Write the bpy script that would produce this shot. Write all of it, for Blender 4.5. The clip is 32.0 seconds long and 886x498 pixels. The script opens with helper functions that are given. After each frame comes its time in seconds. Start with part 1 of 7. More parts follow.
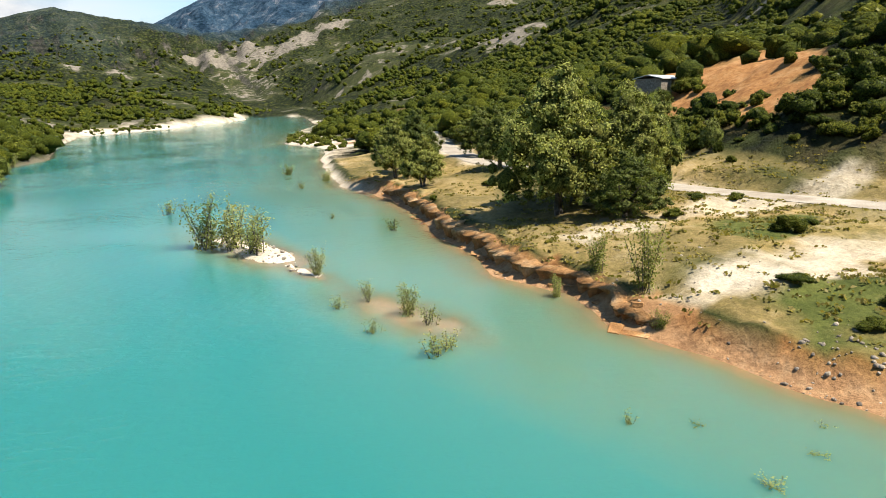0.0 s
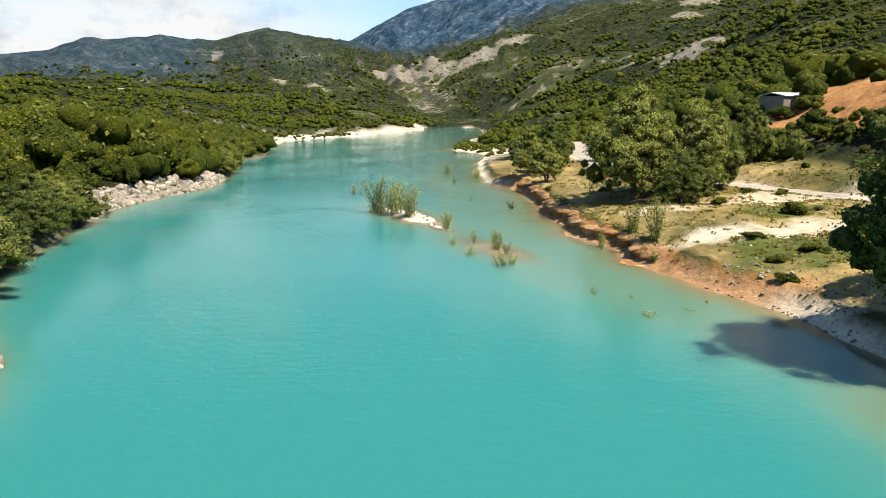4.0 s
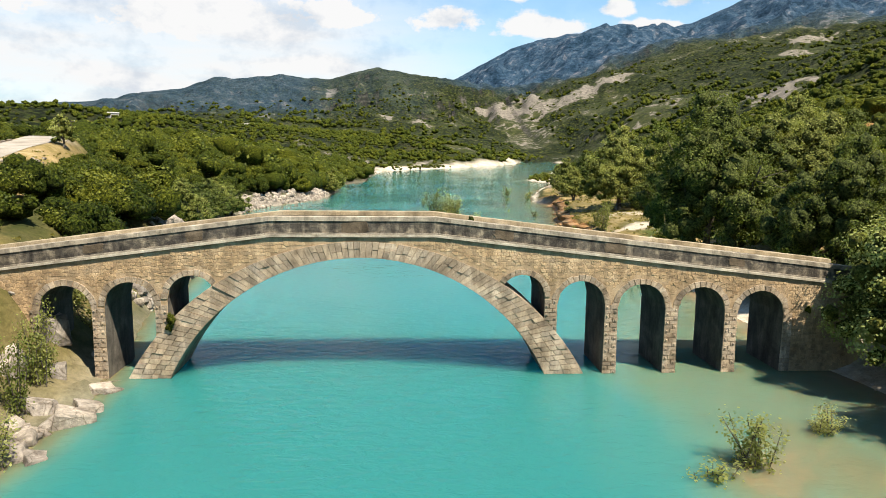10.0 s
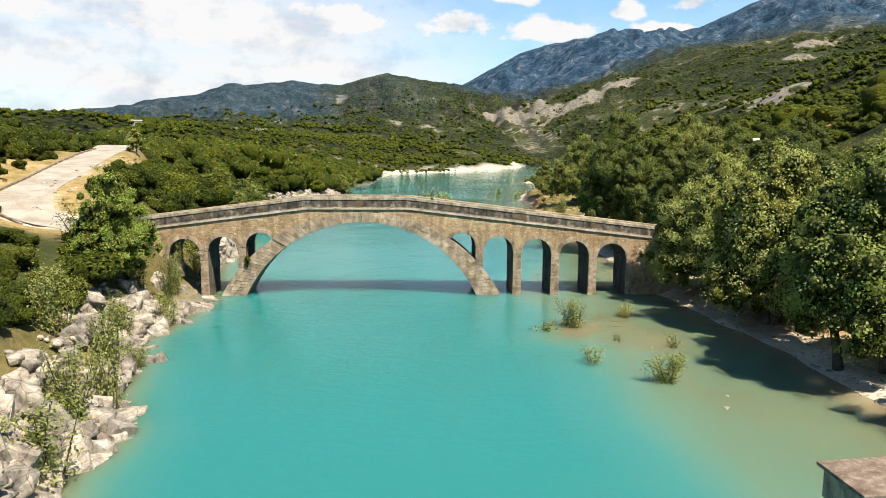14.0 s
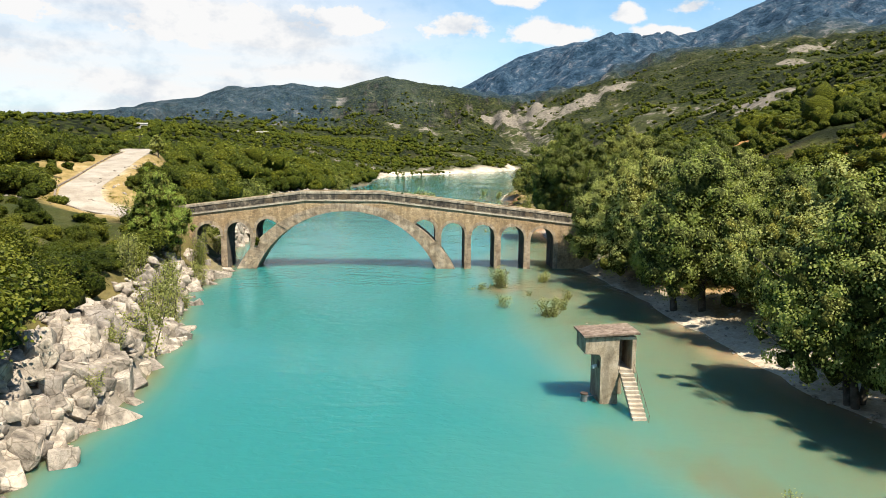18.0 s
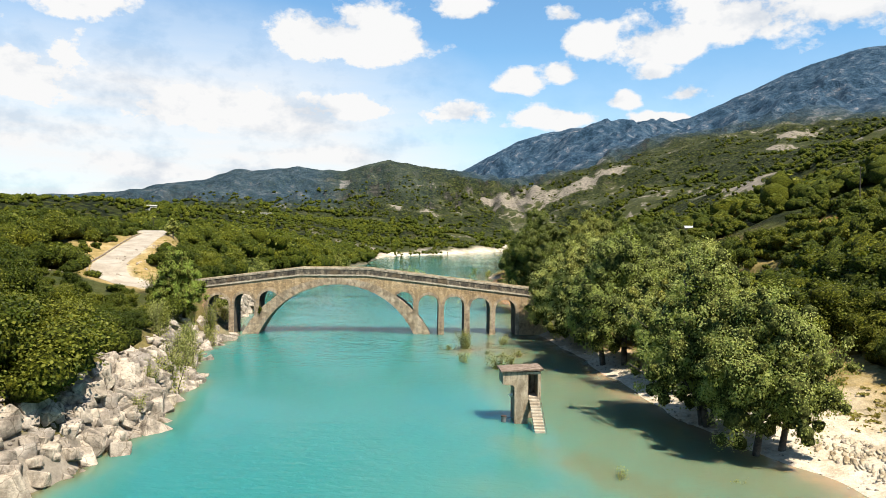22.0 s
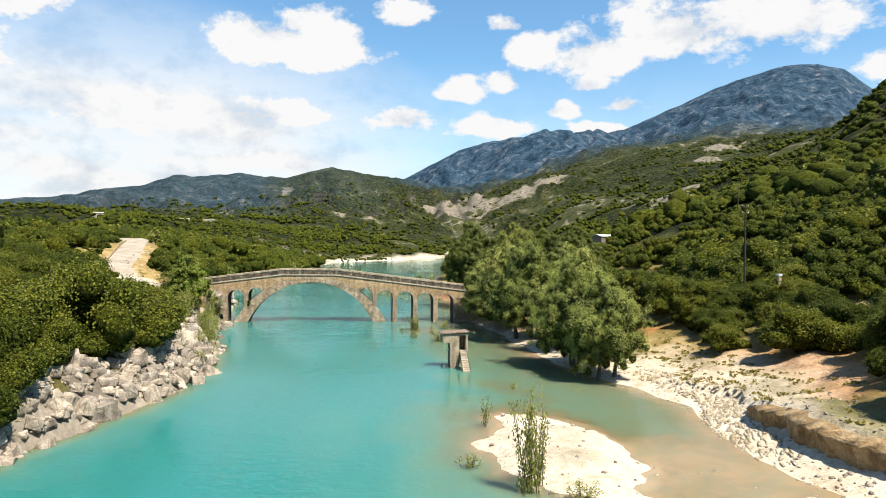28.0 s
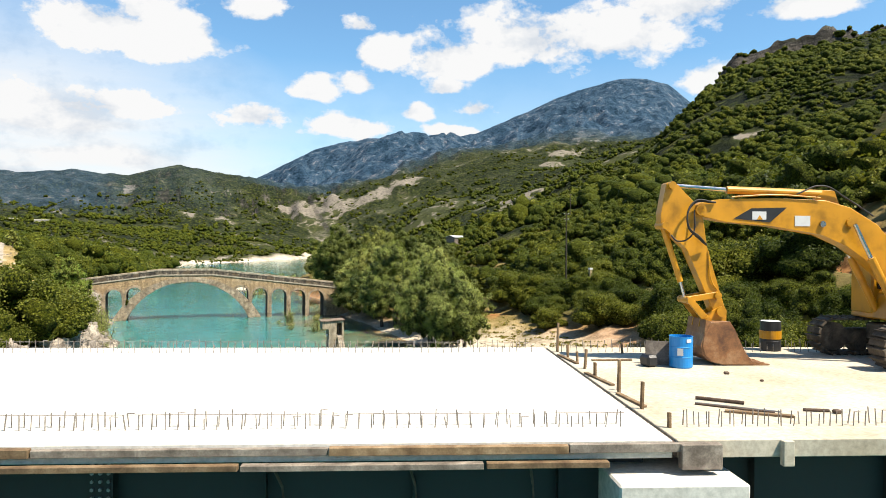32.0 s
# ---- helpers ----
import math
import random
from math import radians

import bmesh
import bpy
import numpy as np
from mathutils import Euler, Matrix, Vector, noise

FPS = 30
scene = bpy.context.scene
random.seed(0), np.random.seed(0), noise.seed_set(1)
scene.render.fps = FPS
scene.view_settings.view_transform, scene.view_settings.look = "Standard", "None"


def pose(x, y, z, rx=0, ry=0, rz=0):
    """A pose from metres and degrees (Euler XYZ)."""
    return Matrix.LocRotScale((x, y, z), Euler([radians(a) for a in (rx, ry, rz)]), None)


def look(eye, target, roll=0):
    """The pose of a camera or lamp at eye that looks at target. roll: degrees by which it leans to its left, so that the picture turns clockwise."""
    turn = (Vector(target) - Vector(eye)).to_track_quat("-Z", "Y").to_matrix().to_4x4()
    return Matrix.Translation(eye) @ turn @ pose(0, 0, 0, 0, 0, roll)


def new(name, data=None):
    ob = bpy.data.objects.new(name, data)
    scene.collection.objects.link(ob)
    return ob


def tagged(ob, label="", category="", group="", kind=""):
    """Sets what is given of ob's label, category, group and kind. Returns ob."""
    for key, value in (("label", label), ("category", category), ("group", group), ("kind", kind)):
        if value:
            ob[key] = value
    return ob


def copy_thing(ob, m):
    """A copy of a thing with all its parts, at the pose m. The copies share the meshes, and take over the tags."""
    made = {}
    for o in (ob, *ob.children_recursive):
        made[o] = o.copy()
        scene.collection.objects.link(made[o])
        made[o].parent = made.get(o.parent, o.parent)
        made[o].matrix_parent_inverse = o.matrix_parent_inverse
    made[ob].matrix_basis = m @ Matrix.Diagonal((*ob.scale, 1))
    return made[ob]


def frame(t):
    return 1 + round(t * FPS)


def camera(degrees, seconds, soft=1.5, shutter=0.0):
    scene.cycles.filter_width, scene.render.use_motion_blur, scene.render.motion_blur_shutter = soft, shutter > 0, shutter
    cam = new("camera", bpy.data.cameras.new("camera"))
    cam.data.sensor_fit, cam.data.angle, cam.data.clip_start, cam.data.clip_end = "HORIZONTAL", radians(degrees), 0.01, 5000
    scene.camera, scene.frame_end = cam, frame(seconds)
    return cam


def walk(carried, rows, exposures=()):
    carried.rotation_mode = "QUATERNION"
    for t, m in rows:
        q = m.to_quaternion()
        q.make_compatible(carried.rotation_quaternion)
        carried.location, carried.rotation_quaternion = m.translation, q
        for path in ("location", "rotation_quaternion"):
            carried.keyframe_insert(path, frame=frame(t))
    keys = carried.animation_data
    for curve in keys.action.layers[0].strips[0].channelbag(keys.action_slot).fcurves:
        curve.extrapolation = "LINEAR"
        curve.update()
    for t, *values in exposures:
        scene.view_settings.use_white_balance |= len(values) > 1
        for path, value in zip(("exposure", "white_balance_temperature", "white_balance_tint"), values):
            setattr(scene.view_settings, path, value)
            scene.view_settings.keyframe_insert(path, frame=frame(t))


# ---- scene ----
# ---------------- camera and walk ----------------
cam = camera(65.3, 32.0, soft=0.9)
PATH = [
    (0, (0.479, 27.822, 15.171), (1.35, 29.572, 14.751), -0.9),
    (2, (-2.624, 12.095, 15.282), (-2.014, 13.953, 14.861), -0.7),
    (6, (-1.591, -13.587, 14.141), (-1.33, -11.633, 13.806), 0.6),
    (8, (0.228, -27.286, 13.999), (0.371, -25.314, 13.695), 0.8),
    (9, (1.26, -34.2, 13.838), (1.399, -32.226, 13.543), 0.7),
    (11, (2.878, -48.381, 13.77), (3.006, -46.404, 13.498), 0.4),
    (13, (3.85, -61.993, 13.895), (3.957, -60.014, 13.625), 0.4),
    (17, (6.617, -84.079, 14.262), (6.722, -82.1, 13.993), 0.4),
    (19, (8.71, -91.877, 14.31), (8.818, -89.895, 14.069), 0.7),
    (21, (10.54, -99.229, 14.437), (10.643, -97.236, 14.318), 0.6),
    (23, (10.458, -107.002, 14.4), (10.556, -105.005, 14.412), 0.7),
    (25, (9.542, -115.809, 14.414), (9.644, -113.812, 14.412), 0.8),
    (28, (7.109, -130.298, 14.46), (7.374, -128.316, 14.45), 0.7),
    (29, (6.046, -134.411, 14.413), (6.415, -132.445, 14.404), 0.7),
    (30, (4.608, -138.297, 14.46), (5.082, -136.354, 14.451), 0.6),
    (31, (3.086, -142.232, 14.513), (3.669, -140.319, 14.507), 0.4),
    (31.5, (2.342, -144.079, 14.531), (2.972, -142.18, 14.525), 0.4),
    (32, (1.622, -145.877, 14.544), (2.29, -143.991, 14.539), 0.4),
]
walk(cam, [(t, look(eye, target, roll)) for t, eye, target, roll in PATH])


# ---------------- sun and sky ----------------
SUN_DIR = Vector((0.4, -0.45, 1.0)).normalized()
sun_ob = new("sun", bpy.data.lights.new("sun", "SUN"))
sun_ob.data.energy, sun_ob.data.angle, sun_ob.data.color = 5.0, radians(0.53), (1.0, 0.91, 0.765)
sun_ob.matrix_world = look((60, -60, 120), Vector((60, -60, 120)) - SUN_DIR)

world = bpy.data.worlds.new("sky")
scene.world = world
world.use_nodes = True
wn, wl = world.node_tree.nodes, world.node_tree.links
wn.clear()


def wnode(kind, **values):
    n = wn.new(kind)
    for key, value in values.items():
        n.inputs[key.replace("_", " ")].default_value = value
    return n


sky = wn.new("ShaderNodeTexSky")
sky.sky_type, sky.sun_disc = "NISHITA", False
sky.sun_elevation = math.asin(SUN_DIR.z)
sky.sun_rotation = math.atan2(SUN_DIR.x, SUN_DIR.y)
sky.air_density, sky.dust_density, sky.ozone_density = 1.0, 0.3, 1.2
bg = wnode("ShaderNodeBackground", Strength=0.07)
deepen = wn.new("ShaderNodeMix")
deepen.data_type, deepen.blend_type = "RGBA", "MULTIPLY"
deepen.inputs[0].default_value, deepen.inputs[7].default_value = 1.0, (0.77, 1.05, 1.13, 1)
wl.new(sky.outputs[0], deepen.inputs[6])
wl.new(deepen.outputs[2], bg.inputs[0])


def wmath(op, a, b=0.0, clamp=False):
    m = wn.new("ShaderNodeMath")
    m.operation, m.use_clamp = op, clamp
    for socket, value in ((m.inputs[0], a), (m.inputs[1], b)):
        if hasattr(value, "is_output"):
            wl.new(value, socket)
        else:
            socket.default_value = value
    return m.outputs[0]


# fair-weather clouds: bearing, elevation, half width and half height in degrees
CLOUDS = ((-24.9, 16.6, 4.6, 1.7), (-6.6, 15.6, 5.6, 2.9), (-2.0, 15.6, 4.6, 2.6), (-4.0, 17.3, 2.6, 1.5), (4.3, 18.3, 2.5, 1.8), (14.6, 15.3, 3.0, 1.9), (12.4, 13.2, 1.9, 1.2), (8.8, 12.4, 2.0, 1.2),
          (20.0, 15.0, 4.4, 2.6), (26.5, 16.4, 6.5, 3.3), (33.0, 16.4, 6.5, 2.9), (38.5, 18.3, 5.5, 2.3), (19.6, 12.9, 2.2, 1.1), (12.6, 17.6, 1.5, 0.9),
          (4.3, 10.2, 3.0, 1.5), (11.2, 9.7, 3.6, 1.3), (17.2, 11.0, 1.6, 1.0), (22.2, 11.3, 2.0, 1.1), (20.2, 9.4, 2.8, 0.7), (-8.0, 10.0, 6.5, 2.0), (-17.5, 9.6, 7.5, 2.4), (40.8, 12.6, 2.4, 1.8), (47, 17.4, 4.5, 1.2),
          (-31, 11, 9, 3.2), (62, 20, 10, 3), (-60, 22, 12, 4), (110, 26, 14, 5), (175, 22, 15, 4), (-120, 24, 14, 5))
direction = wn.new("ShaderNodeTexCoord").outputs["Generated"]
split = wn.new("ShaderNodeSeparateXYZ")
wl.new(direction, split.inputs[0])
bearing_deg = wmath("MULTIPLY", wmath("ARCTAN2", split.outputs[0], split.outputs[1]), 57.2958)
elev_deg = wmath("MULTIPLY", wmath("ARCSINE", split.outputs[2]), 57.2958)
puff = wn.new("ShaderNodeTexNoise")
puff.inputs["Scale"].default_value, puff.inputs["Detail"].default_value, puff.inputs["Roughness"].default_value = 13.0, 10.0, 0.6
flatten = wn.new("ShaderNodeMapping")
flatten.inputs["Scale"].default_value = (1.0, 1.0, 1.55)
wl.new(direction, flatten.inputs[0])
wl.new(flatten.outputs[0], puff.inputs["Vector"])
billow = wmath("SUBTRACT", puff.outputs["Fac"], 0.5)
cover = None
for az_c, el_c, half_w, half_h in CLOUDS:
    u = wmath("DIVIDE", wmath("SUBTRACT", bearing_deg, az_c), half_w)
    v = wmath("DIVIDE", wmath("SUBTRACT", elev_deg, el_c), half_h)
    # flat bases, domed tops
    v = wmath("ADD", wmath("MAXIMUM", v, 0.0), wmath("MULTIPLY", wmath("MINIMUM", v, 0.0), 1.5))
    d = wmath("SUBTRACT", 1.0, wmath("SQRT", wmath("ADD", wmath("MULTIPLY", u, u), wmath("MULTIPLY", v, v))))
    cover = d if cover is None else wmath("SMOOTH_MAX", cover, d)
    if cover.node.operation == "SMOOTH_MAX":
        cover.node.inputs[2].default_value = 0.15
density = wmath("MULTIPLY", wmath("ADD", wmath("MAXIMUM", cover, -0.8), wmath("MULTIPLY", billow, 3.4)), 2.6, True)
# a thin, streaked veil low in the north-west, and the pale air over the horizon
streaks = wn.new("ShaderNodeTexNoise")
streaks.inputs["Scale"].default_value, streaks.inputs["Detail"].default_value, streaks.inputs["Roughness"].default_value = 4.0, 7.0, 0.55
drawn = wn.new("ShaderNodeMapping")
drawn.inputs["Scale"].default_value = (1.0, 1.0, 6.0)
wl.new(direction, drawn.inputs[0])
wl.new(drawn.outputs[0], streaks.inputs["Vector"])
wisps = wmath("SUBTRACT", streaks.outputs["Fac"], 0.5)
vu = wmath("DIVIDE", wmath("ADD", bearing_deg, 20.0), 34.0)
vv = wmath("DIVIDE", wmath("SUBTRACT", elev_deg, 4.0), 14.0)
veil = wmath("MULTIPLY", wmath("SUBTRACT", 1.08, wmath("SQRT", wmath("ADD", wmath("MULTIPLY", vu, vu), wmath("MULTIPLY", vv, vv)))), 1.7, True)
veil = wmath("MULTIPLY", veil, wmath("ADD", wmath("MULTIPLY", wisps, 1.0), 0.95), True)
low_air = wmath("MULTIPLY", wmath("SUBTRACT", 1.0, wmath("DIVIDE", elev_deg, 15.0)), 0.62, True)
density = wmath("MAXIMUM", density, wmath("MAXIMUM", veil, low_air))
shade = wn.new("ShaderNodeValToRGB")
shade.color_ramp.elements[0].color, shade.color_ramp.elements[1].color = (0.74, 0.79, 0.86, 1), (1.0, 1.0, 1.0, 1)
shade.color_ramp.elements[0].position, shade.color_ramp.elements[1].position = 0.36, 0.52
wl.new(puff.outputs["Fac"], shade.inputs[0])
cloud = wnode("ShaderNodeBackground", Strength=0.395)
wl.new(shade.outputs[0], cloud.inputs[0])
blend = wn.new("ShaderNodeMixShader")
wl.new(density, blend.inputs[0])
wl.new(bg.outputs[0], blend.inputs[1])
wl.new(cloud.outputs[0], blend.inputs[2])
wout = wn.new("ShaderNodeOutputWorld")
wl.new(blend.outputs[0], wout.inputs[0])
scene.view_settings.exposure = 1.27


# ---------------- mesh and material tools ----------------
rng = np.random.default_rng(7)


def mesh_object(name, verts, faces, mat=None, parent=None, smooth=False):
    me = bpy.data.meshes.new(name)
    me.from_pydata([tuple(v) for v in verts], [], [tuple(int(i) for i in f) for f in faces])
    if mat:
        me.materials.append(mat)
    if smooth:
        me.polygons.foreach_set("use_smooth", [True] * len(me.polygons))
    me.update()
    ob = new(name, me)
    if parent:
        ob.parent = parent
    return ob


def quick_mesh(name, verts, quads, mat, tris=False, smooth=False):
    """A mesh from numpy arrays, quickly."""
    k = 3 if tris else 4
    me = bpy.data.meshes.new(name)
    v, q = np.asarray(verts, np.float32), np.asarray(quads, np.int32)
    me.vertices.add(len(v))
    me.vertices.foreach_set("co", v.ravel())
    me.loops.add(len(q) * k)
    me.loops.foreach_set("vertex_index", q.ravel())
    me.polygons.add(len(q))
    me.polygons.foreach_set("loop_start", np.arange(len(q), dtype=np.int32) * k)
    if smooth:
        me.polygons.foreach_set("use_smooth", np.ones(len(q), bool))
    me.update(calc_edges=True)
    me.materials.append(mat)
    return me


def part(name, bm, mat, parent=None, label="", smooth=False):
    me = bpy.data.meshes.new(name)
    bmesh.ops.recalc_face_normals(bm, faces=bm.faces)
    bm.to_mesh(me)
    bm.free()
    me.materials.append(mat)
    if smooth:
        me.polygons.foreach_set("use_smooth", [True] * len(me.polygons))
    ob = new(name, me)
    if parent:
        ob.parent = parent
    if label:
        tagged(ob, label)
    return ob


def empty(name, m=None):
    ob = new(name)
    ob.empty_display_size = 0.3
    if m:
        ob.matrix_world = m
    return ob


def box(bm, x0, x1, y0, y1, z0, z1, bevel=0.0, m=None):
    """Adds a box, with its edges bevelled, to bm."""
    t = bmesh.new()
    bmesh.ops.create_cube(t, size=1)
    for v in t.verts:
        v.co = ((x0 + x1) / 2 + v.co.x * (x1 - x0), (y0 + y1) / 2 + v.co.y * (y1 - y0), (z0 + z1) / 2 + v.co.z * (z1 - z0))
    if bevel:
        bmesh.ops.bevel(t, geom=t.edges[:], offset=bevel, segments=1, affect="EDGES")
    join_into(bm, t, m)
    return bm


def join_into(bm, t, m=None):
    if m:
        t.transform(m)
    made = [bm.verts.new(v.co) for v in t.verts]
    for f in t.faces:
        bm.faces.new([made[v.index] for v in f.verts])
    t.free()


def rod(bm, a, b, r, r2=None, sides=8):
    """Adds a round bar from a to b to bm."""
    a, b = Vector(a), Vector(b)
    t = bmesh.new()
    bmesh.ops.create_cone(t, cap_ends=True, segments=sides, radius1=r, radius2=r if r2 is None else r2, depth=(b - a).length)
    t.verts.index_update()
    join_into(bm, t, Matrix.Translation((a + b) / 2) @ (b - a).to_track_quat("Z", "Y").to_matrix().to_4x4())
    return bm


def prism(bm, outline, y0, y1, m=None, bevel=0.0):
    """Adds an outline in x and z, drawn out from y0 to y1, to bm."""
    t = bmesh.new()
    a = [t.verts.new((x, y0, z)) for x, z in outline]
    b = [t.verts.new((x, y1, z)) for x, z in outline]
    n = len(outline)
    t.faces.new(a)
    t.faces.new(b[::-1])
    for i in range(n):
        t.faces.new([a[i], b[i], b[(i + 1) % n], a[(i + 1) % n]])
    if bevel:
        bmesh.ops.bevel(t, geom=t.edges[:], offset=bevel, segments=1, affect="EDGES")
        t.verts.index_update()
    t.verts.index_update()
    join_into(bm, t, m)
    return bm


def lattice(x, y, seed):
    h = np.sin(x * 127.1 + y * 311.7 + seed * 74.7) * 43758.5453
    return h - np.floor(h)


def value_noise(x, y, seed=0):
    xi, yi = np.floor(x), np.floor(y)
    fx, fy = x - xi, y - yi
    fx, fy = fx * fx * (3 - 2 * fx), fy * fy * (3 - 2 * fy)
    a, b = lattice(xi, yi, seed), lattice(xi + 1, yi, seed)
    c, d = lattice(xi, yi + 1, seed), lattice(xi + 1, yi + 1, seed)
    return (a + (b - a) * fx) * (1 - fy) + (c + (d - c) * fx) * fy - 0.5


def fbm(x, y, scale, octaves=4, seed=0, gain=0.5):
    out, amp = 0, 1.0
    for i in range(octaves):
        out = out + amp * value_noise(x / scale + i * 17.3, y / scale - i * 9.1, seed + i)
        scale, amp = scale / 2, amp * gain
    return out


def node_material(name, roughness=0.9, specular=0.3):
    """An empty principled material: returns it with its tree's nodes, links and shader."""
    mat = bpy.data.materials.new(name)
    mat.use_nodes = True
    nodes, links = mat.node_tree.nodes, mat.node_tree.links
    shader = nodes["Principled BSDF"]
    shader.inputs["Roughness"].default_value = roughness
    shader.inputs["Specular IOR Level"].default_value = specular
    return mat, nodes, links, shader


def noise_node(nodes, links, scale, detail=5, vector=None, distortion=0.0, roughness=0.55):
    n = nodes.new("ShaderNodeTexNoise")
    n.inputs["Scale"].default_value, n.inputs["Detail"].default_value = scale, detail
    n.inputs["Distortion"].default_value, n.inputs["Roughness"].default_value = distortion, roughness
    if vector is not None:
        links.new(vector, n.inputs["Vector"])
    return n.outputs["Fac"]


def ramp_node(nodes, links, fac, stops):
    r = nodes.new("ShaderNodeValToRGB")
    el = r.color_ramp.elements
    while len(el) < len(stops):
        el.new(0.5)
    for e, (p, c) in zip(el, stops):
        e.position, e.color = p, (*c, 1) if len(c) == 3 else c
    links.new(fac, r.inputs[0])
    return r.outputs[0]


def mix_node(nodes, links, fac, a, b, blend="MIX"):
    m = nodes.new("ShaderNodeMix")
    m.data_type, m.blend_type = "RGBA", blend
    for socket, value in ((m.inputs[0], fac), (m.inputs[6], a), (m.inputs[7], b)):
        if hasattr(value, "is_output"):
            links.new(value, socket)
        else:
            socket.default_value = (*value, 1) if isinstance(value, tuple) else value
    return m.outputs[2]


def math_node(nodes, links, op, a, b=0.0, clamp=False):
    m = nodes.new("ShaderNodeMath")
    m.operation, m.use_clamp = op, clamp
    for socket, value in ((m.inputs[0], a), (m.inputs[1], b)):
        if hasattr(value, "is_output"):
            links.new(value, socket)
        else:
            socket.default_value = value
    return m.outputs[0]


def bump_node(nodes, links, shader, height, strength=0.5, distance=0.05):
    b = nodes.new("ShaderNodeBump")
    b.inputs["Strength"].default_value, b.inputs["Distance"].default_value = strength, distance
    links.new(height, b.inputs["Height"])
    links.new(b.outputs[0], shader.inputs["Normal"])


def world_place(nodes):
    return nodes.new("ShaderNodeNewGeometry").outputs["Position"]


def attribute(nodes, name):
    a = nodes.new("ShaderNodeAttribute")
    a.attribute_name = name
    return a.outputs["Fac"]


def rough_surface(name, dark, mid, light, scale, roughness=0.9, bump=0.5, distance=0.03, grain=18.0, vary=0.0, specular=0.25, island=False, streak=0.0, crack=0.0):
    """A mineral or painted surface with stains at a large scale, grain at a small one, relief, and, with vary, a change from piece to piece."""
    mat, nodes, links, shader = node_material(name, roughness, specular)
    place = world_place(nodes)
    big = noise_node(nodes, links, scale, 6, place, 0.4)
    small = noise_node(nodes, links, grain, 5, place, 0.0, 0.65)
    colour = ramp_node(nodes, links, big, [(0.3, dark), (0.5, mid), (0.7, light)])
    speck = ramp_node(nodes, links, small, [(0.25, (0.62, 0.62, 0.62)), (0.6, (1.0, 1.0, 1.0)), (0.8, (1.18, 1.17, 1.15))])
    colour = mix_node(nodes, links, 1.0, colour, speck, "MULTIPLY")
    if vary:
        r = nodes.new("ShaderNodeNewGeometry").outputs["Random Per Island"] if island else nodes.new("ShaderNodeObjectInfo").outputs["Random"]
        v = ramp_node(nodes, links, r, [(0.0, (1 - vary, 1 - vary, 1 - vary * 0.9)), (1.0, (1 + vary, 1 + vary * 0.94, 1 + vary * 0.85))])
        colour = mix_node(nodes, links, 1.0, colour, v, "MULTIPLY")
    if crack:
        cell = nodes.new("ShaderNodeTexVoronoi")
        cell.feature, cell.inputs["Scale"].default_value = "DISTANCE_TO_EDGE", crack
        bent = mix_node(nodes, links, 0.2, place, nodes.new("ShaderNodeTexNoise").outputs["Color"], "ADD")
        links.new(bent, cell.inputs["Vector"])
        split = ramp_node(nodes, links, cell.outputs["Distance"], [(0.0, (0.55, 0.52, 0.48)), (0.03, (1, 1, 1))])
        colour = mix_node(nodes, links, 1.0, colour, split, "MULTIPLY")
    if streak:
        run = nodes.new("ShaderNodeMapping")
        run.inputs["Scale"].default_value = (1.0, 1.0, 0.22)
        links.new(place, run.inputs[0])
        soot = ramp_node(nodes, links, noise_node(nodes, links, 1.5, 6, run.outputs[0], 0.5, 0.65), [(0.42, (1 - streak, 1 - streak, 1 - streak)), (0.56, (1, 1, 1))])
        colour = mix_node(nodes, links, 1.0, colour, soot, "MULTIPLY")
    links.new(colour, shader.inputs["Base Color"])
    bump_node(nodes, links, shader, math_node(nodes, links, "ADD", small, big), bump, distance)
    return mat


def paint(name, colour, roughness=0.45, wear=0.25, scale=3.0, metallic=0.0, specular=0.5):
    """Painted or plain stuff, with dirt and faded patches."""
    mat, nodes, links, shader = node_material(name, roughness, specular)
    place = nodes.new("ShaderNodeTexCoord").outputs["Object"]
    n = noise_node(nodes, links, scale, 7, place, 0.3)
    low = tuple(c * (1 - wear) for c in colour)
    high = tuple(min(1, c * (1 + wear * 0.5)) for c in colour)
    links.new(ramp_node(nodes, links, n, [(0.3, low), (0.5, colour), (0.75, high)]), shader.inputs["Base Color"])
    shader.inputs["Metallic"].default_value = metallic
    rough = math_node(nodes, links, "MULTIPLY_ADD", n, 0.3)
    rough.node.inputs[2].default_value = roughness - 0.12
    links.new(rough, shader.inputs["Roughness"])
    bump_node(nodes, links, shader, noise_node(nodes, links, scale * 12, 3, place), 0.12, 0.01)
    return mat


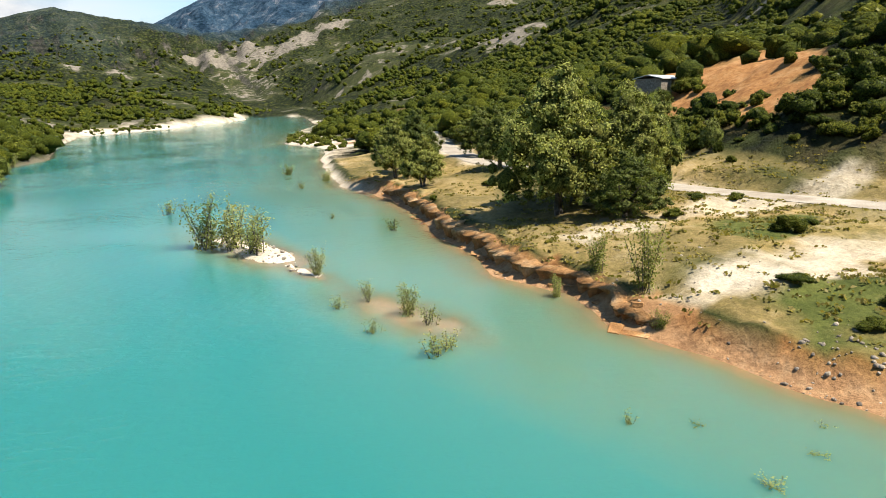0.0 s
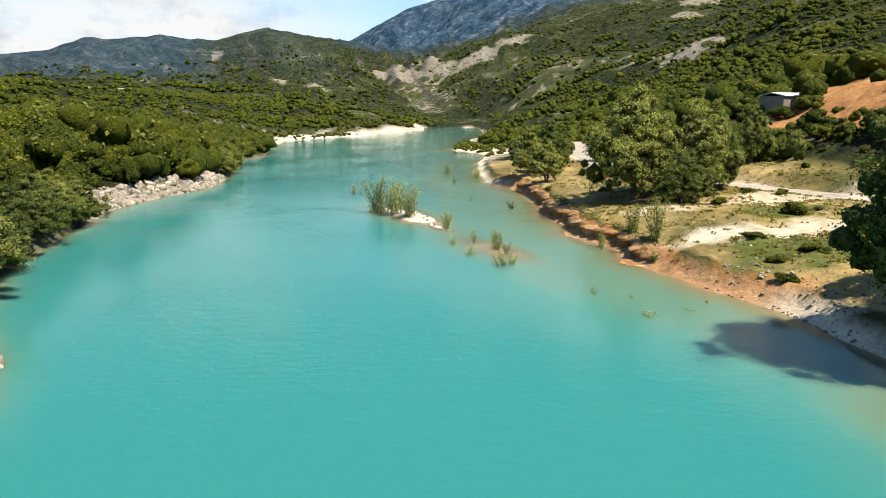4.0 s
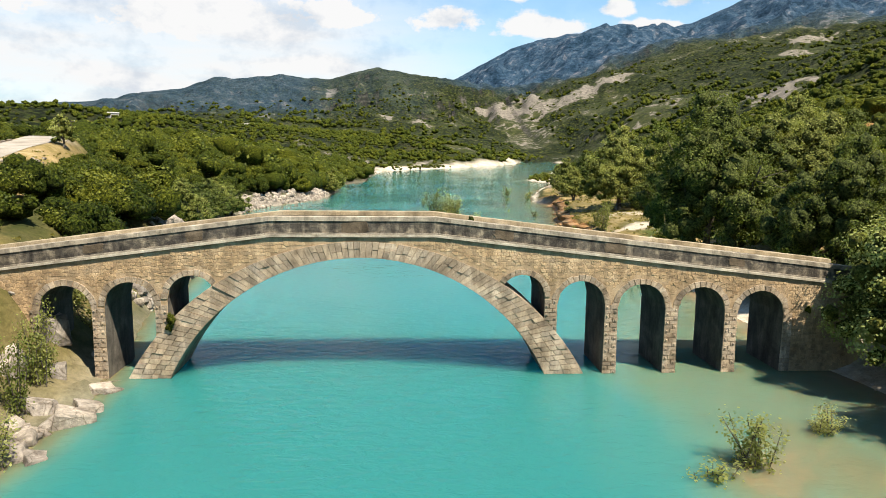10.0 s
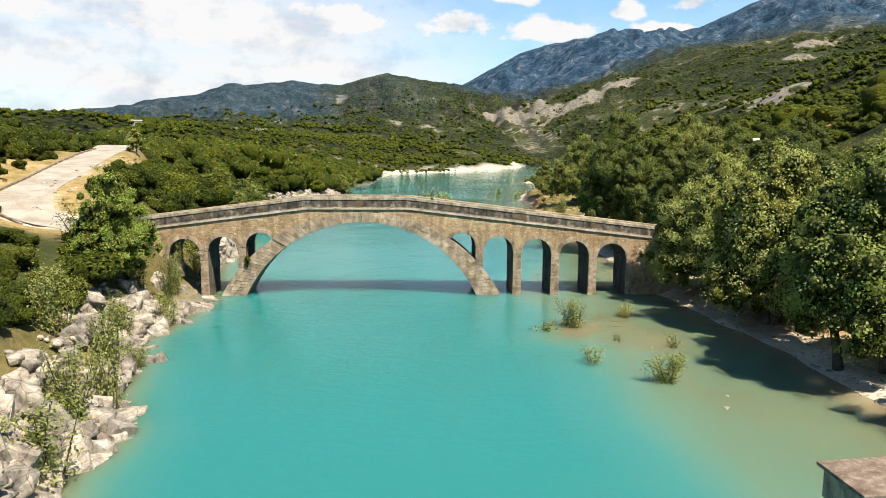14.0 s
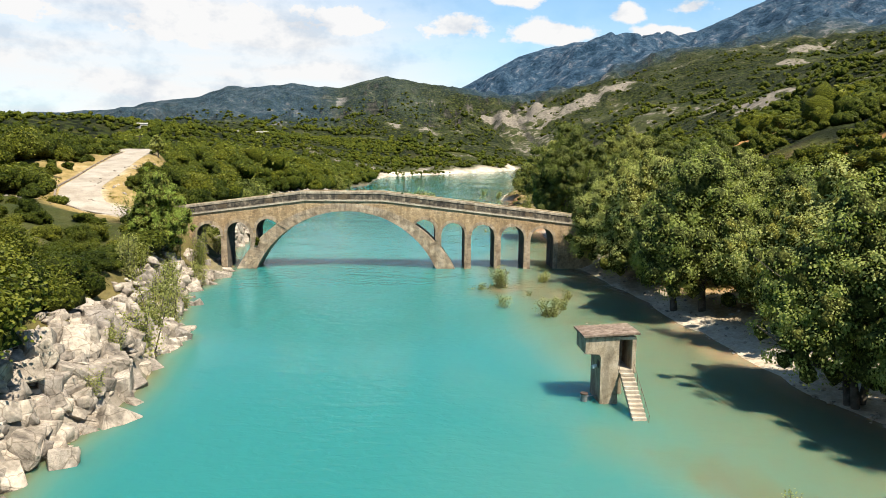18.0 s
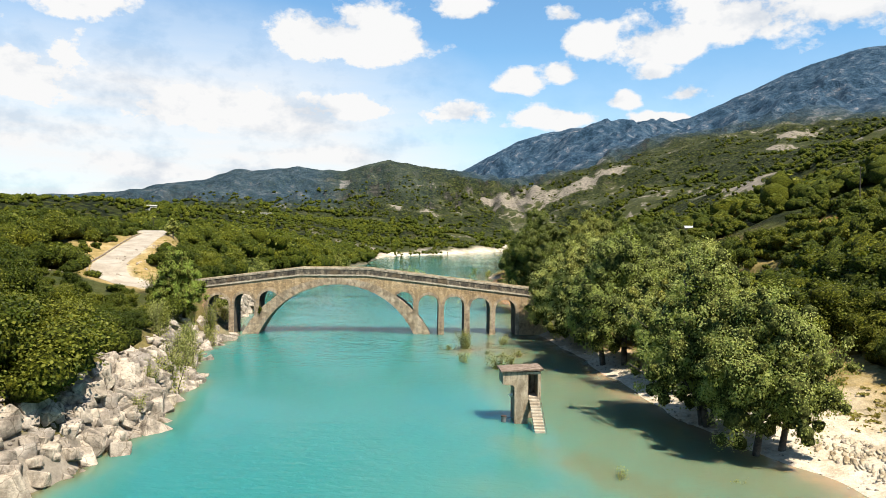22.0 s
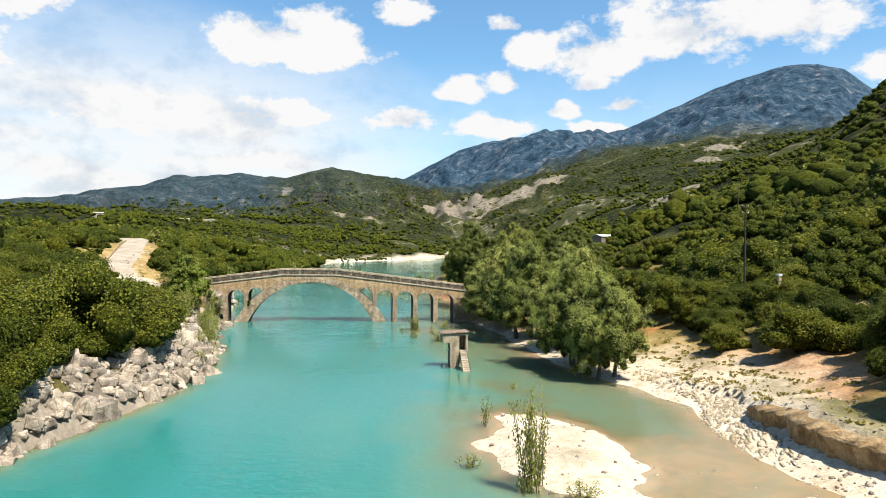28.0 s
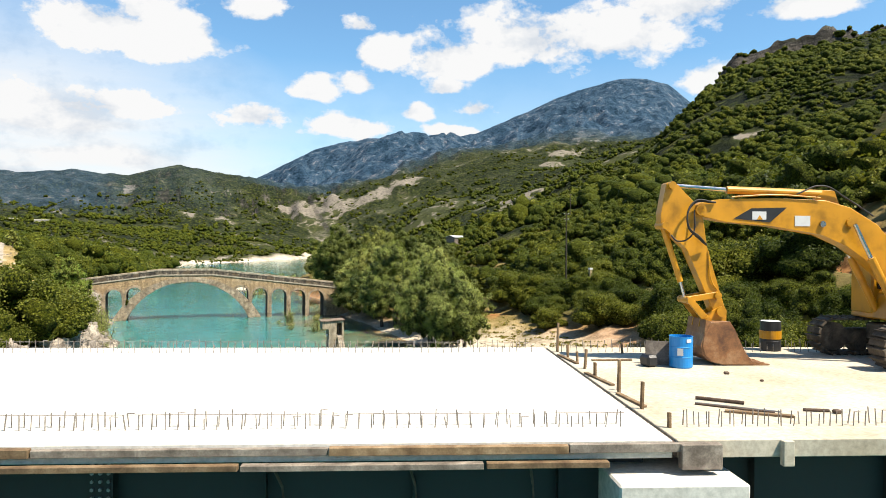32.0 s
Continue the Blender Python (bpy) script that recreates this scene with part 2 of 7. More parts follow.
# ---------------- the lie of the land ----------------
# the waterline: y and the x of the left and of the right bank
LEFT = ((-400, -40), (-150, -24), (-82, -15.5), (-71, -12.9), (-60, -9.8), (-50, -9), (-44, -10.2), (-34, -10.5), (-26, -12.5), (-17, -15.5), (-10, -14.8),
        (0, -15.2), (10, -17.5), (30, -20), (43, -21.4), (60, -28), (72, -30.7), (91, -31.5), (119, -30.5), (133, -27), (150, -19.5), (181, -18), (231, -20),
        (264, -11), (313, -12), (424, -6), (475, 26), (600, 90), (712, 134), (815, 150), (1000, 230))
RIGHT = ((-400, 60), (-150, 42), (-96, 37), (-86, 35), (-78, 35.8), (-70, 38.5), (-62, 36.5), (-50, 33), (-38, 31.6), (-25, 31.6), (-10, 31), (0, 29.8), (20, 32),
         (40, 33.2), (50, 31.8), (57, 31), (63, 30.6), (71, 32.7), (78, 31.2), (85, 33.3), (107, 36.5), (127, 41.5), (150, 40), (180, 47), (213, 56),
         (251, 70), (290, 66), (356, 84), (500, 140), (700, 190), (815, 215), (1000, 290))
# rise behind each bank: for each y, distance from the water and height
LEFT_RISE = (
    (-200, (0, 2, 4, 8, 40, 100, 300, 900), (0, 2.6, 4.6, 6.5, 14, 14.5, 17, 30)),
    (-60, (0, 0.6, 1.4, 2.4, 3.2, 5, 10, 20, 40, 100, 300, 900), (0, 1.3, 1.9, 3.7, 4.3, 5.0, 6.8, 9.5, 12.5, 14, 17, 30)),
    (-28, (0, 0.7, 1.6, 2.8, 6, 12, 40, 100, 300, 900), (0, 1.0, 1.4, 2.8, 4.4, 6.5, 11.5, 13.5, 17, 30)),
    (0, (0, 3.5, 6, 9, 20, 40, 100, 300, 900), (0, 1.0, 4.5, 6.4, 8.5, 11.5, 13.5, 17, 30)),
    (36, (0, 0.8, 2, 3.2, 5, 10, 16, 24, 40, 100, 300, 900), (0, 2.4, 3.2, 5.4, 6.0, 8.4, 11.2, 13.0, 14, 14.5, 17, 30)),
    (65, (0, 0.8, 2, 5, 12, 18, 30, 100, 300, 900), (0, 1.8, 2.6, 4.8, 9.0, 13.2, 14.6, 15, 18, 31)),
    (120, (0, 3, 8, 30, 60, 100, 300, 900), (0, 2.8, 4.6, 10.5, 13, 14, 18, 32)),
    (300, (0, 5, 40, 150, 400, 900), (0, 2, 8, 15, 34, 48)),
    (500, (0, 60, 160, 280, 400, 900), (0.6, 2.5, 14, 38, 43, 48)),
    (1200, (0, 60, 300, 900), (2, 14, 34, 60)),
)
RIGHT_RISE = (
    (-200, (0, 6, 10, 25, 60, 200, 460, 700), (0, 1.5, 4, 9.5, 24, 68, 110, 120)),
    (-84, (0, 2.5, 3.8, 4.4, 9, 13, 20, 30, 60, 200, 460, 700), (0, 0.6, 0.9, 2.8, 3.2, 3.8, 6.2, 11, 24, 66, 110, 120)),
    (-60, (0, 4, 9, 14, 18, 24, 40, 60, 150, 440, 700), (0, 0.5, 1.0, 1.8, 2.9, 5.2, 12.5, 21, 48, 110, 120)),
    (-20, (0, 4, 12, 22, 35, 80, 150, 440, 700), (0, 0.8, 2.0, 3.8, 8, 22, 42, 112, 125)),
    (30, (0, 1.0, 2.0, 8, 32, 44, 60, 80, 150, 440, 700), (0, 0.25, 1.5, 2.6, 4.2, 6, 13, 21, 42, 116, 130)),
    (110, (0, 1.0, 2.1, 8, 30, 44, 60, 80, 150, 430, 700), (0, 0.3, 2.1, 2.9, 4.2, 6, 13, 22, 40, 120, 135)),
    (250, (0, 15, 40, 100, 170, 420, 700), (0.4, 1.2, 4.5, 18, 38, 120, 145)),
    (600, (0, 60, 180, 450, 800), (0.5, 12, 66, 165, 190)),
    (1100, (0, 90, 330, 420, 800), (2, 60, 135, 176, 220)),
    (2000, (0, 300, 480, 800), (40, 190, 270, 280)),
)
# what lies in or by the river: x, y, half length and half width, turn in degrees, height over the bed there
SHOALS = ((14.5, 101, 7.5, 2.2, 102, 0.36), (16.5, 89, 5, 1.0, 103, 0.12), (19.6, 72, 6.5, 2.2, 105, -0.1), (24.5, 57, 7, 3, 105, -1.15),
          (22, -83, 7.5, 3.9, 95, 0.65), (30, -88, 10, 5.5, 95, -0.1), (31, -97, 7, 3, 20, 0.12), (24, -63, 7, 2, 120, -0.5), (23, -15, 7, 3.4, 100, -0.38), (24, -30, 8, 3, 95, -0.6),
          (18.5, -14, 2.5, 1.6, 60, -0.25))


def along(table, y):
    t = np.array(table, float)
    return np.interp(y, t[:, 0], t[:, 1])


def rise(table, d, y):
    """Height at the distance d behind a bank, blended between the stations along the river."""
    ys = np.array([row[0] for row in table], float)
    hs = np.array([np.interp(d, row[1], row[2]) for row in table])
    i = np.clip(np.searchsorted(ys, y) - 1, 0, len(ys) - 2)
    f = np.clip((y - ys[i]) / (ys[i + 1] - ys[i]), 0, 1)
    k = np.arange(len(d))
    return hs[i, k] * (1 - f) + hs[i + 1, k] * f


# the skyline: bearing in degrees from north, and elevation of the crest
HILLS = ((-60, 2.5), (-40, 3.0), (-29, 2.6), (-22, 3.2), (-18.6, 4.0), (-16, 4.5), (-14, 5.4), (-11.5, 5.5), (-9.2, 5.8), (-7, 5.5), (-5, 5.5), (-3.2, 6.1), (-1.5, 6.5), (0.3, 6.1), (1.9, 5.4),
         (3.4, 4.9), (6, 4.2), (10, 3.6), (14, 3.5), (20, 5), (90, 5))
MOUNTAIN = ((-20, 1), (-4, 3), (1, 4.4), (3.3, 5.1), (5, 5.8), (6.9, 6.8), (9, 7.9), (10.9, 8.6), (13.2, 9.1), (15, 9.2), (18, 9.3), (21, 9.2), (22.5, 9.4), (25.5, 10.7), (29.4, 12.4), (32, 13.2),
            (34.3, 13.7), (36.5, 13.5), (38.2, 13.0), (40, 11.4), (43, 10), (50, 10), (90, 8))


CRAG = ((-90, -6), (33, -6), (36, 1), (40, 8), (43.5, 11.8), (45, 14), (46.3, 15.6), (48, 16.0), (50.4, 16.7), (56.7, 16.6), (62, 16), (90, 14))

# the lanes: x, y, height along the middle; half width and the width of the verge
LEFT_LANE = (((-25.5, 2.1, 6.3), (-30, 1.6, 6.9), (-35.2, 5, 8.1), (-38.2, 12, 9.6), (-39.8, 22, 10.9), (-42.2, 33, 12.2), (-45.6, 48, 13.7), (-48.5, 62, 14.7), (-55, 78, 15.5)), 2.9, 4.5)
RIGHT_LANE = (((92, 10, 7.5), (80, 36, 5.2), (71, 66, 4.2), (66.5, 86, 4.0), (64, 112, 3.9), (64.5, 140, 3.9), (74, 172, 4.2), (88, 212, 4.6), (100, 236, 5.2)), 3.1, 3.5)
HILL_TRACK = (((75.5, -76, 12.6), (71.6, -83, 11.8), (70.6, -90, 11.7), (71.6, -98, 11.9), (74, -108, 12.3)), 1.6, 2.5)
LANES = (LEFT_LANE, RIGHT_LANE, HILL_TRACK)


def lane_at(lane, x, y):
    """Distance from a lane's middle and its height there."""
    best, height = np.full(len(x), 1e9), np.zeros(len(x))
    pts = lane[0]
    for (ax, ay, az), (bx, by, bz) in zip(pts, pts[1:]):
        t = np.clip(((x - ax) * (bx - ax) + (y - ay) * (by - ay)) / ((bx - ax) ** 2 + (by - ay) ** 2), 0, 1)
        d = np.hypot(x - ax - t * (bx - ax), y - ay - t * (by - ay))
        near = d < best
        best, height = np.where(near, d, best), np.where(near, az + t * (bz - az), height)
    return best, height


def land(x, y):
    """Height of the ground, with the river's bed."""
    x, y = np.asarray(x, float).ravel(), np.asarray(y, float).ravel()
    wob = fbm(x, y, 9.0, 3, 3) * np.clip(1.6 - np.abs(y) * 0.0, 0, 1.6)
    dl, dr = along(LEFT, y) - x + wob, x - along(RIGHT, y) + wob
    left, right = rise(LEFT_RISE, np.maximum(dl, 0), y), rise(RIGHT_RISE, np.maximum(dr, 0), y)
    # bed: steep by the left bank, a wide shelf by the right one
    shelf = np.interp(y, (-100, -70, -50, 0, 30, 60, 120, 200), (17, 13, 12, 13, 6, 11, 16, 10))
    deep = 6.0
    bed_l = -np.interp(-dl, (0, 0.6, 3, 8), (0, 0.5, 3, deep))
    north = np.clip((y - 25) / 20, 0, 1)
    flat = np.interp(-dr / shelf, (0, 0.25, 1), (0, 0.5, 1.0)) * (1 - north) + np.interp(-dr / shelf, (0, 0.12, 0.35, 1), (0, 0.5, 1.05, 1.5)) * north
    bed_r = -np.where(-dr < shelf, flat, 1.0 + 0.5 * north + (-dr - shelf) * (0.42 - 0.24 * north))
    bed = np.maximum(bed_l, np.maximum(bed_r, -deep))
    bed = bed + np.clip((y - 800) / 80, 0, 1) * 9
    far = np.clip((np.hypot(x - 5, y) - 150) / 400, 0, 1)
    bumps = fbm(x, y, 24, 5, 11) * 2.4 + fbm(x, y, 160, 4, 21) * np.where(x < 0, 8, 26) * far
    z = np.where(dl > 0, left + bumps * np.clip(dl / 25, 0, 1), np.where(dr > 0, right + bumps * np.clip((dr - 8) / 40, 0, 1), bed))
    for sx, sy, a, b, turn, top in SHOALS:
        c, s = math.cos(radians(turn)), math.sin(radians(turn))
        u, v = ((x - sx) * c + (y - sy) * s) / a, (-(x - sx) * s + (y - sy) * c) / b
        q = np.hypot(u, v) + fbm(x, y, 3.0, 3, 31) * 0.5
        lift = top + 0.1 * fbm(x, y, 2.0, 3, 41)
        z = np.where(z < 0.3, np.maximum(z, lift - 1.1 * np.clip(q - 0.75, 0, 9) - 0.05), z)
    # broken ledges of rock on the left bank
    ledge = np.clip(dl / 1.2, 0, 1) * np.clip((9 - dl) / 3, 0, 1) * np.clip((70 - y) / 12, 0, 1)
    cell = lattice(np.floor((x + y * 0.35 + fbm(x, y, 4, 2, 8) * 2) / 2.1), np.floor((y - x * 0.3) / 2.6), 3) - 0.45
    z = z + ledge * cell * 1.15
    # worn edge by the water, small relief
    z = z + fbm(x, y, 3.0, 4, 51) * np.clip(z / 2, 0.06, 0.8)
    # the hills and the mountain that close the valley
    r, az = np.hypot(x - 5, y + 80), np.degrees(np.arctan2(x - 5, y + 80))
    rough = fbm(x, y, 420, 6, 61, 0.55)
    for table, dist, foot, ragged in ((CRAG, 603, 400, 12), (HILLS, 2150, 900, 55), (MOUNTAIN, 3100, 1500, 80)):
        crest = 14 + dist * (np.tan(np.radians(along(table, az))) + fbm(az * 10, az * 0 + dist, 9, 4, 73, 0.6) * 0.002)
        up = np.clip((r - (dist - foot)) / foot, 0, 1)
        back = np.clip((r - dist) / (dist * 0.2), 0, 1)
        edge = np.clip(np.abs(r - dist) / (dist * 0.14), 0, 1)
        gully = np.abs(fbm(az * 30, r * 0.6, 90, 5, 71)) * ragged * 2.2
        shape = up ** 1.25 if dist > 1000 else np.where(up < 0.955, up * 0.86, 0.8213 + (up - 0.955) * 3.97)
        lift = np.maximum(crest - z, 0) * shape * (1 - 0.4 * back)
        z = np.where(np.abs(az) < 75, z + lift + (((rough - 0.12) * ragged * 1.6 - gully) * edge + rough * 10 * (dist > 1000)) * up * np.clip(lift / 60, 0, 1), z)
    crest = np.clip((r - 570) / 15, 0, 1) * np.clip((720 - r) / 60, 0, 1) * np.clip((az - 38) / 4, 0, 1)
    z = z + crest * (fbm(x, y, 26, 4, 83, 0.65) * 11 - np.abs(fbm(x, y, 12, 3, 84)) * 9)
    for lane in LANES:
        d, h = lane_at(lane, x, y)
        f = np.clip((lane[1] + lane[2] - d) / lane[2], 0, 1)
        z = np.where(d < lane[1] + lane[2], z + (h - z) * f * f * (3 - 2 * f), z)
    return z


def grid_lines(fine0, fine1, step, reach0, reach1, growth=1.16):
    """Coordinates with an even step in the middle, growing apart outside it."""
    out = list(np.arange(fine0, fine1 + step, step))
    s, a = step, fine0
    while a > reach0:
        s *= growth
        a -= s
        out.insert(0, a)
    s, a = step, out[-1]
    while a < reach1:
        s *= growth
        a += s
        out.append(a)
    return np.array(out)


def sheet(xs, ys):
    gx, gy = np.meshgrid(xs, ys)
    i = np.arange(len(ys) - 1)[:, None] * len(xs) + np.arange(len(xs) - 1)[None, :]
    quads = np.stack([i, i + 1, i + 1 + len(xs), i + len(xs)], -1).reshape(-1, 4)
    return gx.ravel(), gy.ravel(), quads


# ---------------- ground, water ----------------
def blob(x, y, cx, cy, rx, ry, seed=5, ragged=0.7):
    """1 inside an uneven patch, 0 outside."""
    q = np.hypot((x - cx) / rx, (y - cy) / ry) + fbm(x, y, max(rx, ry) * 0.4, 4, seed) * ragged
    return np.clip((1.1 - q) * 3, 0, 1)


def ground_marks(x, y, z):
    """How much pale gravel, red earth, bare scar and dry grass there is at each place."""
    dl, dr = along(LEFT, y) - x, x - along(RIGHT, y)
    n = fbm(x, y, 14, 5, 81)
    sand = np.clip(1.4 - np.abs(z - 0.1) / 0.9 + n, 0, 1) * (np.abs(x - 10) < 240)
    sand = sand * np.where((dl > -4) & (y < 360), 0.25, 1.0)
    sand = sand * np.where((dr > 0.3) & (y > -33) & (y < 0), np.clip(0.2 + n * 1.6, 0, 1), 1.0)
    south = np.clip((-y - 8) / 14, 0, 1)
    sand = np.maximum(sand, np.clip(1.7 - dr / np.interp(y, (-95, -75, -60, -48, -38, -32, -10), (5, 9, 13, 9, 6, 2.5, 2.2)) + n * 1.1, 0, 1) * (dr > -2) * south)
    sand = np.maximum(sand, np.clip(1.3 - dl / 2.4 + n * 1.2, 0, 1) * 0.12 * (dl > -1) * np.clip((200 - y) / 50, 0, 1))
    sand = np.maximum(sand, blob(x, y, 60, 78, 16, 4, 6, 1.2) * 0.6 + blob(x, y, 52, 60, 14, 4.5, 7, 1.2) * 0.75)
    bars = np.maximum(blob(x, y, 62, 300, 26, 42, 8, 0.4), blob(x, y, 10, 455, 18, 40, 9, 0.4))
    bars = np.maximum(bars, np.clip(1.6 - dl / 13 + n, 0, 1) * (dl > -5) * np.clip((y - 400) / 40, 0, 1))
    sand = np.maximum(sand, bars) * np.clip((840 - y) / 30, 0, 1)
    red = np.clip(1.5 - np.abs(z - 0.6) / 0.8 + n * 1.6, 0, 1) * (dr > -3) * np.clip((y - 42) / 8, 0, 1) * np.clip((150 - y) / 14, 0, 1)
    red = np.maximum(red, np.clip(1.3 - np.abs(z - 3) / 1.6 + n * 2, 0, 1) * (dr > 8) * (dr < 26) * np.clip((-50 - y) / 10, 0, 1))
    for cx, cy, rx, ry in ((124, 138, 28, 18), (110, 120, 16, 10), (100, 104, 9, 7), (46, -30, 7, 9), (90, 260, 10, 14), (140, 330, 20, 20), (70, 20, 8, 8), (96, -20, 9, 6), (76.5, -84, 5, 8), (84, -72, 6, 5), (136, 8, 10, 8), (107, 50, 12, 6)):
        red = np.maximum(red, blob(x, y, cx, cy, rx, ry, 12))
    red = np.maximum(red, 0.45 * np.clip(0.8 + n, 0, 1) * (dr > 0.2) * (dr < 10) * np.clip((y + 34) / 4, 0, 1) * np.clip((4 - y) / 6, 0, 1))
    earthy = np.clip((y - 40) / 6, 0, 1) * np.clip((150 - y) / 14, 0, 1) * (dr > -4) * (z < 1.7 + n)
    sand = sand * (1 - 0.85 * earthy)
    red = np.maximum(red, earthy * np.clip(0.95 + n, 0, 1))
    far = np.clip((np.hypot(x, y) - 260) / 200, 0, 1)
    m = fbm(x, y, 150, 6, 91, 0.6)
    scar = np.clip((m - 0.27) * 6, 0, 1) * far * np.where((x < 60) & (y > 600), 0.4, 0.55)
    # bare badlands and slips on the far slopes: x, y, half widths
    for cx, cy, rx, ry in ((240, 1740, 46, 80), (290, 1660, 60, 70), (335, 1640, 30, 90), (388, 1590, 60, 44), (440, 1600, 44, 46), (500, 1615, 44, 50), (550, 1630, 34, 50), (569, 1916, 24, 60), (404, 750, 30, 50), (385, 650, 38, 44), (378, 585, 40, 30),
                           (-279, 1490, 20, 30), (-172, 1859, 22, 60), (-20, 1460, 26, 20), (60, 1450, 34, 16), (130, 1470, 30, 14), (954, 1516, 50, 40), (840, 1400, 30, 40), (330, 300, 10, 14), (250, 240, 8, 8), (200, 60, 8, 6), (160, 20, 7, 5)):
        scar = np.maximum(scar, blob(x, y, cx, cy, rx, ry, 13, 1.1) * 0.95)
    rocky = np.clip((-6 - y) / 6, 0, 1) + np.clip((y - 16) / 4, 0, 1) * np.clip((58 - y) / 4, 0, 1) + np.clip((y - 104) / 4, 0, 1) * np.clip((172 - y) / 6, 0, 1)
    scar = np.maximum(scar, np.clip(rocky, 0, 1) * np.clip((3.4 + n * 2.5 - dl) / 0.8, 0, 1) * (dl > -1.5))
    grass = np.clip(0.85 + n * 1.2 - z / 40, 0, 1) * (dr > 3) * np.clip((260 - y) / 60, 0, 1) * np.clip((90 - dr) / 20, 0, 1)
    grass = np.maximum(grass, blob(x, y, -42, 34, 9, 24, 14))
    grass = np.maximum(grass, np.clip((10 - dl) / 4 + n, 0, 1) * (dl > 1) * np.clip((80 - y) / 20, 0, 1) * 0.3)
    grass = np.maximum(grass, np.clip((10 - lane_at(LEFT_LANE, x, y)[0]) / 3 + n * 1.5, 0, 1) * np.clip((dl - 5) / 3, 0, 1))
    reach_out = np.hypot(x - 5, y + 80)
    woody = np.clip((reach_out - 130) / 70, 0, 1) * np.where((dr > 0) & (dr < 46) & (y > 20) & (y < 200), 0.0, 1.0) * (1 - np.clip(scar * 1.3, 0, 1)) * (1 - sand) * (1 - red) * np.clip(1.1 + fbm(x, y, 90, 4, 97) * 1.2, 0, 1)
    # where the mountain and far ridges take the blue tint of distance haze
    hazy_mount = np.clip((reach_out - 2000) / 250, 0, 1) * np.clip((np.degrees(np.arctan2(x - 5, y + 80)) - 2) / 3, 0, 1)
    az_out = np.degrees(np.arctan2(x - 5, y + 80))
    hazy_mount = np.maximum(hazy_mount, np.clip((reach_out - 1500) / 350, 0, 1) * np.interp(az_out, (-60, -8, -5, 1, 4), (0.62, 0.62, 0.22, 0.16, 0.0)))
    hill = np.clip((reach_out - 850) / 500, 0, 1) * (1 - scar * 0.5)
    lane = np.zeros_like(x)
    for item in LANES:
        d, _ = lane_at(item, x, y)
        lane = np.maximum(lane, np.clip((item[1] + 0.9 + n * 3 - d) / 1.5, 0, 1))
    sand = np.maximum(sand, lane * 0.75)
    turf = np.maximum(blob(x, y, 43.5, -90, 3.5, 11, 15, 0.9) * 0.5, np.maximum(blob(x, y, 43, 52, 9, 5, 16), blob(x, y, 54, 70, 7, 4, 17))) * (z > 1.4)
    turf = np.maximum(turf, blob(x, y, 62, 64, 16, 5, 18, 1.2) * 0.25)
    crag = np.clip((reach_out - 574 + n * 14) / 8, 0, 1) * np.clip((az_out - 37) / 3, 0, 1) * np.clip((700 - reach_out) / 20, 0, 1)
    return {"woody": woody, "turf": turf, "crag": crag, "sand": sand * (1 - turf * 0.8), "red": red * (1 - turf * 0.6), "scar": scar, "grass": grass, "hazy_mount": hazy_mount, "hill": hill}


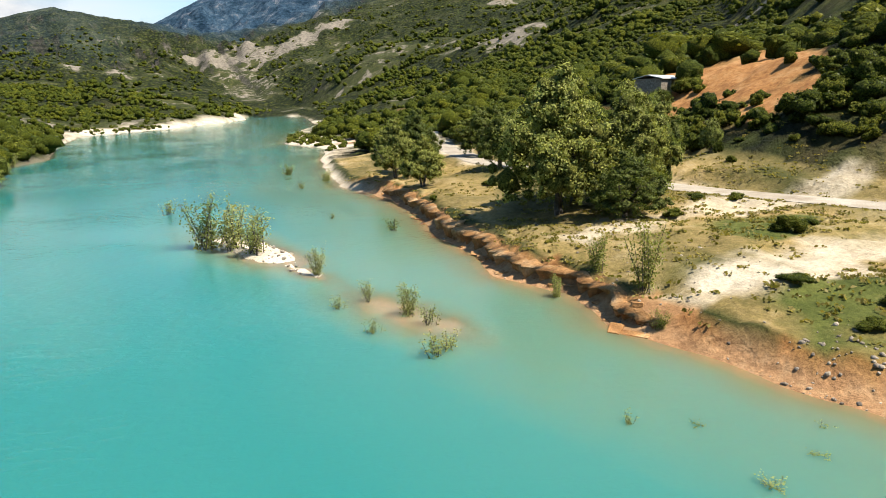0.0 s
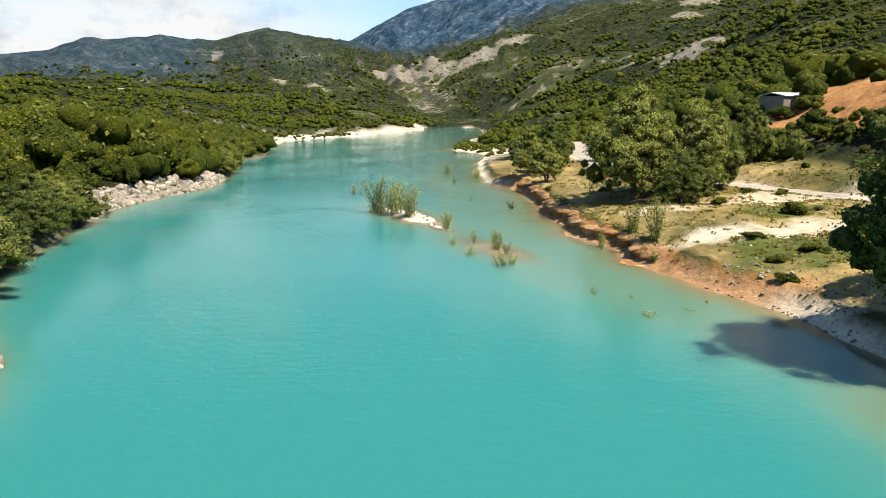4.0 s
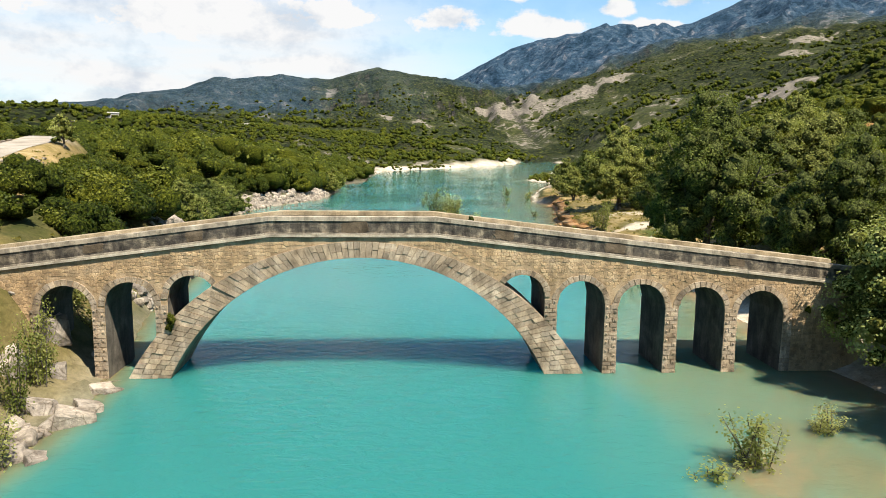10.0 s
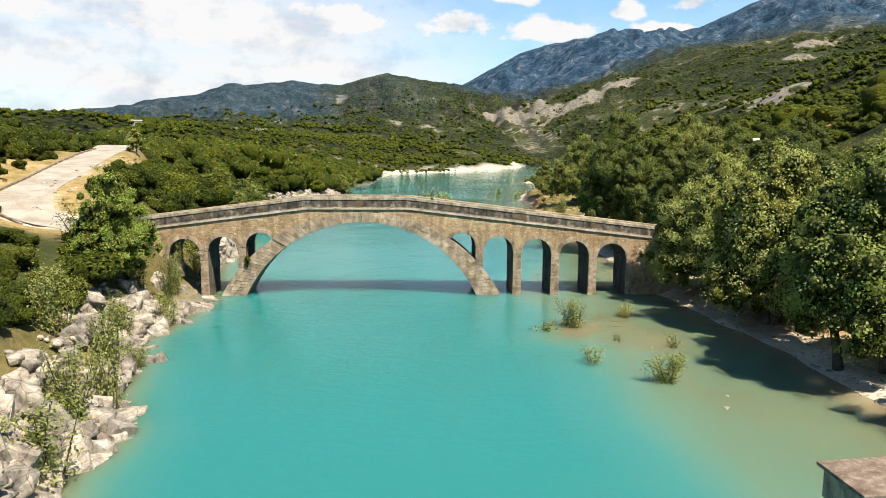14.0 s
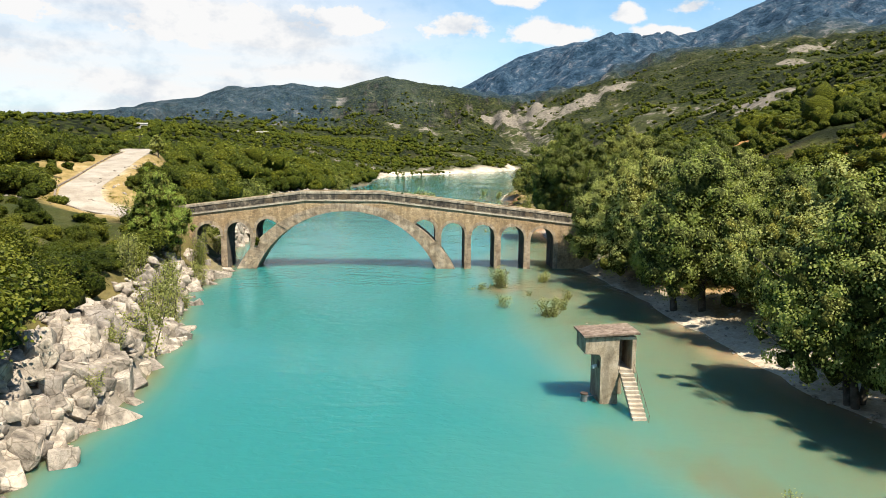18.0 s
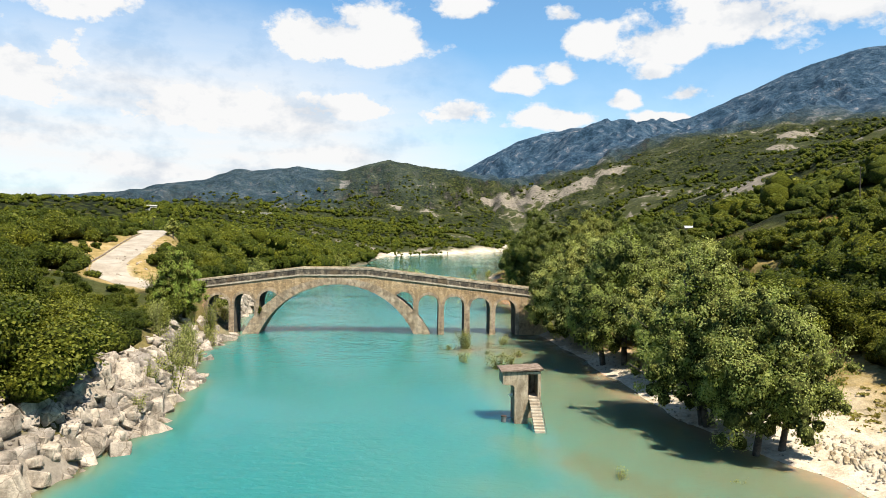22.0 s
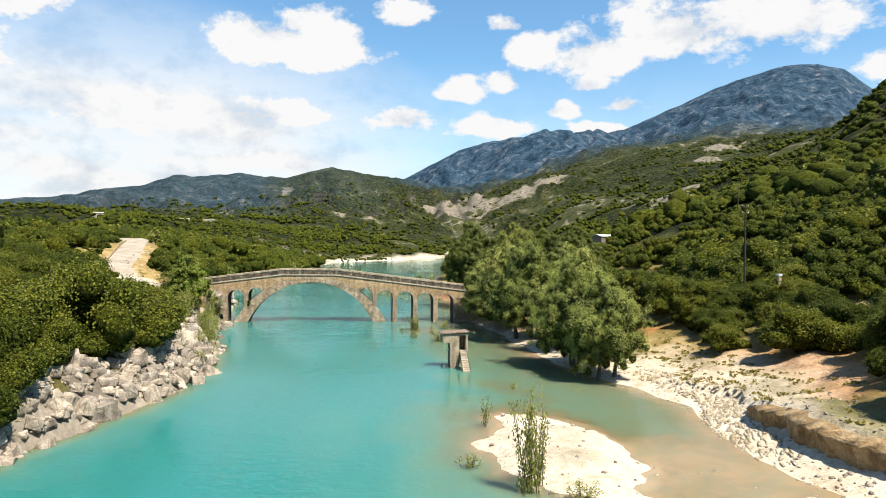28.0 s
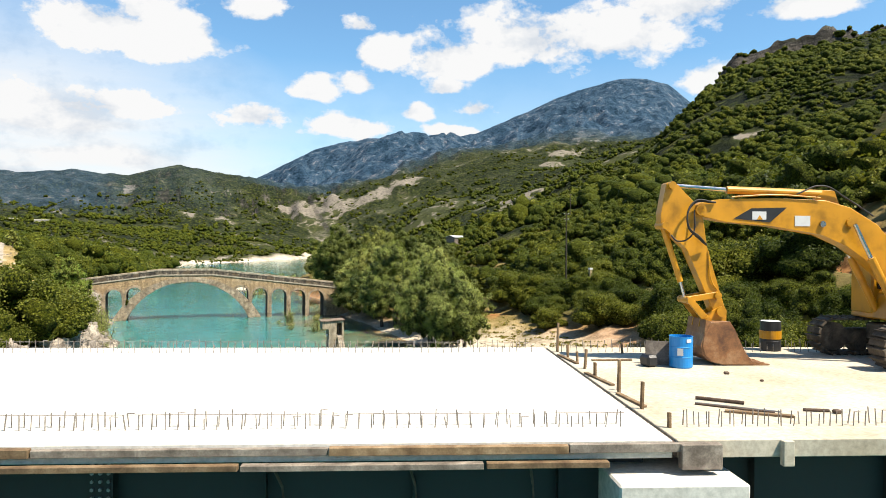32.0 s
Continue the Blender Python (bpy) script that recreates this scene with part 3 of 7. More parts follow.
def ground_material():
    mat, nodes, links, shader = node_material("scrubland_soil", 0.95, 0.12)
    place = world_place(nodes)
    big, mid, fine = noise_node(nodes, links, 0.011, 8, place, 0.3, 0.62), noise_node(nodes, links, 0.16, 7, place, 0.2, 0.62), noise_node(nodes, links, 3.0, 6, place, 0, 0.7)
    base = ramp_node(nodes, links, mid, [(0.3, (0.015, 0.021, 0.004)), (0.46, (0.036, 0.041, 0.009)), (0.6, (0.075, 0.067, 0.022)), (0.72, (0.17, 0.125, 0.06))])
    far_green = ramp_node(nodes, links, big, [(0.35, (0.0143, 0.0228, 0.0072)), (0.55, (0.0325, 0.0403, 0.0117)), (0.68, (0.0715, 0.065, 0.0292))])
    base = mix_node(nodes, links, 0.45, base, far_green)
    patchy = math_node(nodes, links, "ADD", math_node(nodes, links, "MULTIPLY", mid, 0.55), math_node(nodes, links, "MULTIPLY", noise_node(nodes, links, 0.9, 7, place, 0.3, 0.7), 0.45))
    dry = ramp_node(nodes, links, patchy, [(0.32, (0.078, 0.0748, 0.0195)), (0.43, (0.1755, 0.13, 0.0455)), (0.53, (0.273, 0.195, 0.0813)), (0.68, (0.351, 0.2795, 0.1625))])
    base = mix_node(nodes, links, attribute(nodes, "grass"), base, dry)
    rock = ramp_node(nodes, links, mid, [(0.3, (0.075, 0.064, 0.052)), (0.5, (0.155, 0.135, 0.11)), (0.7, (0.235, 0.205, 0.165))])
    # mountain woods and rock, with blue-grey distance haze put into the colour
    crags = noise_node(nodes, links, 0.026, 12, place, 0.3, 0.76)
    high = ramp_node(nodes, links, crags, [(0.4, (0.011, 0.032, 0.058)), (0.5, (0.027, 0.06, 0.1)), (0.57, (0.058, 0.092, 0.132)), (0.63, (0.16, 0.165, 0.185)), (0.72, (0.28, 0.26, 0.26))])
    woods = noise_node(nodes, links, 0.03, 12, place, 0.6, 0.78)
    hill = ramp_node(nodes, links, woods, [(0.36, (0.007, 0.011, 0.005)), (0.47, (0.024, 0.031, 0.01)), (0.55, (0.055, 0.058, 0.023)), (0.61, (0.11, 0.098, 0.055)), (0.7, (0.25, 0.215, 0.165))])
    base = mix_node(nodes, links, attribute(nodes, "hill"), base, hill)
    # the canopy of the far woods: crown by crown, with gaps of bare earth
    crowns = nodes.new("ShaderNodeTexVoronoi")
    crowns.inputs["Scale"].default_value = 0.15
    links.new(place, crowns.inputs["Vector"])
    # pale crown middles, and the shade between crowns, put into the colour
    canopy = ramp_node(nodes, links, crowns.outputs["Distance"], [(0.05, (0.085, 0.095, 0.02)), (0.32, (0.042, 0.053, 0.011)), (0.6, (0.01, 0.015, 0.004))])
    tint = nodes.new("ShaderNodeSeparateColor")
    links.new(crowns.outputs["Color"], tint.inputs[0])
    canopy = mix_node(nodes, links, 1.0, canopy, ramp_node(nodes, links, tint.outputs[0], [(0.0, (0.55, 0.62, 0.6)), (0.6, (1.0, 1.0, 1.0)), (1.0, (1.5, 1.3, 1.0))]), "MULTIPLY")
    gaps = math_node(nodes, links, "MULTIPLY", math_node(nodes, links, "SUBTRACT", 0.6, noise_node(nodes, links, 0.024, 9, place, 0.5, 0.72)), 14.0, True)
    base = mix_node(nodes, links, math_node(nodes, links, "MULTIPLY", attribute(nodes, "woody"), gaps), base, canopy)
    torn_noise = noise_node(nodes, links, 0.05, 8, place, 0.6, 0.68)
    torn = math_node(nodes, links, "ADD", attribute(nodes, "scar"), math_node(nodes, links, "MULTIPLY", math_node(nodes, links, "SUBTRACT", torn_noise, 0.56), 3.4))
    torn = math_node(nodes, links, "MULTIPLY", math_node(nodes, links, "MULTIPLY", math_node(nodes, links, "SUBTRACT", torn, 0.42), 7.0, True), math_node(nodes, links, "MULTIPLY", attribute(nodes, "scar"), 3.0, True))
    base = mix_node(nodes, links, torn, base, rock)
    base = mix_node(nodes, links, attribute(nodes, "hazy_mount"), base, high)
    steep = nodes.new("ShaderNodeSeparateXYZ")
    links.new(nodes.new("ShaderNodeNewGeometry").outputs["True Normal"], steep.inputs[0])
    bare = math_node(nodes, links, "MULTIPLY", math_node(nodes, links, "SUBTRACT", math_node(nodes, links, "ADD", 0.72, math_node(nodes, links, "MULTIPLY", math_node(nodes, links, "SUBTRACT", torn_noise, 0.5), 0.7)), steep.outputs[2]), 6.0, True)
    bare = math_node(nodes, links, "MULTIPLY", bare, math_node(nodes, links, "SUBTRACT", math_node(nodes, links, "ADD", attribute(nodes, "hill"), attribute(nodes, "crag"), True), attribute(nodes, "hazy_mount"), True))
    strata = nodes.new("ShaderNodeMapping")
    strata.inputs["Scale"].default_value = (0.4, 0.4, 3.2)
    links.new(place, strata.inputs[0])
    ledges = math_node(nodes, links, "MULTIPLY", math_node(nodes, links, "MULTIPLY", math_node(nodes, links, "SUBTRACT", noise_node(nodes, links, 0.035, 8, strata.outputs[0], 0.6, 0.65), 0.4), 7.0, True), attribute(nodes, "crag"))
    bare = math_node(nodes, links, "MAXIMUM", bare, ledges)
    cliff = ramp_node(nodes, links, noise_node(nodes, links, 0.05, 9, strata.outputs[0], 0.5, 0.7), [(0.36, (0.014, 0.014, 0.012)), (0.5, (0.05, 0.046, 0.04)), (0.62, (0.12, 0.105, 0.09))])
    base = mix_node(nodes, links, bare, base, cliff)
    earth = ramp_node(nodes, links, patchy, [(0.34, (0.12, 0.048, 0.015)), (0.5, (0.27, 0.13, 0.046)), (0.7, (0.4, 0.25, 0.12))])
    base = mix_node(nodes, links, attribute(nodes, "red"), base, earth)
    gravel = ramp_node(nodes, links, patchy, [(0.32, (0.26, 0.195, 0.125)), (0.48, (0.45, 0.385, 0.295)), (0.7, (0.56, 0.51, 0.425))])
    base = mix_node(nodes, links, attribute(nodes, "sand"), base, gravel)
    green = ramp_node(nodes, links, patchy, [(0.35, (0.035, 0.048, 0.01)), (0.55, (0.075, 0.085, 0.02)), (0.7, (0.16, 0.135, 0.05))])
    base = mix_node(nodes, links, attribute(nodes, "turf"), base, green)
    speck = ramp_node(nodes, links, fine, [(0.25, (0.55, 0.55, 0.55)), (0.55, (1, 1, 1)), (0.75, (1.3, 1.28, 1.22))])
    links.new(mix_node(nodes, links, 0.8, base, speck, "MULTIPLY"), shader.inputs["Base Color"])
    # woods, gullies and ledges of the far slopes
    relief = noise_node(nodes, links, 0.024, 10, place, 0.35, 0.7)
    wild = nodes.new("ShaderNodeBump")
    wild.inputs["Distance"].default_value = 30.0
    links.new(math_node(nodes, links, "MULTIPLY", math_node(nodes, links, "ADD", attribute(nodes, "woody"), attribute(nodes, "hazy_mount"), True), 0.95), wild.inputs["Strength"])
    links.new(math_node(nodes, links, "SUBTRACT", relief, math_node(nodes, links, "MULTIPLY", crowns.outputs["Distance"], 0.11)), wild.inputs["Height"])
    bump_node(nodes, links, shader, math_node(nodes, links, "ADD", fine, math_node(nodes, links, "MULTIPLY", noise_node(nodes, links, 0.7, 4, place), 3.0)), 0.8, 0.14)
    links.new(wild.outputs[0], shader.inputs["Normal"].links[0].from_node.inputs["Normal"])
    return mat


MAT_GROUND = ground_material()
gx, gy, gq = sheet(grid_lines(-46, 72, 0.85, -118, 160, 1.025), grid_lines(-112, 135, 0.85, -190, 330, 1.012))
gz = land(gx, gy)
bearing = np.concatenate([np.arange(-180, -42, 6.0), np.arange(-42, 66, 0.24), np.arange(66, 181, 6.0)])
reach = np.unique(np.concatenate([np.geomspace(40, 1200, 90), np.arange(572, 612, 4.5), np.linspace(1220, 3300, 85), np.linspace(3500, 4600, 5)]))
fb, fr, fq = sheet(bearing, reach)
fx, fy = 5 + fr * np.sin(np.radians(fb)), -80 + fr * np.cos(np.radians(fb))
fz = land(fx, fy)
inside = np.minimum(np.minimum(fx + 112, 154 - fx), np.minimum(fy + 184, 324 - fy))
fz = fz - np.clip(inside / 10, 0, 1) * 9
keep = inside[fq].min(1) < 45
gx, gy, gz = np.concatenate([gx, fx]), np.concatenate([gy, fy]), np.concatenate([gz, fz])
gq = np.concatenate([gq, fq[keep] [:, ::-1] + (len(gx) - len(fx))])
me = quick_mesh("ground", np.stack([gx, gy, gz], 1), gq, MAT_GROUND, smooth=True)
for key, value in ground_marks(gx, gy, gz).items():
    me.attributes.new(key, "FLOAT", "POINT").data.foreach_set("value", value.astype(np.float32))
ground = tagged(new("ground", me), "scrub-covered river valley with gravel banks, red earth and bare scars", "ground", kind="structure")


def water_material():
    mat, nodes, links, shader = node_material("turquoise_water", 0.06, 0.5)
    shader.inputs["IOR"].default_value = 1.14
    shader.inputs["Specular Tint"].default_value = (0.62, 0.86, 1.0, 1)
    place = world_place(nodes)
    depth = attribute(nodes, "depth")
    wisp = noise_node(nodes, links, 0.05, 4, place, 0.6)
    d = math_node(nodes, links, "ADD", depth, math_node(nodes, links, "MULTIPLY", math_node(nodes, links, "SUBTRACT", wisp, 0.5), 0.5))
    d = math_node(nodes, links, "ADD", d, math_node(nodes, links, "MULTIPLY", math_node(nodes, links, "SUBTRACT", noise_node(nodes, links, 0.28, 6, place, 0.8, 0.6), 0.5), 0.45))
    d = math_node(nodes, links, "DIVIDE", d, 4.0, True)
    colour = ramp_node(nodes, links, d, [(0.0, (0.273, 0.1885, 0.0975)), (0.04, (0.185, 0.15, 0.078)), (0.1, (0.115, 0.134, 0.076)), (0.26, (0.08, 0.15, 0.108)), (0.55, (0.036, 0.142, 0.127)), (1.0, (0.02, 0.132, 0.127))])
    links.new(colour, shader.inputs["Base Color"])
    # milky water scatters light far sideways
    shader.subsurface_method = "BURLEY"
    shader.inputs["Subsurface Weight"].default_value = 1.0
    shader.inputs["Subsurface Radius"].default_value = (0.4, 1.0, 1.4)
    links.new(math_node(nodes, links, "MULTIPLY", depth, 1.0), shader.inputs["Subsurface Scale"])
    clear = math_node(nodes, links, "POWER", 0.16, depth)
    links.new(math_node(nodes, links, "SUBTRACT", 1.0, math_node(nodes, links, "MULTIPLY", clear, 0.5), True), shader.inputs["Alpha"])
    m = nodes.new("ShaderNodeMapping")
    m.inputs["Scale"].default_value = (0.55, 1.0, 1.0)
    links.new(place, m.inputs[0])
    ripple = noise_node(nodes, links, 1.6, 3, m.outputs[0], 0.6)
    swell = noise_node(nodes, links, 0.35, 2, m.outputs[0], 0.3)
    # the breeze: stronger ripples in patches
    gust = ramp_node(nodes, links, noise_node(nodes, links, 0.035, 3, place, 0.5), [(0.4, (0.55, 0.55, 0.55)), (0.62, (1.9, 1.9, 1.9))])
    gust = math_node(nodes, links, "ADD", gust, math_node(nodes, links, "MULTIPLY", attribute(nodes, "breeze"), 3.2))
    bump_node(nodes, links, shader, math_node(nodes, links, "MULTIPLY", math_node(nodes, links, "ADD", ripple, swell), gust), 0.36, 0.08)
    return mat


wx, wy, wq = sheet(grid_lines(-50, 52, 1.2, -130, 420, 1.15), grid_lines(-160, 160, 1.4, -420, 1000, 1.06))
me = quick_mesh("water", np.stack([wx, wy, np.zeros_like(wx)], 1), wq, water_material(), smooth=True)
me.attributes.new("depth", "FLOAT", "POINT").data.foreach_set("value", np.clip(-land(wx, wy), 0, 8).astype(np.float32))
me.attributes.new("breeze", "FLOAT", "POINT").data.foreach_set("value", np.exp(-((wx - 1) / 17) ** 2 - ((wy + 7) / 15) ** 2).astype(np.float32))
water = tagged(new("water", me), "calm milky turquoise reservoir water, brown and clear over the shallows", "water", kind="structure")


# ---------------- the old stone bridge ----------------
DECK_KINKS = ((-26.0, 6.22), (-5.35, 8.87), (4.55, 8.87), (32.0, 5.7))   # x and height of the cornice's top
BRIDGE_WIDTH = 4.2
OPENINGS = ((-18.8, -15.8, 5.7), (-15.05, -12.15, 5.9), (-11.4, -8.55, 6.3), (8.55, 11.3, 6.3), (12.1, 15.1, 5.9), (15.95, 18.95, 5.7), (19.8, 22.8, 5.5), (23.65, 26.65, 5.25))


def deck_z(x):
    t = DECK_KINKS
    return float(np.interp(x, [p[0] for p in t], [p[1] for p in t]))


def inner_arch(x):
    return math.sqrt(max(0, 12.52 ** 2 - x * x)) - 5.17


def outer_arch(x):
    return math.sqrt(max(0, 15.74 ** 2 - x * x)) - 7.39


MAT_RUBBLE = rough_surface("rubble_masonry", (0.244, 0.157, 0.083), (0.403, 0.281, 0.154), (0.512, 0.383, 0.237), 0.5, 0.92, 0.9, 0.035, 16, 0.24, streak=0.26)
MAT_DRESSED = rough_surface("dressed_limestone", (0.207, 0.151, 0.097), (0.366, 0.283, 0.192), (0.488, 0.401, 0.296), 0.7, 0.9, 0.9, 0.035, 14, 0.22, streak=0.34)
MAT_PARAPET = rough_surface("blackened_limestone", (0.039, 0.034, 0.029), (0.111, 0.094, 0.072), (0.325, 0.267, 0.186), 1.6, 0.92, 1.0, 0.05, 9, 0.2, streak=0.5)
MAT_SANDY = rough_surface("sandy_limestone", (0.209, 0.160, 0.092), (0.363, 0.286, 0.178), (0.473, 0.391, 0.265), 0.8, 0.92, 0.7, 0.025, 12, 0.12, streak=0.25)
MAT_COPING = rough_surface("weathered_coping", (0.138, 0.113, 0.083), (0.333, 0.282, 0.209), (0.471, 0.407, 0.308), 1.1, 0.9, 0.6, 0.02, 12, 0.14, streak=0.35)
MAT_MORTAR = rough_surface("old_mortar", (0.232, 0.157, 0.086), (0.366, 0.258, 0.149), (0.451, 0.336, 0.209), 1.1, 0.95, 0.8, 0.03, 20, streak=0.25)
# render darkened in its colour for the shade inside the vaults
MAT_VAULT_SHADE = rough_surface("shaded_vault_render", (0.045, 0.038, 0.03), (0.095, 0.082, 0.066), (0.16, 0.14, 0.11), 0.6, 0.92, 0.4, 0.02, 9, streak=0.35)

bridge = tagged(empty("stone_arch_bridge"), "old grey-brown stone arch bridge over turquoise water", "bridge")


def opening_top(x):
    for a, b, top in OPENINGS:
        if a <= x <= b:
            r = (b - a) / 2
            return top - r + math.sqrt(max(0, r * r - (x - (a + b) / 2) ** 2))
    return None


def wall_bottom(x):
    """Underside of the spandrel wall at x, seen from inside a stretch."""
    t = opening_top(x)
    if t is not None:
        return t
    if abs(x) < 13.2:
        return max(outer_arch(x) - 0.15, -1)
    return -2.5


def wall_stretch(a, b, y0, y1):
    """One stretch of the wall's body, between its underside and the deck."""
    bm = bmesh.new()
    rings = []
    n = max(2, int((b - a) / 0.16))
    for i in range(n + 1):
        x = a + (b - a) * i / n
        lo, hi = min(wall_bottom(min(max(x, a + 1e-4), b - 1e-4)), deck_z(x) - 0.4), deck_z(x) - 0.3
        rings.append([bm.verts.new(p) for p in ((x, y0, lo), (x, y1, lo), (x, y1, hi), (x, y0, hi))])
    for p, q in zip(rings, rings[1:]):
        for k in range(4):
            bm.faces.new([p[k], p[(k + 1) % 4], q[(k + 1) % 4], q[k]])
    bm.faces.new(rings[0])
    bm.faces.new(rings[-1][::-1])
    return bm


stops = sorted({-25.9, 31.9, -13.2, 13.2, *[e for o in OPENINGS for e in o[:2]]})
for a, b in zip(stops, stops[1:]):
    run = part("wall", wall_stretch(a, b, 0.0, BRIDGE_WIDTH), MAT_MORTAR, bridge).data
    run.materials.append(MAT_VAULT_SHADE)
    # soffits and pier sides get the colour with the openings' shade painted in
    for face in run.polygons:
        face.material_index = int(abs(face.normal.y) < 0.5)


def arch_core():
    bm = bmesh.new()
    rings = []
    for i in range(81):
        a = radians(-68 + 136 * i / 80)
        xi, zi = 12.52 * math.sin(a), 12.52 * math.cos(a) - 5.17
        b = a * 62.2 / 68 * 1.0
        xo, zo = 15.74 * math.sin(b), 15.74 * math.cos(b) - 7.39
        rings.append([bm.verts.new(p) for p in ((xi, 0.03, zi), (xi, BRIDGE_WIDTH - 0.03, zi), (xo, BRIDGE_WIDTH - 0.03, zo), (xo, 0.03, zo))])
    for p, q in zip(rings, rings[1:]):
        for k in range(4):
            bm.faces.new([p[k], p[(k + 1) % 4], q[(k + 1) % 4], q[k]])
    bm.faces.new(rings[0])
    bm.faces.new(rings[-1][::-1])
    return bm


part("arch", arch_core(), MAT_DRESSED, bridge)


def deck_strip(y0, y1, z0, z1, step=0.5):
    """A bar along the deck's line."""
    bm = bmesh.new()
    xs = sorted({*np.arange(-25.9, 31.95, step).round(3).tolist(), -5.35, 4.55, 31.9})
    rings = [[bm.verts.new(p) for p in ((x, y0, deck_z(x) + z0), (x, y1, deck_z(x) + z0), (x, y1, deck_z(x) + z1), (x, y0, deck_z(x) + z1))] for x in xs]
    for p, q in zip(rings, rings[1:]):
        for k in range(4):
            bm.faces.new([p[k], p[(k + 1) % 4], q[(k + 1) % 4], q[k]])
    bm.faces.new(rings[0])
    bm.faces.new(rings[-1][::-1])
    return bm


MAT_TRACK = rough_surface("dusty_roadway", (0.195, 0.1625, 0.1105), (0.299, 0.26, 0.195), (0.39, 0.351, 0.2795), 0.8, 0.95, 0.6, 0.03, 10)
part("roadway", deck_strip(0.4, BRIDGE_WIDTH - 0.4, -0.32, 0.02), MAT_TRACK, bridge)
for y0, y1 in ((0.05, 0.47), (BRIDGE_WIDTH - 0.47, BRIDGE_WIDTH - 0.05)):
    part("parapet", deck_strip(y0, y1, -0.3, 0.7), MAT_MORTAR, bridge)
for y0, y1 in ((-0.09, 0.1), (BRIDGE_WIDTH - 0.1, BRIDGE_WIDTH + 0.17)):
    part("moulding", deck_strip(y0, y1, -0.09, 0.0), MAT_COPING, bridge)
part("cornice", deck_strip(BRIDGE_WIDTH - 0.1, BRIDGE_WIDTH + 0.26, -0.38, -0.1), MAT_COPING, bridge)


# ---------------- gauge hut in the water ----------------
MAT_CONCRETE = rough_surface("weathered_concrete", (0.2, 0.15, 0.095), (0.36, 0.295, 0.205), (0.46, 0.39, 0.295), 1.2, 0.9, 0.5, 0.015, 14, streak=0.4)
MAT_STEP = rough_surface("worn_concrete_step", (0.247, 0.195, 0.1365), (0.3575, 0.3055, 0.234), (0.429, 0.39, 0.3185), 2.0, 0.9, 0.4, 0.01, 20)
MAT_GRIT = rough_surface("gritty_roof", (0.091, 0.0618, 0.0423), (0.1755, 0.13, 0.0975), (0.273, 0.2145, 0.169), 3.0, 0.95, 0.8, 0.03, 22)
MAT_RUST = rough_surface("rusty_steel", (0.039, 0.026, 0.0195), (0.0845, 0.0553, 0.039), (0.13, 0.091, 0.065), 4.0, 0.7, 0.3, 0.01, 30)
MAT_GREY_METAL = paint("galvanised_metal", (0.208, 0.2145, 0.2145), 0.5, 0.35, 4, 0.6)
MAT_WHITE = paint("white_enamel", (0.4875, 0.4875, 0.4745), 0.5, 0.15, 5)
hut = tagged(empty("gauge_hut", pose(19.42, -48.65, 0)), "weathered concrete river gauge hut with steps standing in the water", "hut")
bm = bmesh.new()
# shaft with the corbel that carries the overhanging room
prism(bm, [(-0.5, -1.6), (0.55, -1.6), (0.55, 4.05), (-1.45, 4.05), (-1.45, 3.02), (-0.62, 3.02), (-0.5, 2.85)], -1.05, 1.05, bevel=0.02)
part("shaft", bm, MAT_CONCRETE, hut)
bm = bmesh.new()
box(bm, 1.3, 1.55, -1.05, 1.05, 1.9, 4.05, 0.02)
part("side_wall", bm, MAT_CONCRETE, hut)
bm = bmesh.new()
box(bm, 0.5, 1.35, 0.75, 1.05, -1.6, 4.05, 0.01)
part("back_wall", bm, MAT_CONCRETE, hut)
bm = bmesh.new()
box(bm, 0.545, 1.56, -1.06, 1.04, 1.88, 2.1, 0.015)
part("landing", bm, MAT_STEP, hut)
bm = bmesh.new()
box(bm, 0.552, 1.298, -1.04, -0.85, 3.86, 4.05, 0.01)
part("lintel", bm, MAT_CONCRETE, hut)
bm = bmesh.new()
prism(bm, [(-1.62, 4.03), (1.72, 4.2), (1.72, 4.33), (-1.62, 4.16)], -1.2, 1.2, bevel=0.015)
part("roof", bm, MAT_GRIT, hut, "brown gritty roof slab")
stair = empty("stair")
stair.parent = hut
for i in range(13):
    bm = bmesh.new()
    top = 2.08 - 0.175 * (i + 1)
    y = -1.06 - 0.235 * i
    box(bm, 0.62, 1.42, y - 0.26, y, top - 0.16, top, 0.012)
    part("step", bm, MAT_STEP, stair)
bm = bmesh.new()
prism(bm, [(1.0, 1.95), (1.0, 1.68), (4.4, -0.85), (4.4, -0.5)], 0.66, 1.38, Matrix(((0, 1, 0, 0), (-1, 0, 0, 0), (0, 0, 1, 0), (0, 0, 0, 1))))
part("stringer", bm, MAT_CONCRETE, stair)
rail = empty("handrail")
rail.parent = hut
for i in range(0, 13, 3):
    bm = bmesh.new()
    y = -1.2 - 0.235 * i
    z = 2.08 - 0.175 * (i + 1)
    rod(bm, (1.4, y, z - 0.1), (1.4, y, z + 0.62), 0.014)
    part("post", bm, MAT_RUST, rail)
bm = bmesh.new()
rod(bm, (1.4, -1.15, 2.55), (1.4, -4.1, 0.42), 0.014)
part("bar", bm, MAT_RUST, rail)
bm = bmesh.new()
rod(bm, (0.58, -1.1, 2.1), (0.58, -1.1, 2.75), 0.016)
part("post", bm, MAT_RUST, hut)
bm = bmesh.new()
rod(bm, (-0.62, -0.55, 2.2), (-0.88, -0.62, 2.12), 0.1, 0.13, 12)
part("lamp_shade", bm, MAT_WHITE, hut, "small white enamel lamp shade")
bm = bmesh.new()
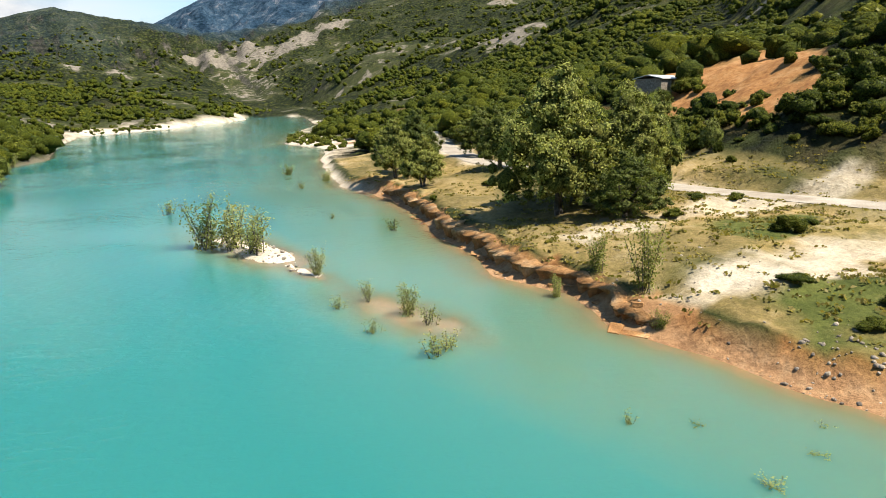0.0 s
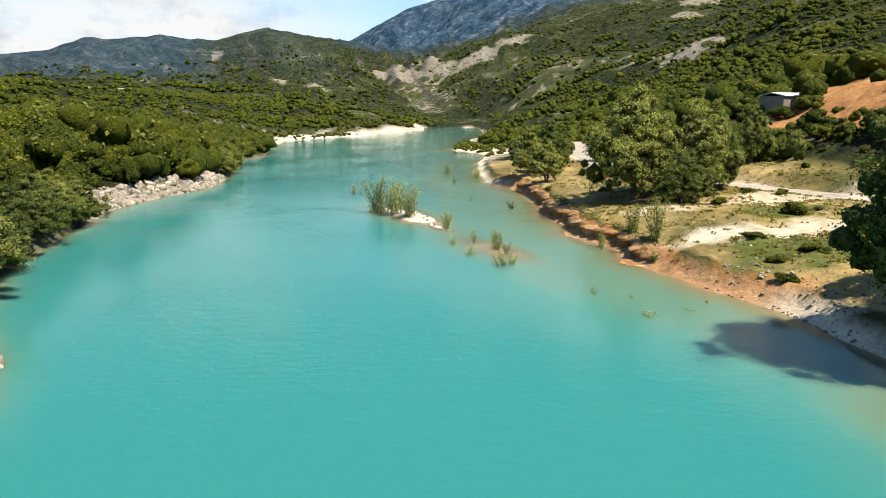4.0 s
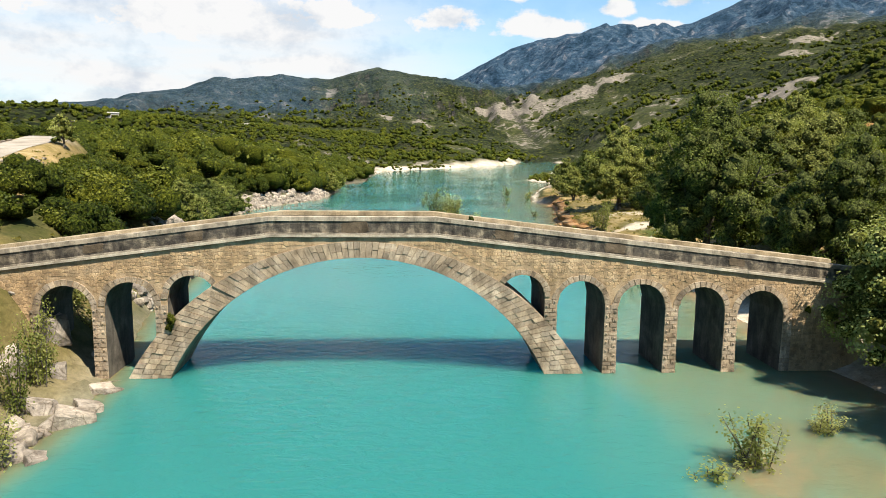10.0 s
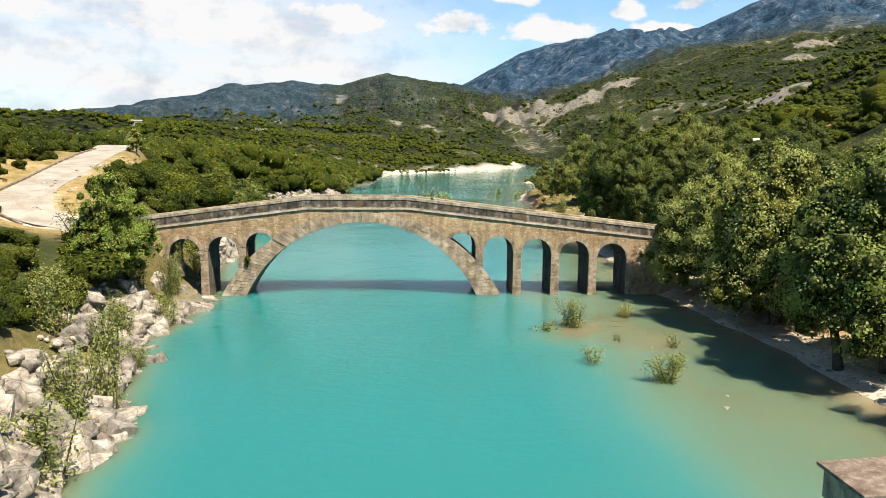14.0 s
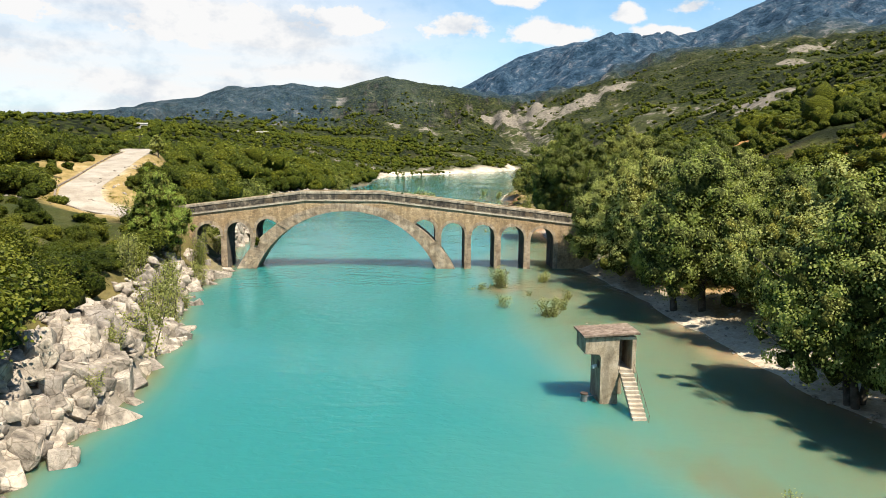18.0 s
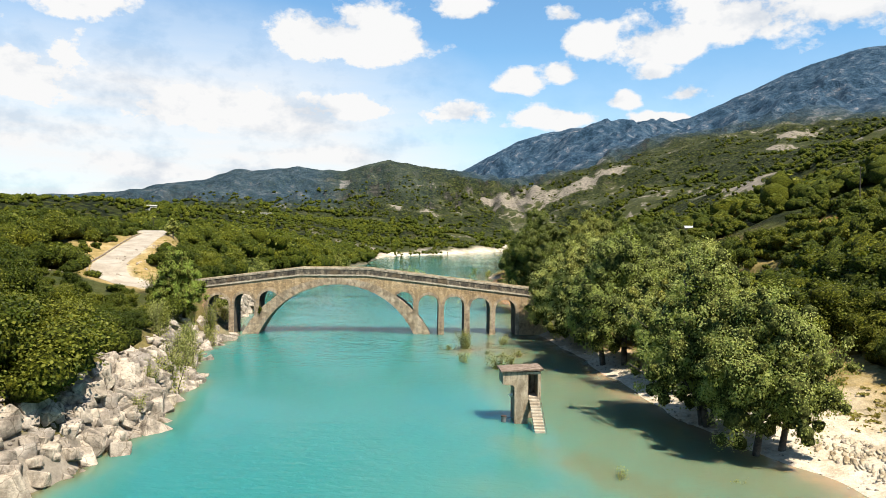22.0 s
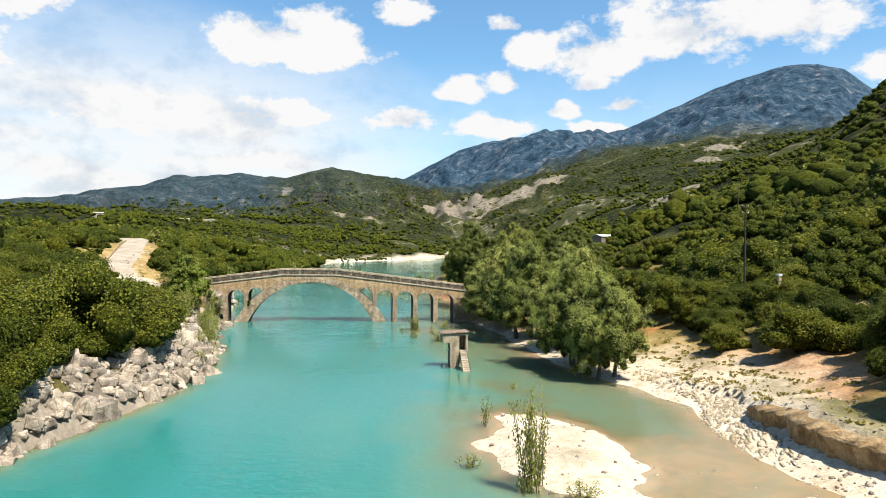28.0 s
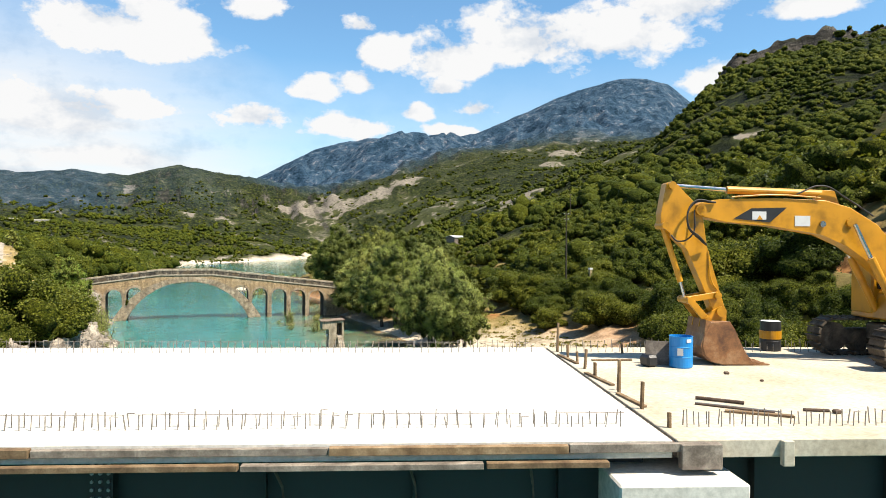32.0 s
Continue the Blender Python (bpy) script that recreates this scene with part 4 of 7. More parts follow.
box(bm, -0.56, -0.49, -0.75, -0.35, 2.1, 2.5, 0.01)
part("meter_box", bm, MAT_RUST, hut)
gauge = tagged(empty("gauge_pipe", pose(18.15, -49.1, 0)), "dark metal gauge well with a lid at the waterline", "pipe")
bm = bmesh.new()
rod(bm, (0, 0, -1.4), (0, 0, 0.42), 0.2, sides=16)
part("well", bm, MAT_GREY_METAL, gauge)
bm = bmesh.new()
rod(bm, (0, 0, 0.42), (0, 0, 0.5), 0.23, sides=16)
part("lid", bm, MAT_RUST, gauge)
bm = bmesh.new()
rod(bm, (0.15, 0, 0.3), (0.8, 0, 0.33), 0.04)
part("arm", bm, MAT_GREY_METAL, gauge)


# ---------------- new road bridge ----------------
DECK_Z = 11.53
DECK = pose(10.123, -132.05, DECK_Z, 0, 0, -16.3)
MAT_SLAB = rough_surface("fresh_concrete", (0.47, 0.445, 0.39), (0.54, 0.515, 0.455), (0.6, 0.575, 0.52), 0.3, 0.9, 0.2, 0.01, 8)
MAT_SLAB_DUSTY = rough_surface("dusty_concrete", (0.33, 0.275, 0.19), (0.43, 0.375, 0.285), (0.5, 0.45, 0.36), 0.35, 0.92, 0.3, 0.01, 9)
MAT_GIRDER = paint("dark_green_girder_paint", (0.007, 0.012, 0.0105), 0.6, 0.35, 1.2)
MAT_TIMBER = rough_surface("raw_timber", (0.091, 0.0553, 0.0292), (0.182, 0.1202, 0.065), (0.273, 0.195, 0.117), 3.0, 0.85, 0.4, 0.01, 30, 0.2)
MAT_GREY_TIMBER = rough_surface("greyed_timber", (0.078, 0.065, 0.052), (0.1625, 0.1365, 0.1105), (0.26, 0.2275, 0.1885), 3.0, 0.88, 0.4, 0.01, 30, 0.2)
MAT_REBAR = rough_surface("rebar_steel", (0.117, 0.0975, 0.0813), (0.208, 0.182, 0.156), (0.2925, 0.2665, 0.234), 6.0, 0.6, 0.2, 0.005, 40)
deck = tagged(empty("road_bridge", DECK), "unfinished road bridge, white concrete deck on dark green girders", "bridge")
for a, b, mat in ((-58, -0.04, MAT_SLAB), (0.04, 46, MAT_SLAB_DUSTY)):
    bm = bmesh.new()
    box(bm, a, b, -5.0, 5.1, -0.28, 0, 0.01)
    part("slab", bm, mat, deck)
bm = bmesh.new()
box(bm, -0.039, 0.039, -5.0, 5.1, -0.25, -0.04)
part("joint", bm, MAT_RUST, deck)
for v in (-4.4, -1.5, 1.5, 4.4):
    for a, b in ((-57, -0.3), (0.3, 45)):
        girder = part("girder", box(bmesh.new(), a, b, v - 0.012, v + 0.012, -2.6, -0.32), MAT_GIRDER, deck)
        part("top_flange", box(bmesh.new(), a, b, v - 0.3, v + 0.3, -0.32, -0.283), MAT_GIRDER, girder)
        part("bottom_flange", box(bmesh.new(), a, b, v - 0.32, v + 0.32, -2.66, -2.601), MAT_GIRDER, girder)
        if v < -4:
            for u in np.arange(a + 1.2, b - 0.5, 2.35):
                part("stiffener", box(bmesh.new(), u - 0.012, u + 0.012, v - 0.22, v - 0.013, -2.6, -0.325), MAT_GIRDER, girder)
splice = part("splice_plate", box(bmesh.new(), -9.25, -8.85, -4.44, -4.414, -2.5, -0.4), MAT_GIRDER, deck)
for i in range(16):
    for j in range(3):
        bm = bmesh.new()
        rod(bm, (-9.18 + j * 0.13, -4.475, -2.42 + i * 0.13), (-9.18 + j * 0.13, -4.44, -2.42 + i * 0.13), 0.03, sides=6)
        part("bolt", bm, MAT_GREY_METAL, splice)
for u in (-13.8, -6.3, -4.2, -2.3, -16.8):
    bm = bmesh.new()
    rod(bm, (u, -4.95, -0.3), (u + 0.12, -4.6, -0.8), 0.022)
    rod(bm, (u + 0.12, -4.6, -0.8), (u + 0.18, -4.5, -1.6), 0.018)
    part("bracket", bm, MAT_RUST, deck)
part("pier_head", box(bmesh.new(), -1.05, 0.95, -5.55, 5.4, -3.4, -0.52, 0.03), MAT_SLAB, deck, "pale concrete pier head")
part("pier_shaft", box(bmesh.new(), -0.8, 0.7, -4.2, 4.2, -14, -3.4, 0.03), MAT_SLAB_DUSTY, deck)
# timber edge boards and formwork blocks
x = -57.0
k = 0
while x < -0.2:
    step = 3.7 if k % 3 else 4.4
    e = min(x + step, 0.25)
    part("edge_board", box(bmesh.new(), x, e - 0.02, -5.1 - 0.03 * (k % 2), -5.005, -0.16, -0.05 + 0.012 * (k % 3), 0.006), MAT_TIMBER if k % 2 else MAT_GREY_TIMBER, deck)
    part("edge_board", box(bmesh.new(), x - 1.3, e - 1.35, -5.2 - 0.02 * (k % 2), -5.07, -0.36, -0.27, 0.006), MAT_GREY_TIMBER if k % 2 else MAT_TIMBER, deck)
    x, k = e, k + 1
    if e >= 0.25:
        break
part("formwork_block", box(bmesh.new(), 0.05, 0.7, -5.16, -5.005, -0.42, -0.03, 0.01), MAT_GREY_TIMBER, deck)
for u in (1.7, 4.3, 6.9, 9.5):
    part("edge_clamp", box(bmesh.new(), u, u + 0.18, -5.12, -5.003, -0.4, 0.0, 0.01), MAT_SLAB_DUSTY, deck)
# starter bars: those beside the joint one by one, the rest joined
gen = np.random.default_rng(71)
for rows, u0, u1 in (((-4.15, -3.95), -34, -0.4), ((4.1, 4.95), -34, -0.4), ((-4.05, -4.2), 0.5, 22), ((4.1, 4.95), 0.3, 22)):
    rest = bmesh.new()
    for v in rows:
        for u in np.arange(u0, u1, 0.21):
            a, h, lean = u + gen.normal() * 0.015, 0.24 + gen.normal() * 0.03, gen.normal() * 0.016
            near = -18 < u < 11 and v < 0
            bm = bmesh.new() if near else rest
            rod(bm, (a, v, -0.03), (a + lean, v + gen.normal() * 0.015, h), 0.011, sides=4 if near else 3)
            if gen.random() < 0.08:
                rod(bm, (a + lean, v, h), (a + lean + 0.12, v, h + gen.normal() * 0.01), 0.009, sides=3)
            if near:
                part("starter_bar", bm, MAT_REBAR, deck)
    tagged(part("bar_row", rest, MAT_REBAR, deck), "far rows of short steel starter bars", kind="stuff")
for v in (4.78, -4.0):
    bm = bmesh.new()
    rod(bm, (-34, v, 0.2), (-14, v, 0.22), 0.008, sides=3)
    rod(bm, (-14, v, 0.22), (-0.5, v, 0.2), 0.008, sides=3)
    part("long_bar", bm, MAT_REBAR, deck)


def on_deck(u, v, z=0.0, rx=0, ry=0, rz=0):
    return DECK @ pose(u, v, z, rx, ry, rz)


# stakes along the joint
for i, (u, v, h) in enumerate(((0.18, 4.2, 0.85), (0.25, 3.2, 0.35), (0.3, 2.35, 0.3), (0.25, 1.4, 0.5), (0.2, 0.3, 0.35), (0.28, -1.2, 0.34), (0.22, -1.45, 0.7), (0.2, -2.9, 0.52), (0.2, -4.25, 0.26), (2.0, 3.9, 0.3))):
    ob = part("timber_stake", box(bmesh.new(), -0.025, 0.025, -0.035, 0.035, 0, h, 0.005), MAT_TIMBER)
    ob.matrix_world = on_deck(u, v, 0, gen.normal() * 3, gen.normal() * 3, gen.uniform(0, 30))
    tagged(ob, "short raw timber stake standing at the deck joint", "stake", "stakes along the joint")
for u, v, rz, length, thick, mat, label in ((0.15, 2.8, 96, 1.5, 0.05, MAT_TIMBER, "raw timber lath lying along the joint"), (0.2, 0.0, 98, 1.5, 0.05, MAT_TIMBER, "raw timber lath lying along the joint"), (1.3, 2.6, 3, 1.1, 0.05, MAT_TIMBER, "raw timber batten lying on the deck"),
                                            (2.2, -3.4, -24, 1.15, 0.06, MAT_TIMBER, "raw timber batten lying on the deck"), (0.22, -2.2, 97, 1.2, 0.05, MAT_TIMBER, "raw timber lath lying along the joint")):
    ob = part("batten", box(bmesh.new(), -length / 2, length / 2, -thick, thick, 0, 0.04, 0.005), mat)
    ob.matrix_world = on_deck(u, v, 0.004, 0, 0, rz)
    tagged(ob, label, "batten", "battens on the deck")
for u, v, rz, length, r, mat, label in ((1.95, -2.35, -34, 0.9, 0.035, MAT_RUST, "dark pipe lying on the dusty deck"), (2.05, -2.85, -32, 1.5, 0.014, MAT_GREY_METAL, "thin grey steel bar on the dusty deck"), (1.95, -2.95, -33, 1.4, 0.02, MAT_RUST, "rusty steel bar on the dusty deck"),
                                        (3.4, -3.2, -12, 0.45, 0.03, MAT_RUST, "short dark tool on the dusty deck")):
    bm = bmesh.new()
    rod(bm, (-length / 2, 0, r), (length / 2, 0, r), r)
    ob = part("steel_bar", bm, mat)
    ob.matrix_world = on_deck(u, v, 0.002, 0, 0, rz)
    tagged(ob, label, "bar", "bars on the deck")
for u, v, s in ((5.6, -2.5, 0.09), (3.7, -3.35, 0.07), (3.5, 0.6, 0.06), (3.9, -0.3, 0.04)):
    bm = bmesh.new()
    box(bm, -s, s, -s * 0.8, s * 0.8, 0, s * 1.1, s * 0.3)
    ob = part("brick_lump", bm, MAT_RUST)
    ob.matrix_world = on_deck(u, v, 0, 0, 0, u * 50)
    tagged(ob, "small brown lump of rubble on the dusty deck", "debris", "debris on the deck")


def drum(name, r, h, mat, label, open_top=False):
    thing = tagged(empty(name), label, "drum")
    t = bmesh.new()
    n = 28
    profile = [(r * 0.94, 0), (r, 0.03), (r, h * 0.32), (r * 1.03, h * 0.34), (r, h * 0.36), (r, h * 0.64), (r * 1.03, h * 0.66), (r, h * 0.68), (r, h - 0.03), (r * 1.02, h)]
    if open_top:
        profile += [(r * 0.96, h), (r * 0.95, h * 0.2), (0.001, h * 0.18)]
    else:
        profile += [(r * 0.94, h - 0.015), (0.001, h - 0.015)]
    rings = [[t.verts.new((p * math.cos(2 * math.pi * i / n), p * math.sin(2 * math.pi * i / n), z)) for i in range(n)] for p, z in profile]
    for a, b in zip(rings, rings[1:]):
        for i in range(n):
            t.faces.new([a[i], a[(i + 1) % n], b[(i + 1) % n], b[i]])
    t.faces.new(rings[0][::-1])
    part("shell", t, mat, thing, smooth=False)
    return thing


MAT_BLUE = paint("blue_plastic", (0.004, 0.18, 0.48), 0.34, 0.12, 3)
MAT_BLACK = paint("black_paint", (0.012, 0.012, 0.013), 0.45, 0.3, 4)
MAT_YELLOW = paint("machine_yellow", (0.44, 0.2, 0.004), 0.36, 0.42, 1.8)
MAT_LABEL = paint("white_label", (0.4875, 0.494, 0.494), 0.6, 0.1, 6)
barrel = drum("plastic_barrel", 0.29, 0.8, MAT_BLUE, "open blue plastic barrel standing on the deck", open_top=True)
barrel.matrix_world = on_deck(2.79, 1.62)
for a, z in ((-115, 0.42), (-72, 0.7)):
    bm = bmesh.new()
    box(bm, -0.07, 0.07, -0.004, 0.004, -0.09 if z < 0.6 else -0.04, 0.09 if z < 0.6 else 0.04)
    ob = part("sticker", bm, MAT_LABEL, barrel, "torn white sticker")
    ob.matrix_local = pose(0.295 * math.cos(radians(a)), 0.295 * math.sin(radians(a)), z, 0, 0, a + 90)
oil = drum("oil_drum", 0.29, 0.88, MAT_BLACK, "black steel oil drum with a yellow band and white lid")
oil.matrix_world = on_deck(6.68, 4.45)
for z0, z1, r, mat, name in ((0.36, 0.6, 0.302, MAT_YELLOW, "band"), (0.868, 0.884, 0.27, MAT_LABEL, "lid")):
    bm = bmesh.new()
    rod(bm, (0, 0, z0), (0, 0, z1), r, sides=28)
    part(name, bm, mat, oil)
plate = part("steel_plate", box(bmesh.new(), -0.3, 0.3, -0.015, 0.015, 0, 0.62, 0.006), MAT_GREY_TIMBER)
plate.matrix_world = on_deck(2.3, 1.95, 0, -14, 0, -20)
tagged(plate, "pale board leaning behind the blue barrel", "board")
ob = part("tyre_block", box(bmesh.new(), -0.16, 0.16, -0.2, 0.2, 0, 0.3, 0.06), MAT_BLACK)
ob.matrix_world = on_deck(2.0, 1.75, 0, 0, 0, 15)
tagged(ob, "black rubber block beside the blue barrel", "block")


# ---------------- excavator ----------------
MAT_STEEL = paint("chromed_rod", (0.403, 0.403, 0.403), 0.18, 0.1, 3, 1.0)
MAT_BUCKET = rough_surface("worn_bucket_steel", (0.085, 0.034, 0.013), (0.21, 0.092, 0.032), (0.31, 0.18, 0.09), 2.2, 0.5, 0.4, 0.01, 16, specular=0.5)
MAT_TRACK_STEEL = rough_surface("muddy_track_steel", (0.0325, 0.026, 0.0195), (0.078, 0.0618, 0.0455), (0.143, 0.117, 0.0845), 3.0, 0.8, 0.5, 0.02, 18)
MAT_HOSE = paint("black_rubber_hose", (0.0078, 0.0078, 0.0078), 0.6, 0.2, 4)
MAT_GLASS = paint("dark_cab_glass", (0.0097, 0.013, 0.0143), 0.05, 0.1, 2, 0.0, 0.8)
digger = tagged(empty("excavator", on_deck(-0.08, 2.35) @ Matrix.Diagonal((1.0, 1.0, 1.022, 1.0))), "yellow tracked excavator with its worn bucket resting on the deck", "excavator")


def hose(points, r, parent, mat=MAT_HOSE, name="hose"):
    cu = bpy.data.curves.new(name, "CURVE")
    cu.dimensions, cu.bevel_depth, cu.bevel_resolution = "3D", r, 2
    sp = cu.splines.new("BEZIER")
    sp.bezier_points.add(len(points) - 1)
    for p, co in zip(sp.bezier_points, points):
        p.co, p.handle_left_type, p.handle_right_type = co, "AUTO", "AUTO"
    cu.materials.append(mat)
    tmp = bpy.data.objects.new(name, cu)
    me = bpy.data.meshes.new_from_object(tmp)
    bpy.data.objects.remove(tmp)
    ob = new(name, me)
    ob.parent = parent
    return ob


boom = part("boom", prism(bmesh.new(), [(3.46, 4.08), (3.6, 4.16), (4.1, 4.24), (5.6, 4.28), (6.97, 4.24), (7.65, 4.06), (8.41, 3.62), (8.95, 3.0), (9.75, 1.75), (9.6, 1.45), (9.3, 1.5), (8.5, 2.35), (8.05, 2.75), (7.56, 3.05), (6.88, 3.36), (5.5, 3.56), (4.25, 3.66), (3.62, 3.78)], -0.24, 0.24, bevel=0.02), MAT_YELLOW, digger)
for u, z, r in ((3.57, 3.95, 0.12), (7.62, 3.66, 0.1), (6.87, 3.62, 0.08), (9.5, 1.6, 0.14)):
    bm = bmesh.new()
    rod(bm, (u, -0.3, z), (u, 0.3, z), r, sides=16)
    part("pin", bm, MAT_STEEL if r < 0.09 else MAT_YELLOW, boom)
part("logo_panel", prism(bmesh.new(), [(4.46, 3.74), (4.93, 4.01), (5.9, 4.04), (5.44, 3.65)], -0.252, -0.241), MAT_BLACK, boom, "black maker's panel with a white mark")
part("logo_mark", prism(bmesh.new(), [(4.96, 3.72), (4.96, 3.93), (5.34, 3.93), (5.34, 3.72)], -0.258, -0.2525), MAT_LABEL, boom)
part("logo_mark", prism(bmesh.new(), [(5.08, 3.72), (5.16, 3.84), (5.24, 3.72)], -0.262, -0.2585), MAT_YELLOW, boom)
part("notice", prism(bmesh.new(), [(6.12, 3.56), (6.12, 3.83), (6.54, 3.83), (6.54, 3.56)], -0.252, -0.2415), MAT_LABEL, boom, "white notice plate")
stick = part("stick", prism(bmesh.new(), [(2.67, 4.64), (2.86, 4.68), (3.0, 4.58), (3.46, 4.12), (3.68, 3.7), (3.76, 3.05), (4.02, 2.2), (4.28, 1.42), (4.15, 1.24), (3.98, 1.28), (3.62, 2.1), (3.24, 2.97), (2.66, 3.46), (2.52, 3.62), (2.53, 3.85)], -0.19, 0.19, bevel=0.02), MAT_YELLOW, digger)
for u, z, r in ((2.8, 4.58, 0.1), (2.62, 3.55, 0.09), (4.14, 1.34, 0.13), (3.57, 3.95, 0.14)):
    bm = bmesh.new()
    rod(bm, (u, -0.3, z), (u, 0.3, z), r, sides=16)
    part("pin", bm, MAT_YELLOW, stick)
arm_ram = part("stick_ram", rod(bmesh.new(), (4.37, 0, 4.5), (7.2, 0, 4.42), 0.1, sides=14), MAT_YELLOW, digger, smooth=False)
part("ram_rod", rod(bmesh.new(), (2.8, 0, 4.6), (4.4, 0, 4.5), 0.055, sides=12), MAT_STEEL, arm_ram)
part("ram_mount", prism(bmesh.new(), [(6.7, 4.2), (7.0, 4.52), (7.3, 4.5), (7.45, 4.1)], -0.1, 0.1, bevel=0.01), MAT_YELLOW, arm_ram)
bucket_ram = part("bucket_ram", rod(bmesh.new(), (2.66, 0, 3.5), (3.14, 0, 2.1), 0.08, sides=12), MAT_YELLOW, digger)
part("ram_rod", rod(bmesh.new(), (3.14, 0, 2.1), (3.28, 0, 1.62), 0.045, sides=10), MAT_STEEL, bucket_ram)
for y in (-0.42, 0.42):
    ram = part("boom_ram", rod(bmesh.new(), (8.1, y, 2.75), (8.9, y, 1.25), 0.1, sides=14), MAT_YELLOW, digger)
    part("ram_rod", rod(bmesh.new(), (7.65, y, 3.62), (8.1, y, 2.75), 0.055, sides=12), MAT_STEEL, ram)
for y in (-0.24, 0.24):
    part("link", prism(bmesh.new(), [(3.2, 1.56), (3.2, 1.72), (4.02, 1.85), (4.06, 1.7)], y - 0.03, y + 0.03, bevel=0.01), MAT_YELLOW, digger)
    part("link", prism(bmesh.new(), [(3.2, 1.62), (3.36, 1.68), (3.84, 1.15), (3.68, 1.04)], y - 0.06, y - 0.01, bevel=0.01), MAT_YELLOW, digger)
for u, z in ((3.28, 1.63), (3.75, 1.12), (4.02, 1.76)):
    part("link_pin", rod(bmesh.new(), (u, -0.36, z), (u, 0.36, z), 0.09, sides=14), MAT_YELLOW, digger)
bucket = part("bucket", prism(bmesh.new(), [(3.6, 1.16), (3.55, 0.8), (3.46, 0.5), (3.52, 0.26), (3.72, 0.1), (4.05, 0.02), (4.9, 0.0), (4.93, 0.05), (4.1, 0.1), (3.8, 0.2), (3.64, 0.36), (3.62, 0.55), (3.7, 0.8), (3.78, 1.1)], -0.56, 0.56), MAT_BUCKET, digger)
for y in (-0.58, 0.55):
    part("cheek", prism(bmesh.new(), [(3.72, 1.1), (3.56, 0.8), (3.5, 0.5), (3.58, 0.26), (3.78, 0.1), (4.05, 0.04), (4.88, 0.03), (4.62, 0.36), (4.36, 0.92), (4.22, 1.12)], y, y + 0.03, bevel=0.005), MAT_BUCKET, bucket)
    part("lug", prism(bmesh.new(), [(3.55, 0.95), (3.6, 1.2), (4.15, 1.48), (4.3, 1.36), (4.3, 0.95)], y * 0.38, y * 0.38 + 0.05, bevel=0.008), MAT_YELLOW, bucket)
part("top_plate", prism(bmesh.new(), [(3.6, 0.9), (3.64, 1.12), (4.26, 1.1), (4.3, 0.98), (3.8, 0.95)], -0.54, 0.54), MAT_BUCKET, bucket)
for y in (-0.5, -0.25, 0.0, 0.25, 0.5):
    part("tooth", prism(bmesh.new(), [(4.82, 0.005), (4.82, 0.1), (5.3, 0.035), (5.3, 0.01)], y - 0.05, y + 0.05), MAT_BUCKET, bucket)
for k, y in ((0, -0.27), (0.05, -0.3), (-0.04, 0.27)):
    hose([(3.95, y, 4.15), (3.35, y - 0.04, 4.1 + k), (3.18, y - 0.1, 3.55), (3.5, y - 0.08, 3.2 + k), (3.72, y, 3.05)], 0.022, digger)
hose([(3.4, -0.26, 3.95), (3.3, -0.32, 3.3), (2.95, -0.28, 3.15), (2.8, -0.2, 3.3)], 0.02, digger)
hose([(6.2, -0.2, 4.4), (6.9, -0.2, 4.62), (7.6, -0.15, 4.3), (8.3, -0.2, 3.85)], 0.022, digger)
hose([(4.4, -0.26, 4.3), (5.6, -0.27, 4.36), (6.8, -0.27, 4.3)], 0.02, digger, MAT_YELLOW, "pipe")
hose([(3.8, -0.2, 2.9), (3.9, -0.22, 2.1), (4.05, -0.2, 1.9)], 0.018, digger, MAT_YELLOW, "pipe")
for v in (-1.35, 1.35):
    track = part("track_frame", box(bmesh.new(), 8.1, 11.7, v - 0.2, v + 0.2, 0.32, 0.75, 0.05), MAT_TRACK_STEEL, digger)
    loop = []
    for i in range(46):
        s = i / 46 * (2 * 3.6 + 2 * math.pi * 0.47)
        if s < 3.6:
            loop.append((8.1 + s, 0.06, 0.0))
        elif s < 3.6 + math.pi * 0.47:
            a = (s - 3.6) / 0.47
            loop.append((11.7 + 0.47 * math.sin(a), 0.53 - 0.47 * math.cos(a), -math.degrees(a)))
        elif s < 7.2 + math.pi * 0.47:
            loop.append((11.7 - (s - 3.6 - math.pi * 0.47), 1.0, 180.0))
        else:
            a = (s - 7.2 - math.pi * 0.47) / 0.47
            loop.append((8.1 - 0.47 * math.sin(a), 0.53 + 0.47 * math.cos(a), 180 - math.degrees(a)))
    shoe = bmesh.new()
    box(shoe, -0.088, 0.088, v - 0.3, v + 0.3, -0.035, 0.03, 0.008)
    box(shoe, -0.09, -0.06, v - 0.3, v + 0.3, -0.075, -0.03)
    first = part("track_shoe", shoe, MAT_TRACK_STEEL, track)
    for i, (u, z, turn) in enumerate(loop):
        ob = first if i == 0 else new("track_shoe", first.data)
        ob.parent = track
        ob.matrix_local = pose(u, 0, z + 0.02, 0, turn, 0)
    for u, r in ((8.1, 0.4), (11.7, 0.4), (8.9, 0.17), (9.5, 0.17), (10.1, 0.17), (10.7, 0.17)):
        bm = bmesh.new()
        zc = 0.53 if r > 0.3 else 0.26
        rod(bm, (u, v - 0.22, zc), (u, v + 0.22, zc), r, sides=20)
        rod(bm, (u, v - 0.25, zc), (u, v + 0.25, zc), r * 0.4, sides=12)
        part("roller", bm, MAT_TRACK_STEEL, track)
